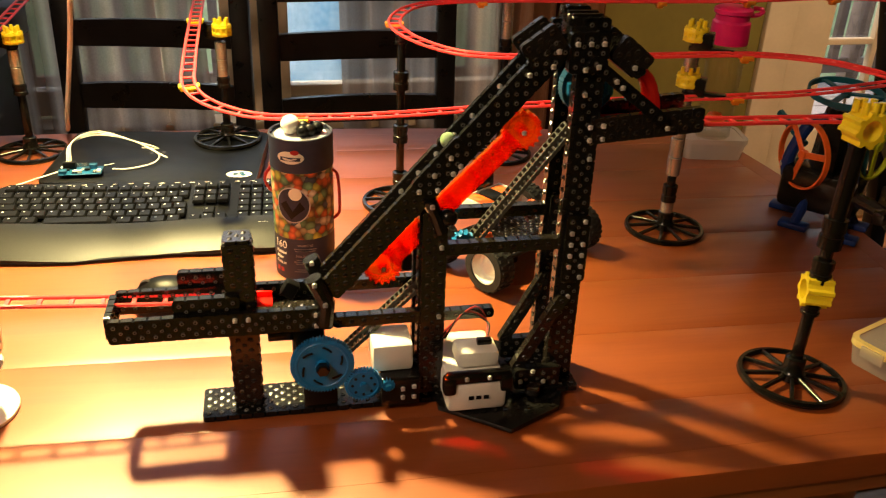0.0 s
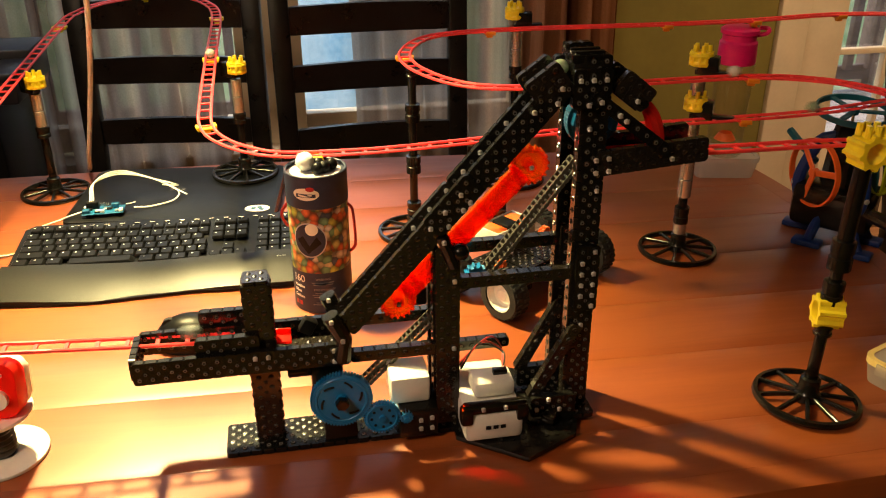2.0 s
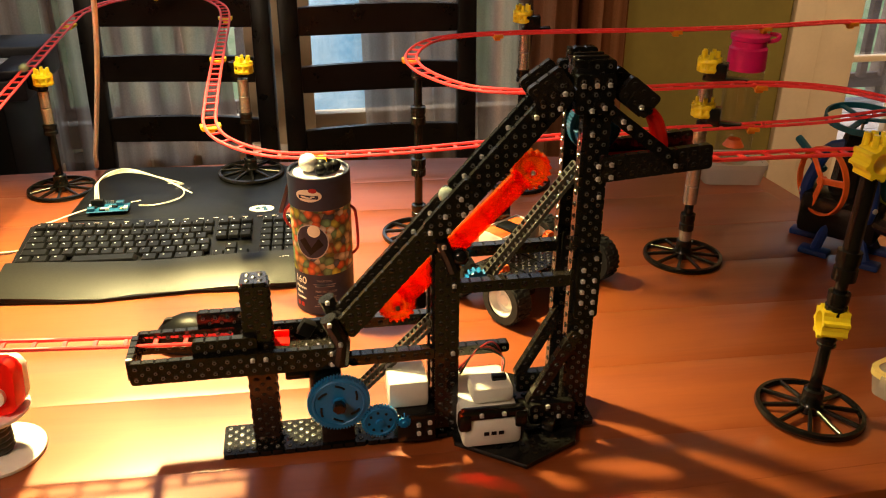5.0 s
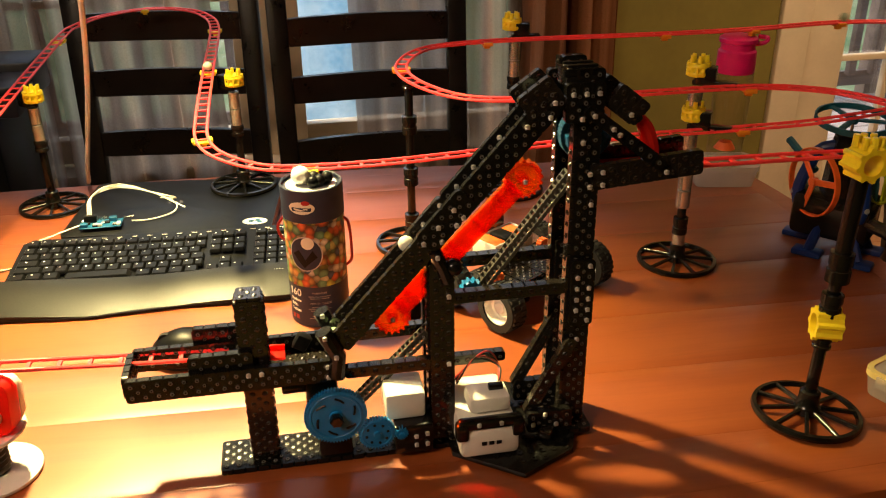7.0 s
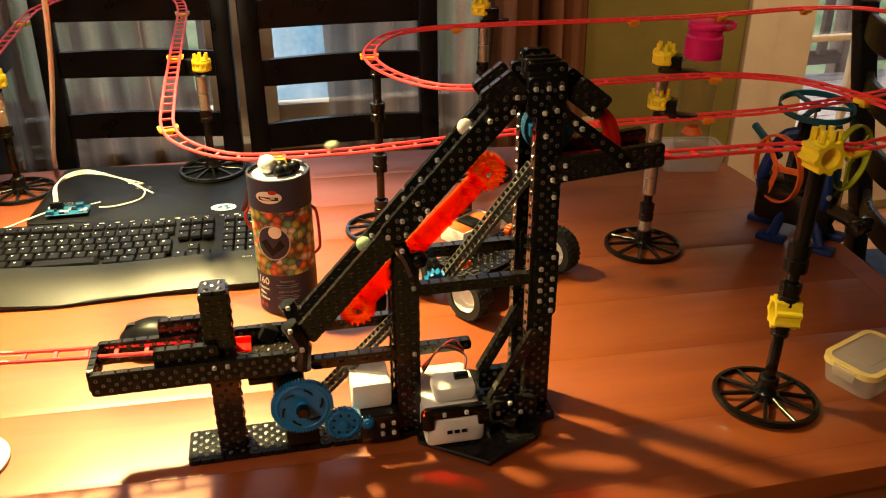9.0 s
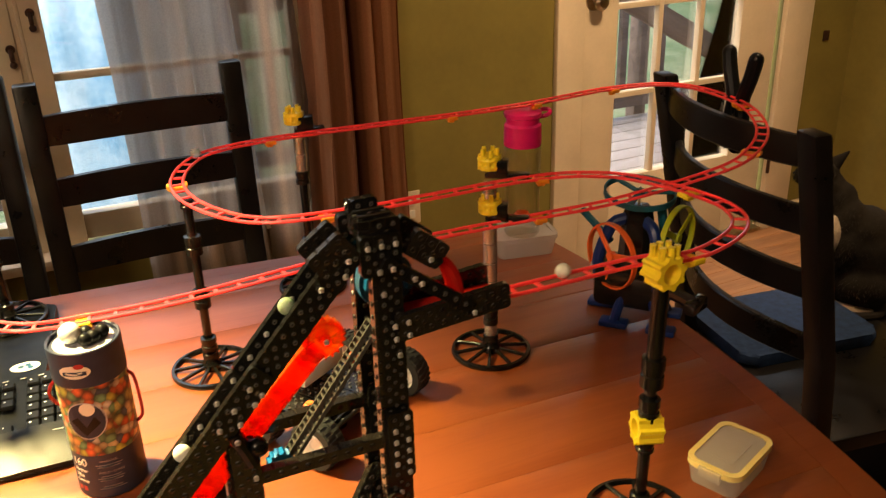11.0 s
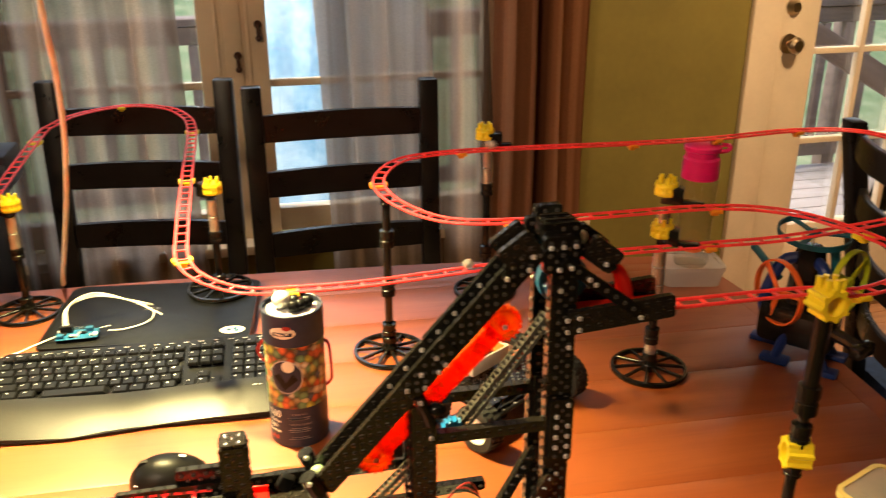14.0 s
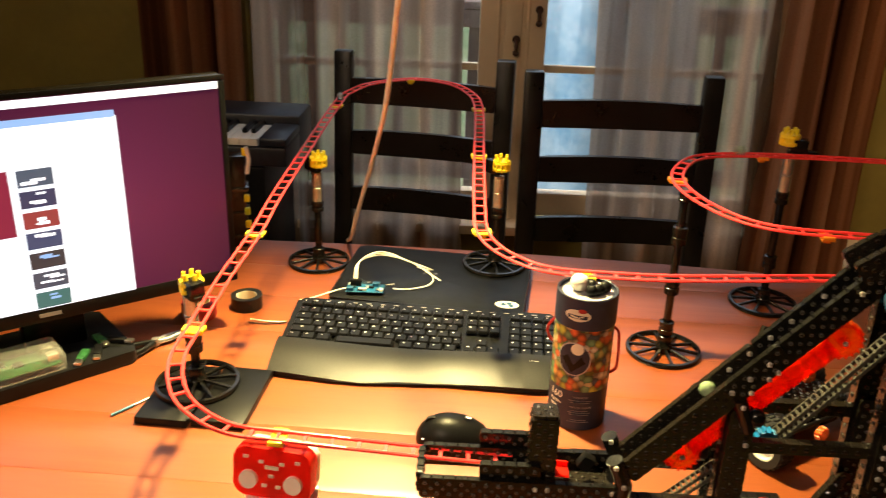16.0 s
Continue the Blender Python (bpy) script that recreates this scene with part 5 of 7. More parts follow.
    pins(L, [(0.336, -0.0105, 0.026), (0.349, -0.0105, 0.038), (0.362, -0.0105, 0.024)])
    # the head with its wheel
    pl("head_plate", 0.358, 0.003, 0.362, 3, 3, 0.009, 'XZ')
    pl("head_plate", 0.358, 0.062, 0.362, 3, 3, 0.009, 'XZ')
    pl("head_cap", 0.358, 0.006, 0.408, 3, 2, 0.006, 'XY')
    b = bmesh.new()
    box(b, (0.036, 0.030, 0.012), (0.377, 0.020, 0.399), bevel=0.003)
    for s in (0, 1):
        box(b, (0.030, 0.005, 0.004), (0.377, 0.013 + 0.014 * s, 0.4125), bevel=0.0015)
    part("head_block", b, M_BLACK, L)
    for v in (0.004, 0.034):
        pl("head_guide", 0.326, v, 0.366, 3, 2, 0.007, 'XZ', ang=36, material=S)
    pins(L, [(0.358 + P * (i + 0.5), -0.0025, 0.362 + P * 2.2) for i in range(3)] + [(0.374, -0.0025, 0.366), (0.345, -0.008, 0.385)])
    global HEAD_WHEEL
    HEAD_WHEEL = part("lift_wheel", gear_mesh(0.027, 48, 0.012, 0.008, 6, 0.0007), M_DEEPBLUE, L, "blue wheel inside the head", m=pose(0.3915, 0.036, 0.340, 90, 0, 0))
    b = bmesh.new()
    for k in range(4):
        box(b, (0.006, 0.012, 0.030), (0.020 * math.cos(k * math.pi / 2), 0.020 * math.sin(k * math.pi / 2), 0.0), Matrix.Rotation(k * math.pi / 2, 3, 'Z'), bevel=0.001)
    part("paddle", b, M_BLUE, HEAD_WHEEL)
    # outlet arm
    for v in (0.000, 0.046):
        pl("outlet_beam", 0.389, v, 0.293, 9, 2, 0.007, 'XZ', ang=4.5, material=S)
    pl("outlet_floor", 0.395, 0.004, 0.300, 8, 3, 0.004, 'XY', material=S)
    b = bmesh.new()
    box(b, (0.100, 0.022, 0.003), (0.448, 0.025, 0.309), bevel=0.001)
    part("outlet_tray", b, M_REDCLEAR, L, "red outlet tray")
    pl("outlet_strut", 0.372, -0.007, 0.372, 8, 1, 0.007, 'XZ', ang=-37)
    for v in (0.006, 0.044):
        pl("drop_arm", 0.399, v, 0.377, 3, 2, 0.008, 'XZ', ang=-38, material=S)
    b = bmesh.new()
    r3 = Matrix.Rotation(radians(38), 3, 'Y')
    box(b, (0.040, 0.034, 0.005), (0.412, 0.025, 0.368), r3, bevel=0.001)
    cyl(b, 0.0045, 0.046, (0.432, 0.025, 0.362), 'Y', seg=12)
    part("drop_block", b, M_BLACK_CLEAR, L)
    b = bmesh.new()
    tube(b, spline([(0.431, 0.012, 0.364), (0.446, 0.012, 0.350), (0.454, 0.012, 0.330), (0.456, 0.012, 0.312)], 0.004), 0.0055, 8)
    tube(b, spline([(0.431, 0.030, 0.364), (0.446, 0.030, 0.350), (0.454, 0.030, 0.330), (0.456, 0.030, 0.312)], 0.004), 0.0055, 8)
    part("drop_chute", b, M_REDCLEAR, L, "clear red drop chute")
    pins(L, [(0.385, -0.0045, 0.298), (0.398, -0.0045, 0.299), (0.3845, -0.0045, 0.311), (0.3975, -0.0045, 0.312), (0.383, -0.0115, 0.371), (0.409, -0.0115, 0.351), (0.4025, -0.0115, 0.357), (0.460, -0.0115, 0.310), (0.424, 0.0012, 0.366)])
    return L

# ---------------------------------------------------------------- things on the table
def voronoi_marbles(name):
    """Printed picture of many coloured marbles."""
    m = bpy.data.materials.new(name)
    m.use_nodes = True
    n, l = m.node_tree.nodes, m.node_tree.links
    b = n["Principled BSDF"]
    tc = n.new("ShaderNodeTexCoord")
    vo = n.new("ShaderNodeTexVoronoi")
    vo.inputs["Scale"].default_value = 100
    l.new(tc.outputs["Object"], vo.inputs["Vector"])
    sep = n.new("ShaderNodeSeparateColor")
    l.new(vo.outputs["Color"], sep.inputs[0])
    ramp = n.new("ShaderNodeValToRGB")
    ramp.color_ramp.interpolation = 'CONSTANT'
    cols = [(0.0, (0.58, 0.11, 0.03)), (0.16, (0.42, 0.44, 0.06)), (0.32, (0.12, 0.28, 0.14)), (0.46, (0.62, 0.52, 0.30)), (0.58, (0.05, 0.09, 0.16)), (0.70, (0.55, 0.26, 0.07)), (0.82, (0.40, 0.40, 0.12)), (0.92, (0.60, 0.55, 0.45))]
    e = ramp.color_ramp.elements
    e[0].color, e[1].position, e[1].color = (*cols[0][1], 1), cols[1][0], (*cols[1][1], 1)
    for p, c in cols[2:]:
        x = e.new(p)
        x.color = (*c, 1)
    l.new(sep.outputs[0], ramp.inputs[0])
    edge = n.new("ShaderNodeMapRange")
    edge.inputs[1].default_value, edge.inputs[2].default_value = 0.25, 0.75
    edge.inputs[3].default_value, edge.inputs[4].default_value = 1.0, 0.15
    l.new(vo.outputs["Distance"], edge.inputs[0])
    no = n.new("ShaderNodeTexNoise")
    no.inputs["Scale"].default_value = 160
    l.new(tc.outputs["Object"], no.inputs[0])
    mu = n.new("ShaderNodeMixRGB")
    mu.blend_type, mu.inputs[0].default_value = 'MULTIPLY', 1.0
    l.new(ramp.outputs[0], mu.inputs[1])
    l.new(edge.outputs[0], mu.inputs[2])
    ov = n.new("ShaderNodeMixRGB")
    ov.blend_type, ov.inputs[0].default_value = 'OVERLAY', 0.6
    l.new(mu.outputs[0], ov.inputs[1])
    l.new(no.outputs[0], ov.inputs[2])
    l.new(ov.outputs[0], b.inputs["Base Color"])
    b.inputs["Roughness"].default_value = 0.38
    return m


def bend(ob, r):
    """Wraps a flat mesh that faces -y round a cylinder of radius r about z."""
    for v in ob.data.vertices:
        a = v.co.x / r
        rr = r - v.co.y
        v.co = Vector((rr * math.sin(a), -rr * math.cos(a), v.co.z))


def wrapped_text(name, body, size, material, parent, x, z, r, ang, label=""):
    ob = text(name, body, size, material, parent, Matrix(), label)
    for v in ob.data.vertices:
        v.co = Vector((v.co.x + x, -0.0003 - v.co.z, v.co.y + z))
    bend(ob, r)
    ob.matrix_basis = pose(0, 0, 0, 0, 0, ang)
    return ob


def wrapped_shape(name, outline, material, parent, r, ang, lift=0.0010, label=""):
    b = bmesh.new()
    pts = [b.verts.new((x, -lift, z)) for x, z in outline]
    f = b.faces.new(pts)
    bmesh.ops.triangulate(b, faces=[f])
    bmesh.ops.subdivide_edges(b, edges=b.edges[:], cuts=4)
    ob = part(name, b, material, parent, label)
    bend(ob, r)
    ob.matrix_basis = pose(0, 0, 0, 0, 0, ang)
    return ob


def oval(cx, cz, rx, rz, n=28):
    return [(cx + rx * math.cos(k * math.tau / n), cz + rz * math.sin(k * math.tau / n)) for k in range(n)]


def rect(cx, cz, w, h):
    return [(cx - w / 2, cz - h / 2), (cx + w / 2, cz - h / 2), (cx + w / 2, cz + h / 2), (cx - w / 2, cz + h / 2)]


def marble_canister():
    c = thing("marble_canister", "tall round cardboard canister printed with coloured marbles", "canister", pose(-0.174, 0.962, TOP))
    R = 0.0405
    pic = voronoi_marbles("marble_print")
    part("lower_band", lathe(bmesh.new(), [(0, 0.0005), (R - 0.001, 0.0005), (R, 0.0015), (R, 0.0625)], 64), M_NAVYCARD, c, "navy printed lower band")
    part("picture_band", lathe(bmesh.new(), [(R, 0.0625), (R, 0.156)], 64), pic, c, "printed picture of many marbles")
    part("lid", lathe(bmesh.new(), [(R + 0.0002, 0.156), (R + 0.0010, 0.157), (R + 0.0010, 0.2005), (R - 0.0002, 0.2015), (R - 0.0022, 0.2005), (R - 0.0022, 0.1965), (0, 0.1965)], 64), M_NAVYCARD, c, "navy cardboard lid")
    b = bmesh.new()
    cyl(b, R - 0.007, 0.0006, (0, 0, 0.1970), seg=40)
    part("lid_disc", b, M_CARDTOP, c)
    A = -9
    wrapped_shape("logo_oval", oval(0.0, 0.178, 0.0175, 0.0085), M_CREAM, c, R + 0.0010, A, label="cream oval with dark bars")
    wrapped_shape("logo_bar", rect(0.0, 0.1765, 0.026, 0.0050), M_NAVYCARD, c, R + 0.0010, A, 0.0016)
    wrapped_shape("logo_flower", oval(0.006, 0.1855, 0.0055, 0.0032), M_WIRE_R, c, R + 0.0010, A, 0.0016)
    wrapped_shape("picture_disc", oval(0.0, 0.112, 0.0215, 0.0235), M_NAVYCARD, c, R, A)
    wrapped_shape("picture_rim", oval(0.0, 0.112, 0.0232, 0.0252), M_CARDTOP, c, R, A, 0.0006)
    wrapped_shape("picture_marble", oval(0.004, 0.128, 0.0085, 0.0085), M_CREAM, c, R, A, 0.0016)
    wrapped_shape("picture_bag", [(-0.017, 0.112), (-0.002, 0.092), (0.004, 0.098), (0.016, 0.108), (0.010, 0.118), (0.0, 0.104), (-0.008, 0.118)], M_MATTE, c, R, A, 0.0016)
    wrapped_text("number", "160", 0.0150, M_PRINT, c, -0.0225, 0.0515, R, A, "white printed number")
    for k, w in enumerate(("Marbles", "Billes", "Canicas")):
        wrapped_text("word", w, 0.0062, M_PRINT, c, -0.0225 + (0.0, -0.003, -0.001)[k], 0.040 - 0.0078 * k, R, A, "white printed word")
    for k in range(2):
        wrapped_shape("red_mark", rect(-0.0285 + 0.008 * k, 0.0140, 0.0055, 0.0065), M_WIRE_R, c, R, A)
    wrapped_text("word", "WARNING", 0.0042, M_GREYPRINT, c, 0.0145, 0.0535, R, A)
    wrapped_text("word", "MISE EN GARDE", 0.0042, M_GREYPRINT, c, 0.0160, 0.0375, R, A)
    for k, z in enumerate((0.0485, 0.0455, 0.0325, 0.0295, 0.0265, 0.0180, 0.0150)):
        wrapped_shape("print_line", rect(0.0140, z, 0.030 - 0.004 * (k % 3), 0.0012), M_GREYPRINT, c, R, A)
    for s, h in ((-1, 0.02), (1, 0.055)):
        b = bmesh.new()
        tube(b, spline([(s * 0.040, 0, 0.150), (s * 0.0475, -0.002, 0.140), (s * 0.0495, -0.003, 0.150 - h), (s * 0.0445, -0.002, 0.150 - h - 0.012), (s * 0.0405, 0, 0.150 - h - 0.016)], 0.003), 0.0021, 8)
        part("cord_handle", b, M_WIRE_R, c, "red cord handle", m=pose(0, 0, 0, 0, 0, A + 8))
    for x, y, r, mt in ((-0.012, -0.004, 0.0125, M_WHITEPL), (0.004, 0.002, 0.008, M_MATTE), (0.014, -0.010, 0.008, M_KEY), (0.022, 0.002, 0.008, M_KEY), (0.006, -0.016, 0.008, M_KEY)):
        o = part("marble", ball(bmesh.new(), r, (0, 0, 0), seg=20), mt, None, m=pose(-0.174 + x, 0.962 + y, TOP + 0.1972 + r))
        tagged(o, "white marble resting on canister lid" if mt is M_WHITEPL else "shiny black marble resting on canister lid", "marble", "marbles on the lid")


KB = pose(-0.639, 0.917, TOP, 0, 0, 10.5)


def keyboard():
    k = thing("keyboard", "black wireless computer keyboard with padded wrist rest", "keyboard", KB)
    W, D = 0.462, 0.214
    b = bmesh.new()
    out = [(0.0, 0.0), (0.10, -0.008), (0.145, -0.009), (0.27, 0.004), (0.40, 0.002), (W, 0.006), (W - 0.004, 0.08), (W - 0.012, D - 0.02), (W - 0.03, D), (0.012, D), (0.0, D - 0.012)]
    lo = [b.verts.new((x, y, 0.002)) for x, y in out]
    hi = [b.verts.new((x, y, 0.005 + 0.010 * min(1, max(0, y) / 0.07) + 0.085 * max(0, y) ** 1.1)) for x, y in out]
    n = len(out)
    b.faces.new(hi)
    b.faces.new(lo[::-1])
    for i in range(n):
        b.faces.new((lo[i], lo[(i + 1) % n], hi[(i + 1) % n], hi[i]))
    bmesh.ops.triangulate(b, faces=[f for f in b.faces if len(f.verts) > 4])
    part("case", b, M_KEY, k)
    b = bmesh.new()
    rows = 7
    cols = 40
    g = []
    for j in range(rows + 1):
        f = j / rows
        row = []
        for i in range(cols + 1):
            x = 0.002 + (W - 0.006) * i / cols
            y0 = np.interp(x, [0, 0.10, 0.145, 0.27, 0.40, W], [0.001, -0.007, -0.008, 0.005, 0.003, 0.007])
            y = y0 + (0.072 - y0) * f
            z = 0.0075 + 0.0200 * math.sin(f * 1.45) + 0.003 * math.cos(x * 16)
            row.append(b.verts.new((x, y, z)))
        g.append(row)
    for a, c in zip(g, g[1:]):
        for i in range(cols):
            b.faces.new((a[i], a[i + 1], c[i + 1], c[i]))
    skirt = [b.verts.new((v.co.x, v.co.y, 0.004)) for v in g[0]]
    for i in range(cols):
        b.faces.new((skirt[i], skirt[i + 1], g[0][i + 1], g[0][i]))
    part("wrist_rest", b, M_REST, k, "dark grey padded wrist rest")
    text("maker_mark", "......", 0.011, M_PRINT, k, pose(0.405, 0.058, 0.0285, 8, 0, 0), "pale maker's mark as dots")
    cache = {}
    def key(x, y, w, d):
        kk = (round(w, 4), round(d, 4))
        z = 0.0155 + 0.085 * y ** 1.1 + 0.003 * math.cos(x * 16)
        m = pose(x, y, z, 5, 0, 0)
        if kk not in cache:
            bb = bmesh.new()
            box(bb, (w * 1.03, d * 1.04, 0.0065), (0, 0, 0.0018), bevel=0.0012, seg=1)
            for v in bb.verts:
                if v.co.z > 0.003:
                    v.co.x *= 0.91
                    v.co.y *= 0.90
            cache[kk] = part("key", bb, M_KEY, k, m=m)
            return
        again(cache[kk], m)
    marks = bmesh.new()
    def mark(x, y):
        z = 0.0155 + 0.085 * y ** 1.1 + 0.003 * math.cos(x * 16) + 0.0054
        box(marks, (0.0026, 0.0019, 0.0002), (x - 0.003, y + 0.003, z), Matrix.Rotation(radians(5), 3, 'X'))
    p = 0.0186
    for r in range(6):
        y = 0.086 + r * 0.0195
        h = 0.0172 if r < 5 else 0.0125
        if r == 5:
            y = 0.187
        bows = lambda x: 0.004 * math.cos((x - 0.14) * 12)
        if r == 0:
            xs = [(0.022, 1.25), (0.046, 1.25), (0.070, 1.25), (0.135, 5.2), (0.202, 1.25), (0.226, 1.25), (0.250, 1.25), (0.273, 1.1)]
        else:
            st = {1: 2.2, 2: 1.75, 3: 1.5, 4: 1.0, 5: 1.0}[r]
            xs = [(0.012 + st * p / 2, st)]
            x = 0.012 + st * p
            while x + p < 0.282:
                xs.append((x + p / 2, 1.0))
                x += p
            if 0.289 - x > 0.012:
                xs.append(((x + 0.289) / 2, (0.289 - x) / p))
        xs += [(0.304 + p * i, 1.0) for i in range(3)] if r in (0, 3, 4, 5) else ([(0.304 + p, 1.0)] if r == 1 else [])
        xs += [(0.374 + p * i, 1.0) for i in range(4)]
        for x, wn in xs:
            key(x, y + bows(x), round(wn * p - 0.0016, 4), h)
            if wn < 2.5:
                mark(x, y + bows(x))
    part("key_legend", marks, M_PRINT, k, "white key legends as small marks")["kind"] = "stuff"
    b = bmesh.new()
    for i in range(18):
        box(b, (0.009, 0.0026, 0.0014), (0.03 + 0.0235 * i, 0.2055, 0.0305), bevel=0.0006, seg=1)
    part("media_key", b, M_SILVER, k, "row of small silver media keys")


def laptop():
    l = thing("laptop", "closed black laptop lying behind the keyboard", "laptop", pose(-0.484, 1.300, TOP, 0, 0, 7))
    part("base", prism(bmesh.new(), rounded(0.345, 0.245, 0.012), 0.002, 0.0135, 0.001), M_MATTE, l)
    part("lid", prism(bmesh.new(), rounded(0.345, 0.245, 0.014), 0.0142, 0.0238, 0.002), M_MATTE, l)
    part("hinge", cyl(bmesh.new(), 0.006, 0.26, (0, 0.121, 0.012), 'X', seg=12), M_CHROME, l)
    b = bmesh.new()
    prism(b, oval(0.142, -0.088, 0.021, 0.014), 0.0240, 0.0243)
    st = part("sticker", b, M_PRINT, l, "white and blue oval sticker")
    b = bmesh.new()
    for x, y in ((0.136, -0.088), (0.146, -0.084), (0.150, -0.092)):
        cyl(b, 0.0045, 0.0002, (x, y, 0.0245), seg=12)
    part("sticker_mark", b, M_PCB, st)
    b = bmesh.new()
    for i in range(3):
        for j in range(2):
            box(b, (0.006, 0.0018, 0.0002), (-0.02 + 0.010 * i, 0.010 + 0.006 * j, 0.0240))
    part("lid_mark", b, M_GREYPRINT, l)


def circuit_board():
    c = thing("circuit_board", "small blue circuit board with white ribbon wires", "circuit board", pose(-0.583, 1.198, TOP + 0.0245, 0, 0, 14))
    part("board", box(bmesh.new(), (0.066, 0.034, 0.0016), (0, 0, 0.006), bevel=0.0004, seg=1), M_PCB, c)
    for x in (-0.022, -0.008, 0.010, 0.024):
        part("chip", box(bmesh.new(), (0.009, 0.007, 0.0028), (x, -0.004 + 0.006 * math.sin(x * 200), 0.0084), bevel=0.0004, seg=1), M_MATTE if x < 0.02 else M_SILVER, c)
    for x, y, w, d, h, mt, nm in ((-0.026, -0.010, 0.012, 0.009, 0.006, M_PCB, "terminal"), (-0.004, -0.011, 0.014, 0.004, 0.005, M_WHITEPL, "header"), (0.018, 0.010, 0.012, 0.009, 0.007, M_PCB, "terminal"),
                                  (0.029, -0.009, 0.006, 0.010, 0.004, M_WHITEPL, "header"), (0.004, 0.004, 0.008, 0.008, 0.002, M_CHROME, "shield"), (-0.030, 0.012, 0.005, 0.005, 0.003, M_WHITEPL, "header")):
        part(nm, box(bmesh.new(), (w, d, h), (x, y, 0.0068 + h / 2), bevel=0.0006, seg=1), mt, c)
    for k in range(8):
        part("pin", box(bmesh.new(), (0.0010, 0.0010, 0.007), (-0.012 + 0.0026 * k, 0.0145, 0.0102)), M_SILVER, c)
    part("socket", box(bmesh.new(), (0.020, 0.010, 0.012), (-0.018, 0.010, 0.0130), bevel=0.001), M_MATTE, c)
    for q in (-1, 1):
        part("foot", box(bmesh.new(), (0.010, 0.020, 0.005), (q * 0.024, 0, 0.0025), bevel=0.001), M_MATTE, c)
    b = bmesh.new()
    tube(b, spline([(0.036, 0.004, 0.012), (0.052, 0.010, 0.012)], 0.004), 0.0016, 6)
    part("pin_row", b, M_SILVER, c)
    for k in range(3):
        b = bmesh.new()
        tube(b, spline([(-0.022 + 0.003 * k, 0.012, 0.018), (-0.016 + 0.002 * k, 0.030, 0.042 + 0.002 * k), (0.022, 0.060 + 0.003 * k, 0.046 + 0.002 * k), (0.075, 0.070, 0.030), (0.115, 0.060 + 0.022 * (k == 1), 0.010), *(((0.112, 0.030, 0.004), (0.075, 0.012, 0.002), (0.045, 0.004, 0.006)) if k == 2 else ((0.135 - 0.05 * k, 0.048 + 0.060 * k, 0.003),))], 0.004), 0.0013, 6)
        part("wire", b, M_CORD, c, "white jumper wire")
    b = bmesh.new()
    tube(b, spline([(-0.034, -0.005, 0.008), (-0.055, -0.012, 0.004), (-0.085, -0.035, 0.002), (-0.110, -0.050, 0.002)], 0.004), 0.0014, 6)
    part("cable", b, M_CORD, c)


def computer_mouse():
    m = thing("computer_mouse", "black wireless computer mouse beside the lift", "mouse", pose(-0.322, 0.842, TOP, 0, 0, 12))
    b = bmesh.new()
    ball(b, 1.0, (0, 0, 0), seg=28)
    for v in b.verts:
        x, y, z = v.co
        v.co = Vector((x * 0.052, y * 0.034, 0.006 + max(z, -0.1) * 0.036 * (1 - 0.12 * x)))
    part("shell", b, M_KEY, m)
    part("wheel", cyl(bmesh.new(), 0.009, 0.006, (-0.030, 0, 0.031), 'Y', seg=18), M_RUBBER, m)
    b = bmesh.new()
    tube(b, [(0.046, -0.012, 0.018), (0.01, -0.0325, 0.016), (-0.042, -0.018, 0.016)], 0.0014, 6)
    part("side_trim", b, M_SILVER, m)
    part("logo_mark", box(bmesh.new(), (0.008, 0.004, 0.0006), (0.018, 0, 0.0415), Matrix.Rotation(radians(14), 3, 'Y')), M_PRINT, m)


def desktop_glow(name):
    """A lit purple desktop, rosier towards its middle and dim at the corners."""
    m = mat(name, (0.02, 0.004, 0.012), 0.35)
    n, l = m.node_tree.nodes, m.node_tree.links
    tc, mp, gr, ramp = n.new("ShaderNodeTexCoord"), n.new("ShaderNodeMapping"), n.new("ShaderNodeTexGradient"), n.new("ShaderNodeValToRGB")
    mp.inputs["Location"].default_value = (0.72, 0.0, -0.85)
    mp.inputs["Scale"].default_value = (3.6, 0.0, 3.4)
    gr.gradient_type = 'SPHERICAL'
    l.new(tc.outputs["Object"], mp.inputs[0])
    l.new(mp.outputs[0], gr.inputs[0])
    e = ramp.color_ramp.elements
    e[0].color, e[1].color = (0.040, 0.006, 0.030, 1), (0.30, 0.035, 0.135, 1)
    l.new(gr.outputs[0], ramp.inputs[0])
    l.new(ramp.outputs[0], n["Principled BSDF"].inputs["Emission Color"])
    n["Principled BSDF"].inputs["Emission Strength"].default_value = 0.26
    return m


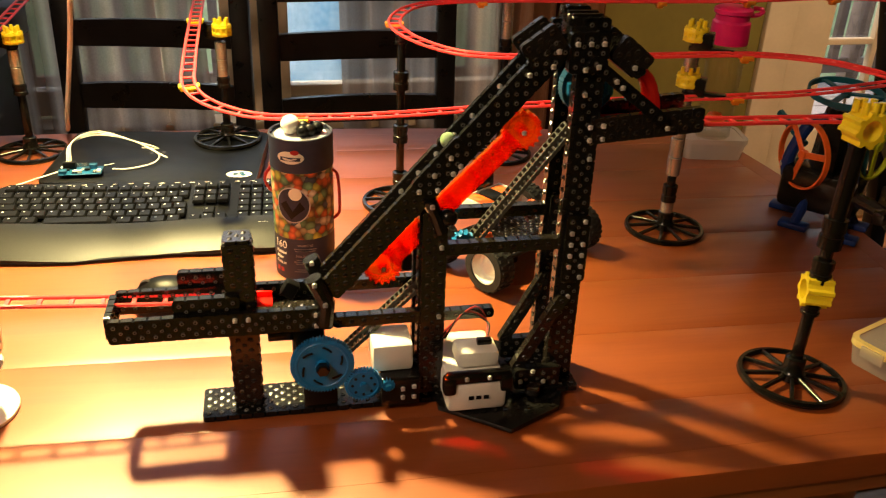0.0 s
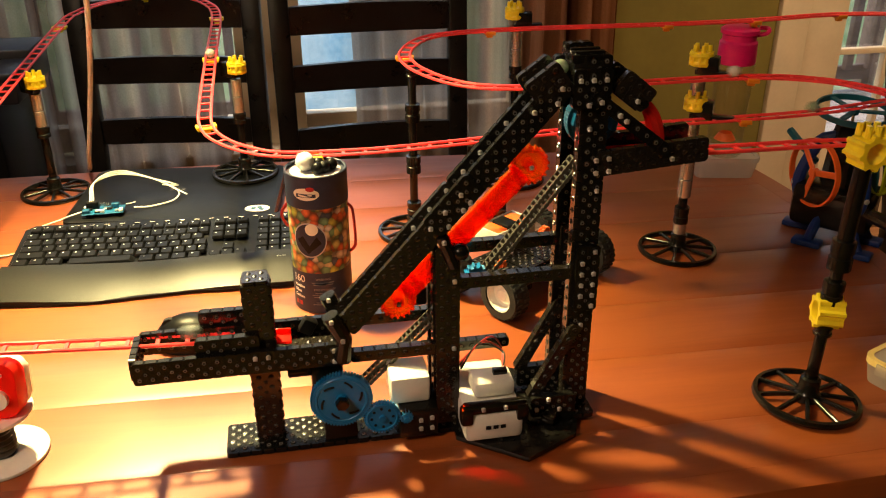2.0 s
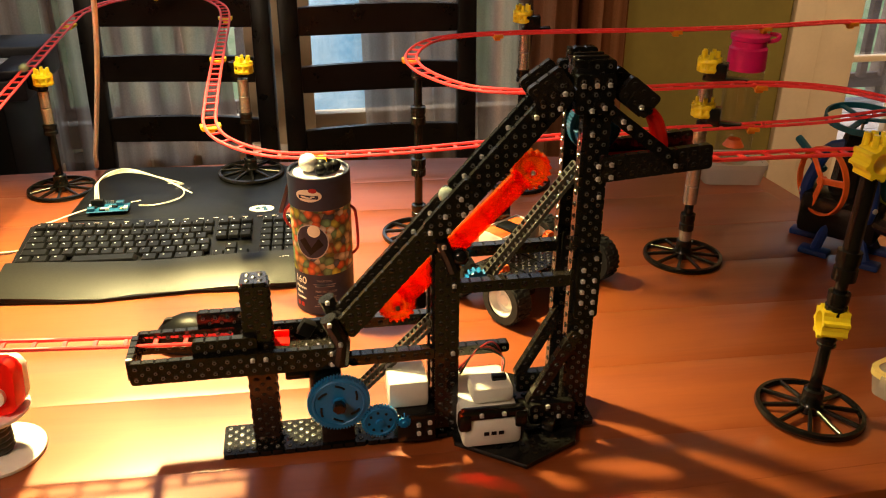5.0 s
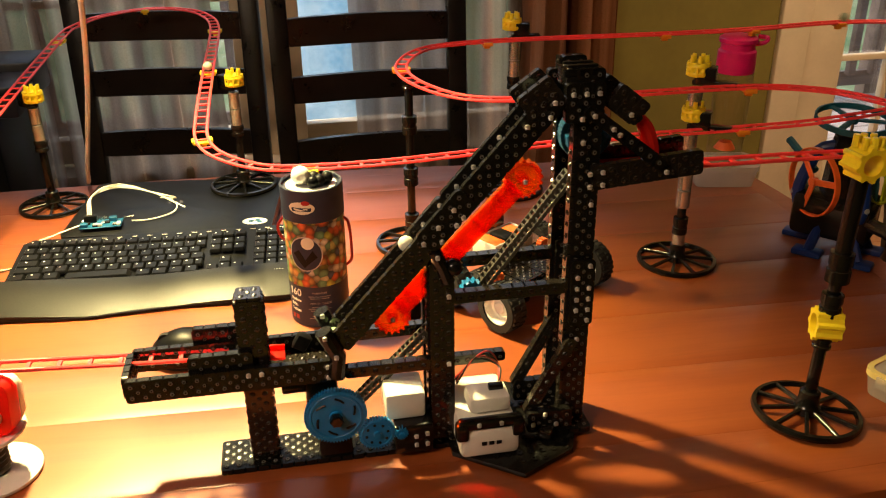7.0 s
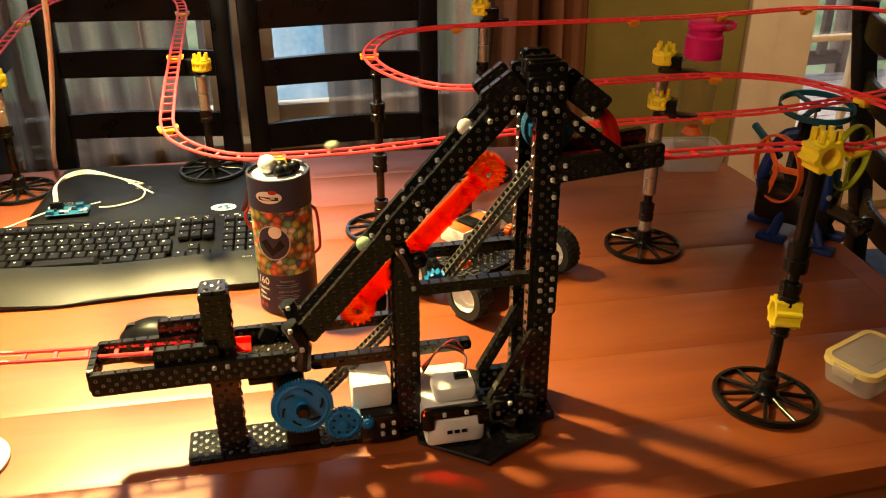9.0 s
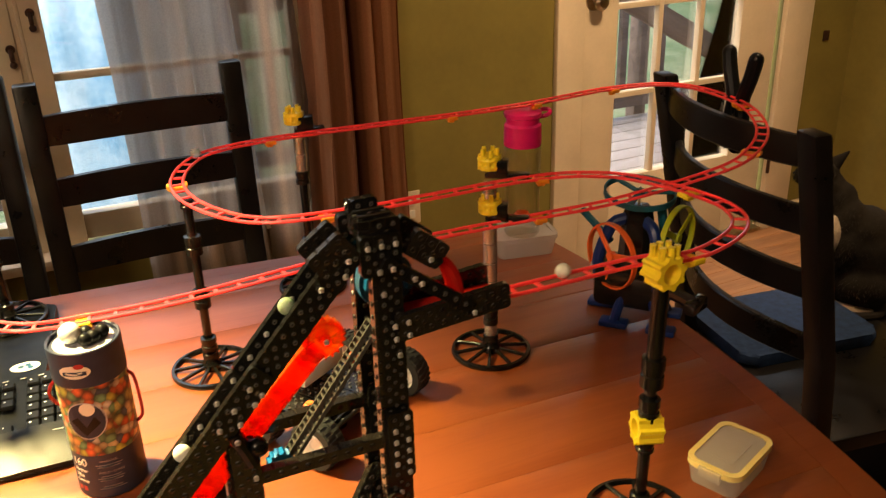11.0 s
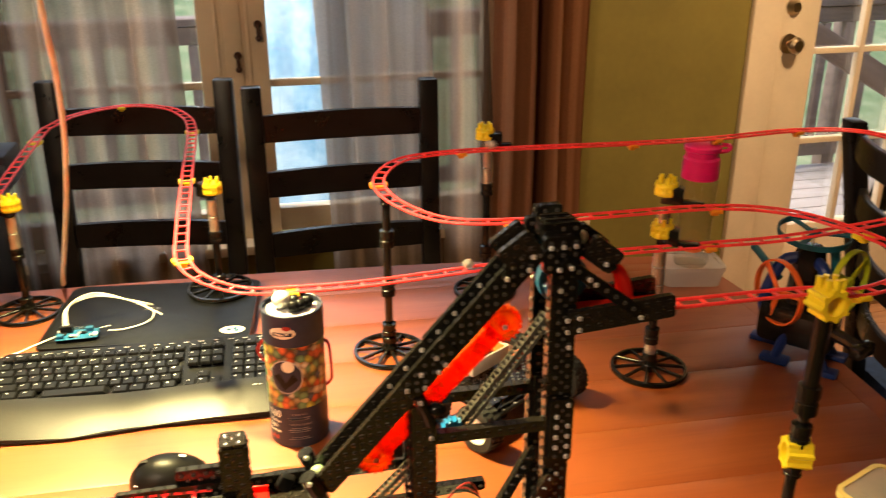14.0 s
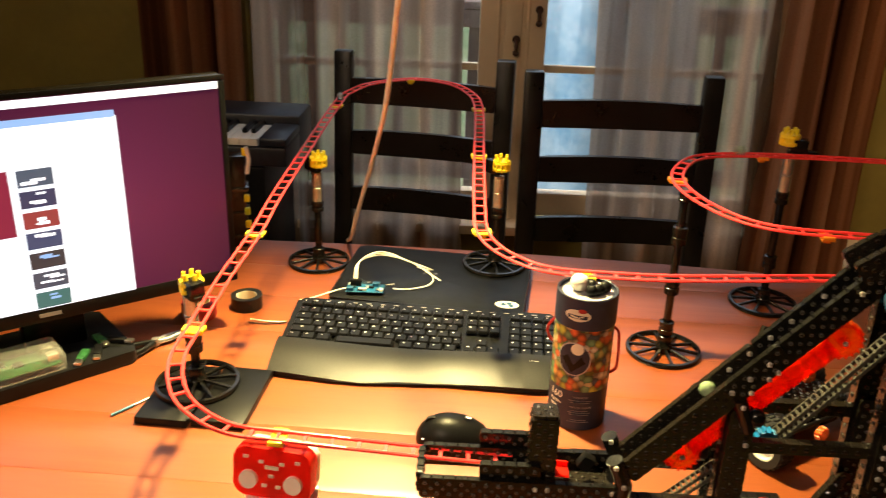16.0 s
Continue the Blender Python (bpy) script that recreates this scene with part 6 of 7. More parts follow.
def monitor():
    m = thing("monitor", "large black flat monitor showing a purple desktop", "monitor", pose(-0.754, 1.046, TOP, 0, 0, 50.0))
    W, zb, zt = 0.56, 0.086, 0.424
    cx, cz = -W / 2 + 0.006, (zb + zt) / 2
    part("housing", box(bmesh.new(), (W, 0.030, zt - zb), (cx, 0.020, cz), bevel=0.006), M_BLACK, m)
    part("bezel", box(bmesh.new(), (W, 0.003, 0.022), (cx, 0.0035, zb + 0.011), bevel=0.001), M_KEY, m)
    part("bezel", box(bmesh.new(), (W, 0.003, 0.008), (cx, 0.0035, zt - 0.004), bevel=0.001), M_KEY, m)
    for x in (0.001, -W + 0.011):
        part("bezel", box(bmesh.new(), (0.009, 0.003, zt - zb - 0.032), (x, 0.0035, cz + 0.007), bevel=0.001), M_KEY, m)
    sc = part("screen", box(bmesh.new(), (W - 0.02, 0.002, zt - zb - 0.030), (cx, 0.0042, cz + 0.007)), desktop_glow("lcd_desktop"), m, "glowing purple desktop")
    part("top_bar", box(bmesh.new(), (W - 0.022, 0.0008, 0.011), (cx, 0.0026, zt - 0.0145)), M_LCD_WHITE, sc)
    part("open_window", box(bmesh.new(), (0.372, 0.0008, 0.274), (-0.157 - 0.186, 0.0026, 0.244)), M_LCD_WHITE, sc, "white browser window")
    part("title_bar", box(bmesh.new(), (0.372, 0.0006, 0.010), (-0.159 - 0.186, 0.0019, 0.384)), M_LCD_BLUE, sc)
    rnd = random.Random(2)
    cols = ((0.10, 0.14, 0.20), (0.05, 0.06, 0.14), (0.45, 0.06, 0.06), (0.06, 0.09, 0.20), (0.05, 0.05, 0.06), (0.08, 0.10, 0.14), (0.06, 0.22, 0.20))
    for k in range(7):
        mt = mat("thumb_%d" % k, (0.02, 0.02, 0.02), 0.4, emit=cols[k], power=0.4)
        t = part("thumbnail", box(bmesh.new(), (0.047, 0.0006, 0.0245), (-0.274, 0.0019, 0.306 - 0.0308 * k)), mt, sc)
        b = bmesh.new()
        x0, z0 = -0.274, 0.306 - 0.0308 * k
        for q in range(2 + k % 3):
            w = rnd.uniform(0.006, 0.022)
            prism(b, rounded(w, rnd.uniform(0.002, 0.005), 0.0009, 2, rnd.uniform(-0.010, 0.010), rnd.uniform(-0.008, 0.008)), 0.0, 0.0004)
        part("thumbnail_shape", b, M_LCD_WHITE if k not in (4, 6) else M_LCD_BLUE, sc, m=pose(x0, 0.0014, z0, 90, 0, 0))
    part("side_picture", box(bmesh.new(), (0.12, 0.0006, 0.095), (-0.368, 0.0019, 0.272)), mat("thumb_red", (0.02, 0.01, 0.01), 0.4, emit=(0.16, 0.01, 0.03), power=0.9), sc)
    part("maker_mark", box(bmesh.new(), (0.030, 0.0006, 0.006), (-0.282, 0.0017, zb + 0.011)), M_GREYPRINT, m)
    part("neck", box(bmesh.new(), (0.09, 0.045, 0.115), (cx, 0.060, 0.078), bevel=0.006), M_KEY, m)
    part("foot", prism(bmesh.new(), rounded(0.285, 0.172, 0.012, cx=-0.3175, cy=0.074), 0.001, 0.022, 0.004), M_MATTE, m, m=pose(0, 0, 0, 0, 0, 6.2))


def small_computer():
    c = thing("single_board_computer", "small computer board in a clear case", "computer", pose(-0.957, 0.788, TOP + 0.0225, 0, 0, 56))
    part("case", box(bmesh.new(), (0.098, 0.068, 0.028), (0, 0, 0.0142), bevel=0.004), M_CASE, c, "clear plastic case")
    part("board", box(bmesh.new(), (0.085, 0.056, 0.0016), (0, 0, 0.010)), M_GREENPCB, c)
    for x, y, w in ((0.034, -0.014, 0.016), (0.034, 0.010, 0.016), (-0.01, 0.0, 0.014), (-0.03, 0.012, 0.010)):
        part("socket", box(bmesh.new(), (w, 0.013, 0.013 if x > 0 else 0.003), (x, y, 0.0175 if x > 0 else 0.0125), bevel=0.0006, seg=1), M_SILVER if x > 0 else M_MATTE, c)
    part("light", box(bmesh.new(), (0.003, 0.003, 0.002), (0.040, 0.022, 0.0115)), mat("red_led", (0.3, 0, 0), 0.4, emit=(1, 0.02, 0.02), power=3), c)
    for k, (dx, dy, a) in enumerate(((0.050, -0.014, -70), (0.074, -0.012, -60), (0.088, 0.022, -30), (0.108, 0.004, 10))):
        p = Vector((-0.943, 0.812, 0)) + Matrix.Rotation(radians(56), 3, 'Z') @ Vector((dx, dy, 0))
        b = bmesh.new()
        box(b, (0.030, 0.012, 0.007), (0, 0, 0.0035), bevel=0.0012)
        o = thing("usb_stick", "small dark memory stick with metal plug", "memory stick", pose(p.x, p.y, TOP + 0.0225, 0, 0, a), "memory sticks")
        part("body", b, M_MATTE if k % 2 else M_GREENPCB, o)
        part("plug", box(bmesh.new(), (0.012, 0.010, 0.0045), (0.021, 0, 0.0035), bevel=0.0005, seg=1), M_CHROME, o)


def pliers_and_tools():
    p = thing("pliers", "open steel pliers with dark handles on table", "pliers", pose(-0.845, 0.945, TOP, 0, 0, 62))
    for s in (-1, 1):
        b = bmesh.new()
        tube(b, spline([(0.0, 0, 0.008), (-0.03, s * 0.012, 0.008), (-0.075, s * 0.018, 0.008)], 0.006), 0.0048, 8)
        part("handle", b, M_MATTE, p)
        b = bmesh.new()
        tube(b, [(0.0, -s * 0.002, 0.008), (0.02, -s * 0.006, 0.008), (0.045, -s * 0.002, 0.008)], 0.0042, 8)
        part("jaw", b, M_STEEL, p)
    part("pivot", cyl(bmesh.new(), 0.006, 0.012, (0, 0, 0.008), seg=14), M_STEEL, p)
    s = thing("screwdriver", "thin steel screwdriver lying on table", "screwdriver", pose(-0.772, 0.795, TOP, 0, 0, 66))
    part("shaft", cyl(bmesh.new(), 0.0012, 0.05, (0.012, 0, 0.0025), 'X', seg=8), M_STEEL, s)
    part("handle", cyl(bmesh.new(), 0.0021, 0.035, (-0.03, 0, 0.0025), 'X', seg=10), M_PCB, s)
    t = thing("tape_roll", "roll of dark grey tape lying on table", "tape roll", pose(-0.775, 1.118, TOP))
    part("tape", lathe(bmesh.new(), [(0.018, 0.001), (0.027, 0.001), (0.027, 0.024), (0.018, 0.024), (0.018, 0.001)], 36), M_REST, t)
    part("core", lathe(bmesh.new(), [(0.0165, 0.001), (0.0178, 0.001), (0.0178, 0.023), (0.0165, 0.023), (0.0165, 0.001)], 36), M_CREAM, t)
    r = thing("tape_roll", "roll of red and white tape behind stand", "tape roll", pose(-0.835, 1.060, TOP))
    part("tape", lathe(bmesh.new(), [(0.020, 0.001), (0.029, 0.001), (0.029, 0.030), (0.020, 0.030), (0.020, 0.001)], 36), M_WIRE_R, r)
    part("core", lathe(bmesh.new(), [(0.0185, 0.001), (0.0198, 0.001), (0.0198, 0.029), (0.0185, 0.029), (0.0185, 0.001)], 36), M_CREAM, r)


def jumper_wire():
    w = thing("jumper_wire", "short brown and white jumper wire on table", "wire", pose(-0.730, 1.070, TOP))
    for k, mt in enumerate((M_CORD, M_BRONZE)):
        b = bmesh.new()
        tube(b, spline([(-0.015, 0.004 - 0.012 * k, 0.003), (0.01, 0.006 - 0.010 * k, 0.002), (0.035, 0.012 - 0.006 * k, 0.002), (0.05, 0.014, 0.004)], 0.004), 0.0012, 6)
        part("strand", b, mt, w)


def hanging_cord():
    c = thing("hanging_cord", "cream electric cord hanging down to the table", "cord")
    b = bmesh.new()
    tube(b, spline([(-0.722, 1.462, 0.753), (-0.700, 1.420, 0.775), (-0.677, 1.377, 0.812), (-0.640, 1.330, 0.898), (-0.592, 1.262, 1.000), (-0.545, 1.185, 1.100), (-0.520, 1.140, 1.170), (-0.490, 1.075, 1.250), (-0.455, 0.99, 1.33), (-0.425, 0.92, 1.48), (-0.41, 0.88, 1.8), (-0.40, 0.86, 2.49)], 0.012), 0.0042, 8)
    part("cord", b, M_CORD, c)
    b = bmesh.new()
    cyl(b, 0.035, 0.02, (-0.40, 0.86, 2.488), seg=20)
    part("ceiling_rose", b, M_WHITEPL, c)


def desk_robot():
    r = thing("toy_robot", "black kit robot tower with yellow and white pieces", "toy robot", pose(-0.925, 1.370, TOP, 0, 0, 30))
    r.scale = (0.78, 0.78, 0.84)
    part("body", box(bmesh.new(), (0.05, 0.05, 0.23), (0, 0, 0.116), bevel=0.004), M_BLACK, r)
    for z in (0.03, 0.09, 0.15):
        part("cross_piece", box(bmesh.new(), (0.066, 0.058, 0.012), (0, 0, z), bevel=0.003), M_BLACK_CLEAR, r)
    part("white_bracket", tube(bmesh.new(), [(0.03, -0.03, 0.255), (0.036, -0.03, 0.225), (0.030, -0.03, 0.190)], 0.0055, 8), M_WHITEPL, r, "white curved bracket")
    for z in (0.242, 0.128, 0.095, 0.062):
        part("yellow_peg", box(bmesh.new(), (0.014, 0.014, 0.018), (0.026, -0.026, z), bevel=0.003), M_YELLOW if z != 0.095 else M_LIME, r, "yellow peg")
    part("red_box", box(bmesh.new(), (0.03, 0.04, 0.03), (-0.035, -0.02, 0.215), bevel=0.003), M_WIRE_R, r)


def game_remote():
    g = thing("toy_remote", "red clear toy remote propped on white spool", "toy remote", pose(-0.462, 0.612, TOP))
    part("spool_base", lathe(bmesh.new(), [(0, 0.001), (0.047, 0.001), (0.0475, 0.003), (0.047, 0.0045), (0, 0.0045)], 48), M_WHITEPL, g, "white round spool flange")
    b = bmesh.new()
    lathe(b, [(0.015, 0.005)] + [(0.0150 + 0.0022 * (k % 2), 0.006 + 0.0033 * k) for k in range(15)] + [(0.015, 0.0535)], 24)
    part("wire_coil", b, M_CHAIN, g, "grey wound wire")
    part("spool_top", lathe(bmesh.new(), [(0, 0.054), (0.040, 0.054), (0.041, 0.056), (0.040, 0.058), (0, 0.058)], 40), M_WHITEPL, g, "white round spool flange")
    h = part("shell", prism(bmesh.new(), rounded(0.090, 0.058, 0.012), -0.011, 0.011, 0.003), M_REDCLEAR, g, "clear red plastic shell", m=pose(-0.006, -0.002, 0.088, 80, 0, 4))
    part("back_shell", prism(bmesh.new(), rounded(0.088, 0.056, 0.012), -0.024, -0.0115, 0.004), M_WHITEPL, h, "white back shell")
    for s in (-1, 1):
        part("thumb_pad", cyl(bmesh.new(), 0.0105, 0.006, (s * 0.026, -0.008, 0.013), seg=20), M_WHITEPL, h, "pale round thumb pad")
    for x, y in ((-0.012, 0.014), (0.012, 0.014), (0.0, -0.002), (-0.008, -0.014), (0.008, -0.014), (-0.03, 0.018), (0.03, 0.018)):
        part("button", box(bmesh.new(), (0.006, 0.004, 0.002), (x, y, 0.0118), bevel=0.0006, seg=1), M_CREAM, h)
    part("logo_bar", box(bmesh.new(), (0.016, 0.0045, 0.0006), (0, 0.008, 0.0114)), M_CREAM, h)


def lunch_box(name, m, w, d, h, rim, label):
    o = thing(name, label, "food container", m)
    b = bmesh.new()
    lo, hi = rounded(w * 0.86, d * 0.86, 0.012), rounded(w * 0.96, d * 0.96, 0.014)
    a = [b.verts.new((x, y, 0.001)) for x, y in lo]
    c = [b.verts.new((x, y, h * 0.78)) for x, y in hi]
    b.faces.new(a[::-1])
    for i in range(len(a)):
        j = (i + 1) % len(a)
        b.faces.new((a[i], a[j], c[j], c[i]))
    part("tub", b, M_FROST, o, "clear plastic tub")
    ro, ri = rounded(w, d, 0.016), rounded(w * 0.86, d * 0.81, 0.011)
    b = bmesh.new()
    for z0, z1 in ((h * 0.78, h),):
        oo, oi = [b.verts.new((x, y, z1)) for x, y in ro], [b.verts.new((x, y, z1)) for x, y in ri]
        ol = [b.verts.new((x, y, z0)) for x, y in ro]
        for i in range(len(ro)):
            j = (i + 1) % len(ro)
            b.faces.new((oo[i], oo[j], oi[j], oi[i]))
            b.faces.new((ol[i], ol[j], oo[j], oo[i]))
    part("lid_rim", b, rim, o, "coloured lid rim")
    part("lid_window", prism(bmesh.new(), rounded(w * 0.86, d * 0.81, 0.011), h * 0.93, h * 0.965), M_FROST, o, "frosted lid")
    part("lid_panel", prism(bmesh.new(), rounded(w * 0.50, d * 0.45, 0.004), h * 0.965, h * 0.985), M_FROST, o)
    for s in (-1, 1):
        part("lid_clip", box(bmesh.new(), (0.004, d * 0.4, h * 0.4), (s * (w / 2 + 0.001), 0, h * 0.75), bevel=0.001), M_FROST, o)
    return o


M_YELLOWRIM = mat("yellow_rim", (0.90, 0.70, 0.24), 0.4, var=0.1, scale=50)


def water_bottle():
    o = thing("water_bottle", "clear water bottle with bright pink cap", "bottle", pose(0.507, 1.478, TOP + 0.0425))
    part("body", lathe(bmesh.new(), [(0.0, 0.002), (0.030, 0.002), (0.033, 0.006), (0.0325, 0.08), (0.0345, 0.15), (0.0345, 0.172), (0.031, 0.180)], 36), M_CLEAR, o, "clear plastic bottle body")
    part("cap", lathe(bmesh.new(), [(0.0335, 0.176), (0.0345, 0.180), (0.0335, 0.214), (0.0300, 0.218), (0.0300, 0.228), (0.034, 0.230), (0.034, 0.237), (0.028, 0.241), (0.0, 0.241)], 36), M_PINK, o, "bright pink screw cap")
    b = bmesh.new()
    tube(b, spline([(0.030, -0.004, 0.226), (0.046, -0.006, 0.230), (0.050, 0.0, 0.237), (0.032, 0.004, 0.238)], 0.004), 0.004, 8)
    part("carry_loop", b, M_PINK, o, "pink carry loop")
    part("band", lathe(bmesh.new(), [(0.012, 0.028), (0.020, 0.031), (0.012, 0.044)], 20), M_ORANGE2, o, "orange slice inside")


def ring_wheel(parent, r, w, material, m, spokes=3, name="ring_wheel", th=0.003):
    b = bmesh.new()
    lathe(b, [(r, -w / 2), (r, w / 2), (r - th, w / 2), (r - th, -w / 2), (r, -w / 2)], 48)
    for k in range(spokes):
        a = k * math.tau / spokes + 0.4
        box(b, (r, 0.010, 0.003), (math.cos(a) * r / 2, math.sin(a) * r / 2, 0), Matrix.Rotation(a, 3, 'Z'), bevel=0.0008, seg=1)
    cyl(b, 0.007, 0.010, seg=14)
    return part(name, b, material, parent, m=m)


def disc_launcher():
    d = thing("disc_launcher", "blue and black toy disc launcher with rings", "toy", pose(0.612, 1.195, TOP, 0, 0, -35))
    for x, y in ((-0.055, 0.02), (0.055, 0.02), (-0.02, -0.045), (0.055, -0.045)):
        part("foot", box(bmesh.new(), (0.045, 0.026, 0.010), (x, y, 0.0055), bevel=0.003), M_ROYAL, d, "royal blue foot")
        part("leg", tube(bmesh.new(), [(x, y, 0.008), (x * 0.55, y * 0.6, 0.055)], 0.008, 8), M_ROYAL, d, "royal blue leg")
    part("body", box(bmesh.new(), (0.120, 0.075, 0.072), (0, 0, 0.062), bevel=0.012), M_BLACK, d)
    part("side_cover", box(bmesh.new(), (0.085, 0.084, 0.040), (0.005, 0, 0.075), bevel=0.010), M_BLACK_CLEAR, d)
    part("grip", tube(bmesh.new(), [(0.03, -0.02, 0.07), (0.080, -0.032, 0.062), (0.100, -0.038, 0.057)], 0.011, 10), M_BLACK_CLEAR, d)
    part("muzzle", box(bmesh.new(), (0.020, 0.046, 0.022), (0.104, -0.039, 0.056), Matrix.Rotation(radians(-20), 3, 'Z'), bevel=0.005), M_BLACK_CLEAR, d)
    b = bmesh.new()
    lathe(b, [(0.036, 0.070), (0.029, 0.105), (0.025, 0.172), (0.021, 0.192), (0.0, 0.194)], 6)
    part("tower", b, M_BLACK, d, "black tapered tower")
    part("axle", cyl(bmesh.new(), 0.0022, 0.040, (0.0, 0.002, 0.204), seg=8), M_CHROME, d, "thin metal axle")
    for a in (200, 320, 80):
        q = pose(0, 0, 0, 0, 0, a)
        b = bmesh.new()
        tube(b, spline([(0.018, 0, 0.172), (0.038, 0, 0.164), (0.052, 0, 0.132), (0.060, 0, 0.096), (0.054, 0, 0.066)], 0.008), 0.0095, 10)
        part("blue_shell", b, M_ROYAL, d, "royal blue curved arm", m=q)
        part("screw", cyl(bmesh.new(), 0.0042, 0.003, (0.069, 0, 0.092), 'X', seg=10), M_PIN, d, m=q)
    part("teal_strut", tube(bmesh.new(), [(0.034, 0.006, 0.190), (0.048, -0.002, 0.12), (0.052, -0.006, 0.03)], 0.0075, 8), M_TEAL, d, "teal side strut")
    part("teal_strut", tube(bmesh.new(), [(-0.050, 0.040, 0.110), (-0.110, 0.085, 0.140)], 0.0065, 8), M_TEAL, d, "teal side strut")
    ring_wheel(d, 0.056, 0.009, M_TEAL, pose(0.0, 0.002, 0.214, 6, 4, 0), 3, "teal_ring")
    ring_wheel(d, 0.054, 0.009, M_ORANGE2, pose(-0.030, -0.042, 0.120, 90, 10, -36), 3, "orange_ring")
    ring_wheel(d, 0.053, 0.009, M_LIME, pose(0.060, 0.016, 0.140, 90, -8, 72), 3, "lime_ring")


def toy_car():
    c = thing("toy_car", "black kit car with white box and big wheels", "toy car", pose(0.110, 1.026, TOP, 0, 0, 46))
    for x in (-0.095, 0.095):
        for y in (-0.050, 0.050):
            w = part("wheel", lathe(bmesh.new(), [(0.0232, -0.015), (0.0335, -0.0145), (0.035, -0.010), (0.035, 0.010), (0.0335, 0.0145), (0.0232, 0.015)], 40), M_RUBBER, c, "black rubber tyre", m=pose(x, y, 0.0355, 0, 90, 0) @ Matrix.Scale(0.95, 4))
            part("rim", lathe(bmesh.new(), [(0.0235, -0.012), (0.0235, 0.0125), (0.0215, 0.0125), (0.019, -0.002), (0.010, 0.003), (0.008, 0.006), (0.0, 0.006)], 24), M_WHITEPL, w, "white wheel rim")
            part("rim", lathe(bmesh.new(), [(0.0235, -0.0125), (0.0215, -0.0125), (0.019, 0.002), (0.010, -0.003), (0.008, -0.006), (0.0, -0.006)], 24), M_WHITEPL, w, "white wheel rim")
            b = bmesh.new()
            for k in range(26):
                a = k * math.tau / 26
                for q in (-1, 1):
                    box(b, (0.0035, 0.004, 0.010), (0.035 * math.cos(a + q * 0.06), 0.035 * math.sin(a + q * 0.06), q * 0.007), Matrix.Rotation(a, 3, 'Z'))
            part("tread", b, M_RUBBER, w)
    for y in (-0.042, 0.036):
        lift_plate(c, "side_beam", -0.080, y, 0.030, 12, 1, 0.008, 'XZ')
    for x in (-0.078, -0.038, 0.002, 0.042):
        lift_plate(c, "deck_plate", x, -0.040, 0.046, 3, 6, 0.005, 'XY')
    for y in (-0.050, 0.050):
        part("axle", cyl(bmesh.new(), 0.003, 0.19, (0, y, 0.0355), 'X', seg=10), M_MATTE, c)
    for x in (-0.045, 0.045):
        part("motor", box(bmesh.new(), (0.034, 0.026, 0.024), (x, -0.030, 0.028), bevel=0.003), M_BLACK, c, "black geared motor")
    b = bmesh.new()
    box(b, (0.080, 0.046, 0.004), (0.0, 0.038, 0.064), bevel=0.001)
    for q in (-1, 1):
        box(b, (0.080, 0.0025, 0.022), (0.0, 0.038 + q * 0.0218, 0.074), bevel=0.001)
        box(b, (0.0025, 0.046, 0.022), (q * 0.0388, 0.038, 0.074), bevel=0.001)
    part("control_box", b, M_WHITEPL, c, "open white plastic box")
    for q in (-1, 1):
        part("orange_cover", box(bmesh.new(), (0.022, 0.038, 0.014), (q * 0.025, 0.038, 0.078), bevel=0.003), M_ORANGE2, c, "orange block inside the box")
    part("clip", box(bmesh.new(), (0.026, 0.034, 0.016), (0.0, 0.038, 0.079), bevel=0.004), M_MATTE, c)
    part("fin", prism(bmesh.new(), [(-0.022, 0), (0.022, 0.004), (0.030, 0.036), (0.014, 0.044)], -0.003, 0.003, 0.001), M_BLACK_CLEAR, c, m=pose(0.004, 0.038 + 0.024, 0.080, 75, 0, 0))
    for x, y, z in ((0.000, -0.062, 0.026), (0.062, 0.015, 0.056), (-0.062, -0.010, 0.052)):
        part("orange_gear", gear_mesh(0.0105, 12, 0.008, 0.003, 0, 0.002), M_ORANGE2, c, "small orange gear", m=pose(x, y, z, 90, 0, 0))
    pins(c, [(-0.070 + 0.0254 * k, -0.0470, 0.0365) for k in range(6)])


def spring_clamp():
    s = thing("spring_clamp", "black two-pronged clamp gripping the chair slat", "clamp", pose(0.882, 1.400, 0.985, 0, 0, -85))
    for q in (-1, 1):
        b = bmesh.new()
        pts = spline([(q * 0.006, 0.0, -0.035), (q * 0.020, 0, 0.0), (q * 0.016, 0, 0.030), (q * 0.014, 0, 0.060), (q * 0.030, 0, 0.100), (q * 0.040, 0, 0.135)], 0.008)
        tube(b, pts, 0.0130, 10)
        ball(b, 0.0132, pts[-1], seg=12)
        part("prong", b, M_MATTE, s)
    part("pivot", cyl(bmesh.new(), 0.008, 0.02, (0, 0, 0.022), 'Y', seg=14), M_MATTE, s)


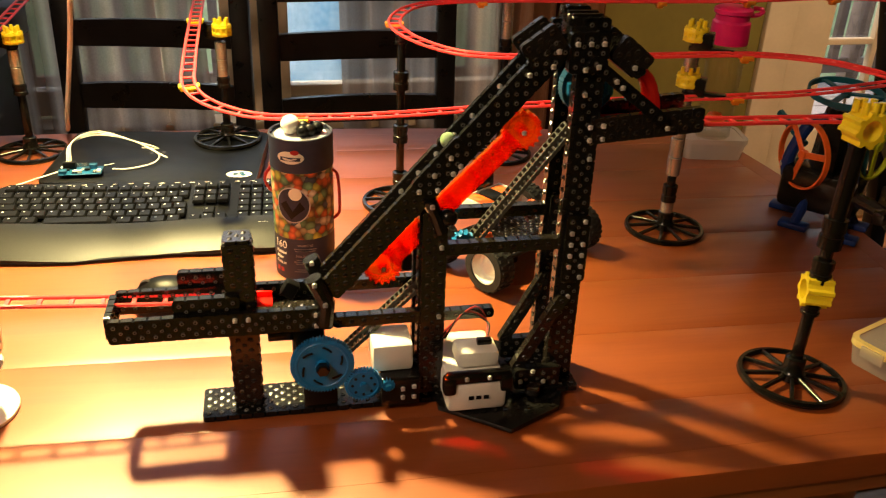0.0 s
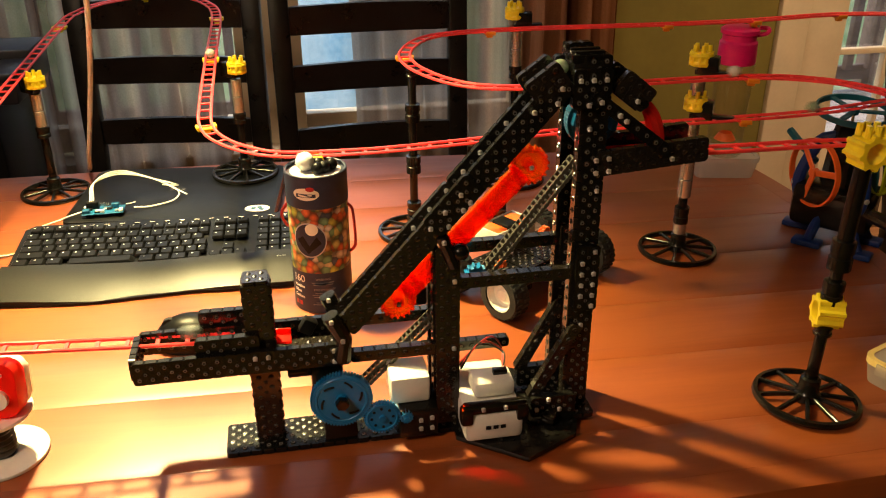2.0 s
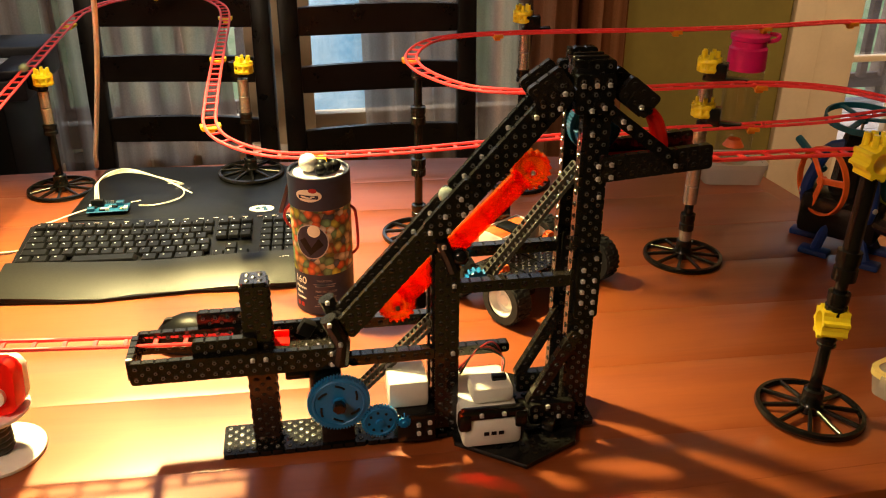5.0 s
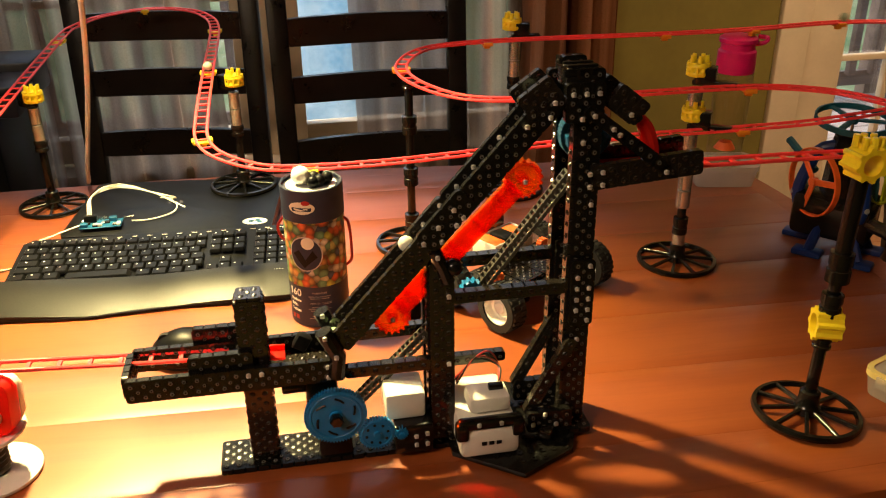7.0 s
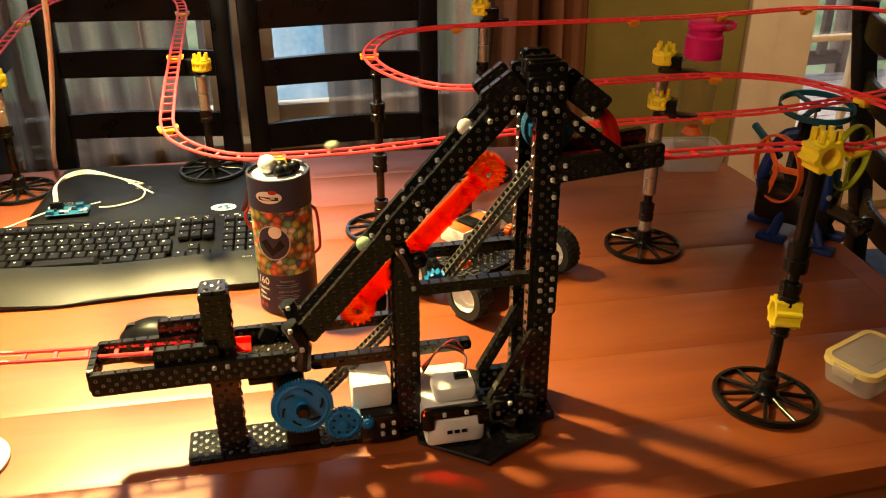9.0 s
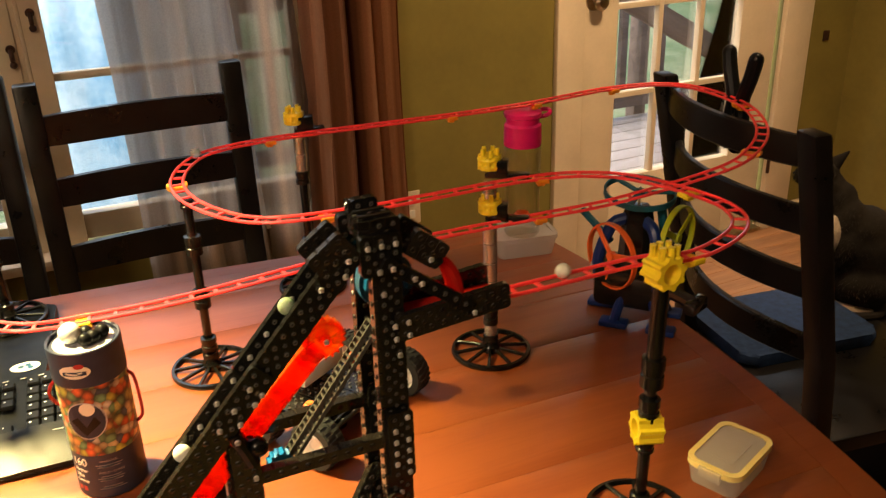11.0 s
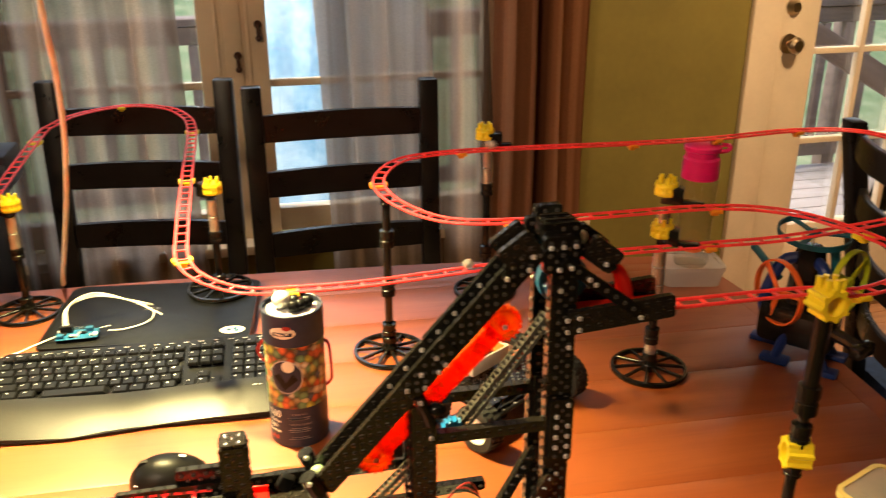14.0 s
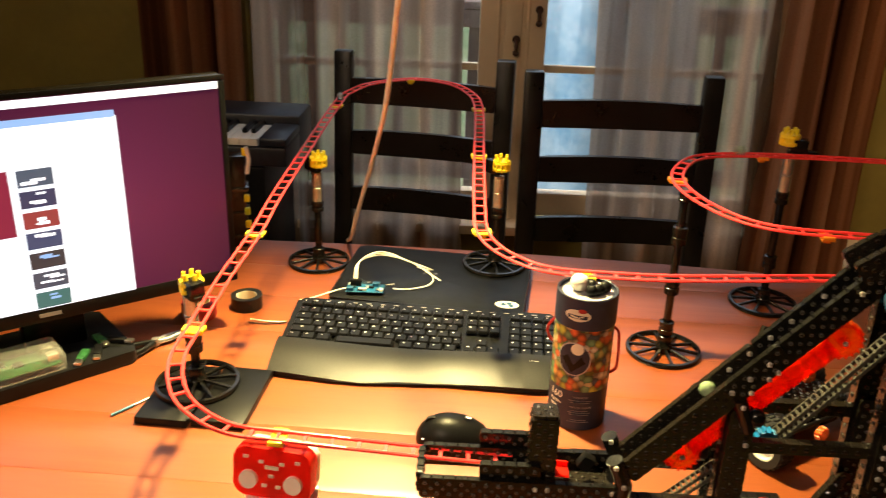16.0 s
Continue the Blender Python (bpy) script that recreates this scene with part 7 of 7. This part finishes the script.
def cat_and_stool():
    st = thing("stool", "plain black box stool beside the chair", "stool", pose(1.535, 1.600, 0, 0, 0, 5))
    part("body", box(bmesh.new(), (0.34, 0.40, 0.415), (0, 0, 0.2085), bevel=0.012), M_MATTE, st)
    part("seat_pad", box(bmesh.new(), (0.36, 0.42, 0.03), (0, 0, 0.432), bevel=0.012), M_MATTE, st)
    c = thing("cat", "dark grey and white cat sitting on black stool", "cat", pose(1.372, 1.658, 0.447, 0, 0, -36))
    c.scale = (0.9, 0.9, 0.9)
    def furry(name, blobs, mt, label="", voxel=0.007):
        b = bmesh.new()
        for at, radii, tilt in blobs:
            ball(b, 1.0, at, radii, 20, Matrix.Rotation(radians(tilt), 3, 'Y'))
        ob = part(name, b, mt, c, label)
        rnd = random.Random(len(blobs))
        h = bmesh.new()
        for at, radii, tilt in blobs:
            rot = Matrix.Rotation(radians(tilt), 3, 'Y')
            for k in range(900):
                d = Vector((rnd.gauss(0, 1), rnd.gauss(0, 1), rnd.gauss(0, 1))).normalized()
                p = Vector(at) + rot @ Vector((d.x * radii[0], d.y * radii[1], d.z * radii[2])) * 0.97
                g = (rot @ Vector((d.x / radii[0], d.y / radii[1], d.z / radii[2]))).normalized() * 0.55 + Vector((rnd.uniform(-0.3, 0.3), rnd.uniform(-0.3, 0.3), -0.7))
                sd = g.cross(d).normalized() * 0.0011
                if p.z > 0.004:
                    h.faces.new([h.verts.new(p - sd), h.verts.new(p + sd), h.verts.new(p + g.normalized() * rnd.uniform(0.005, 0.009))])
        part("fur", h, mt, ob, smooth=False)["kind"] = "stuff"
        md = ob.modifiers.new("blend", 'REMESH')
        md.mode, md.voxel_size, md.use_smooth_shade = 'VOXEL', voxel, True
        sm = ob.modifiers.new("soften", 'SMOOTH')
        sm.factor, sm.iterations = 0.6, 8
        return ob
    furry("body", (((0.030, 0.0, 0.135), (0.090, 0.092, 0.130), -6), ((0.020, 0.0, 0.205), (0.075, 0.078, 0.065), -20), ((-0.030, -0.02, 0.215), (0.050, 0.055, 0.080), 25), ((-0.052, 0.0, 0.270), (0.046, 0.048, 0.062), 25),
                   ((-0.104, 0.0, 0.348), (0.048, 0.046, 0.042), 0), ((-0.140, 0.0, 0.338), (0.026, 0.026, 0.022), 0), ((-0.080, 0.0, 0.310), (0.042, 0.042, 0.050), 20), ((0.030, -0.062, 0.070), (0.080, 0.050, 0.062), 0), ((-0.02, -0.062, 0.150), (0.040, 0.035, 0.070), 10)), M_FUR_DARK)
    furry("chest", (((-0.066, -0.048, 0.182), (0.040, 0.058, 0.078), 10), ((-0.064, -0.054, 0.100), (0.038, 0.056, 0.085), 0)), M_FUR_WHITE, "white chest fur")
    furry("belly", (((-0.005, -0.090, 0.020), (0.080, 0.030, 0.018), 0),), M_FUR_WHITE, "white belly fur", 0.005)
    for x, tilt in ((-0.072, 40), (-0.126, -20)):
        b = bmesh.new()
        cyl(b, 0.020, 0.050, (0, 0, 0.022), r2=0.002, seg=14)
        for v in b.verts:
            v.co.y *= 0.5
        part("ear", b, M_FUR_DARK, c, m=pose(x, 0, 0.376, 0, tilt, 0))
    b = bmesh.new()
    tube(b, spline([(0.095, -0.03, 0.016), (0.08, -0.10, 0.014), (0.0, -0.128, 0.014), (-0.09, -0.115, 0.014)], 0.01), 0.012, 10)
    part("tail", b, M_FUR_DARK, c)
    for dx in (-0.095, -0.055):
        furry("paw", (((dx, -0.075, 0.016), (0.030, 0.022, 0.016), 0),), M_FUR_WHITE, "", 0.004)


def digital_piano():
    p = thing("digital_piano", "dark digital piano on stand behind monitor", "piano", pose(-1.070, 2.060, 0, 0, 0, 12))
    part("body", box(bmesh.new(), (1.0, 0.15, 0.09), (-0.5, -0.06, 0.835), bevel=0.008), M_ROYALBLACK, p)
    part("key_bed", box(bmesh.new(), (1.0, 0.16, 0.05), (-0.5, -0.213, 0.812), bevel=0.006), M_ROYALBLACK, p)
    part("end_block", box(bmesh.new(), (0.07, 0.155, 0.022), (-0.034, -0.213, 0.849), bevel=0.006), M_ROYALBLACK, p)
    k0 = part("white_key", box(bmesh.new(), (0.0225, 0.14, 0.018), bevel=0.001, seg=1), M_WHITEPL, p, m=pose(-0.083, -0.217, 0.8475))
    for i in range(1, 14):
        again(k0, pose(-0.083 - 0.0235 * i, -0.217, 0.8475))
    kb = None
    for i in range(13):
        if i % 7 in (2, 6):
            continue
        m = pose(-0.095 - 0.0235 * i, -0.19, 0.862)
        if kb is None:
            kb = part("black_key", box(bmesh.new(), (0.012, 0.09, 0.012), bevel=0.001, seg=1), M_KEY, p, m=m)
        else:
            again(kb, m)
    for x in (-0.08, -0.9):
        part("stand_leg", box(bmesh.new(), (0.05, 0.30, 0.785), (x, -0.15, 0.394), bevel=0.005), M_KEY, p)


M_ROYALBLACK = mat("piano_case", (0.012, 0.014, 0.022), 0.4, var=0.3, scale=60, bump=0.05)

# ---------------------------------------------------------------- what moves
MARBLE_R = 0.0080
LAP, HEAD_T, CLIMB_T = 9.4, 0.9, 4.5
LENGTH = (len(LINE) - 1) * 0.006


def arc_of(x, y, lo, hi):
    best = min(range(int(lo * len(LINE)), int(hi * len(LINE))), key=lambda i: (LINE[i].x - x) ** 2 + (LINE[i].y - y) ** 2)
    return best * 0.006


# seconds after leaving the outlet, and how far along the track a marble is
PACE = [(0.0, 0.0), (1.2, arc_of(0.60, 0.93, 0, 0.2)), (1.7, arc_of(0.42, 1.107, 0, 0.25)), (2.2, arc_of(0.17, 1.06, 0.05, 0.3)), (2.6, arc_of(-0.06, 1.17, 0.1, 0.4)),
        (3.85, arc_of(0.50, 1.47, 0.2, 0.5)), (6.25, arc_of(-0.176, 0.993, 0.4, 0.75)), (6.75, arc_of(-0.43, 1.385, 0.5, 0.8)), (7.65, arc_of(-0.72, 1.88, 0.6, 0.85)), (LAP, LENGTH)]


def lift_point(u, v, z):
    return LIFT @ Vector((u, v, z))


def marble_at(t, e0, e1):
    """Where a marble is at t that left the outlet at e0 and leaves it again at e1."""
    up = Vector((0, 0, MARBLE_R + 0.0008))
    if t >= e1:
        e0, e1 = e1, e1 + 17.0
    elif t < e0:
        e0, e1 = e0 - 15.0, e0
    tau = t - e0
    if 0 <= tau <= LAP:
        s = float(np.interp(tau, [a for a, b in PACE], [b for a, b in PACE]))
        i = min(len(LINE) - 2, int(s / 0.006))
        return LINE[i].lerp(LINE[i + 1], s / 0.006 - i) + up
    stages = [(e0 + LAP, LINE[-1] + up), (e0 + LAP + 0.15, lift_point(0.090, 0.026, 0.135)), (e0 + LAP + 0.35, lift_point(0.128, 0.0185, 0.139)),
              (max(e0 + LAP + 0.4, e1 - HEAD_T - CLIMB_T), lift_point(0.130, 0.0185, 0.158)), (e1 - HEAD_T, lift_point(0.345, 0.0185, 0.399)),
              (e1 - 0.55, lift_point(0.385, 0.024, 0.392)), (e1 - 0.30, lift_point(0.415, 0.024, 0.386)), (e1 - 0.15, lift_point(0.450, 0.024, 0.342)), (e1, LINE[0] + up)]
    if t <= stages[0][0]:
        return stages[0][1]
    for (a, p), (b, q) in zip(stages, stages[1:]):
        if a <= t <= b:
            return p.lerp(q, (t - a) / max(1e-6, b - a))
    return stages[-1][1]


MARBLES = []


def rolling_marbles():
    white = mat("white_marble", (0.72, 0.68, 0.58), 0.22, var=0.12, scale=90)
    green = mat("green_marble", (0.20, 0.42, 0.16), 0.12, var=0.5, scale=70, trans=0.35, base2=(0.65, 0.70, 0.55))
    clear = mat("clear_marble", (0.55, 0.62, 0.60), 0.08, var=0.4, scale=70, trans=0.6)
    for e0, e1, mt, lab in ((-7.35, 8.1, clear, "small clear grey glass marble on track"), (-4.75, 10.8, white, "small white marble on track"), (-3.25, 12.95, green, "small green and white marble on track"),
                            (0.25, 14.4, white, "small white marble on track"), (-12.55, 2.85, green, "small green and white marble on track")):
        o = part("rolling_marble", ball(bmesh.new(), MARBLE_R, seg=20), mt, None)
        tagged(o, lab, "marble", "rolling marbles")
        MARBLES.append((o, e0, e1))


def motions():
    for o, e0, e1 in MARBLES:
        rows, roll = [], 0.0
        prev = marble_at(0.0, e0, e1)
        for k in range(161):
            t = k * 0.1
            p = marble_at(t, e0, e1)
            roll += min(70, math.degrees((p - prev).length / MARBLE_R) * 0.5)
            prev = p
            rows.append((t, Matrix.Translation(p) @ pose(0, 0, 0, 0, roll % 360, 20)))
        walk(o, rows)
    for ob, rate in ((GEAR_BIG, 26.0), (GEAR_MID, -43.3), (GEAR_SMALL, 117.0), (HEAD_WHEEL, 40.0)):
        m0 = ob.matrix_basis.copy()
        walk(ob, [(k * 0.5, m0 @ pose(0, 0, 0, 0, 0, rate * k * 0.5)) for k in range(33)])


wall_blocks()
window_unit()
curtains()
glazed_door()
wall_plates()
outdoors()
dining_table()
chairs()
marble_lift()
track_stands()
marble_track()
marble_canister()
keyboard()
laptop()
circuit_board()
computer_mouse()
monitor()
small_computer()
pliers_and_tools()
jumper_wire()
hanging_cord()
desk_robot()
game_remote()
lunch_box("lunch_box", pose(0.564, 0.790, TOP, 0, 0, 35), 0.102, 0.070, 0.036, M_YELLOWRIM, "small clear food box with yellow rim")
lunch_box("food_container", pose(0.512, 1.498, TOP, 0, 0, 2), 0.125, 0.090, 0.042, M_FROST, "clear plastic food container under the bottle")
water_bottle()
disc_launcher()
toy_car()
spring_clamp()
cat_and_stool()
digital_piano()
rolling_marbles()

floor_boards()
motions()
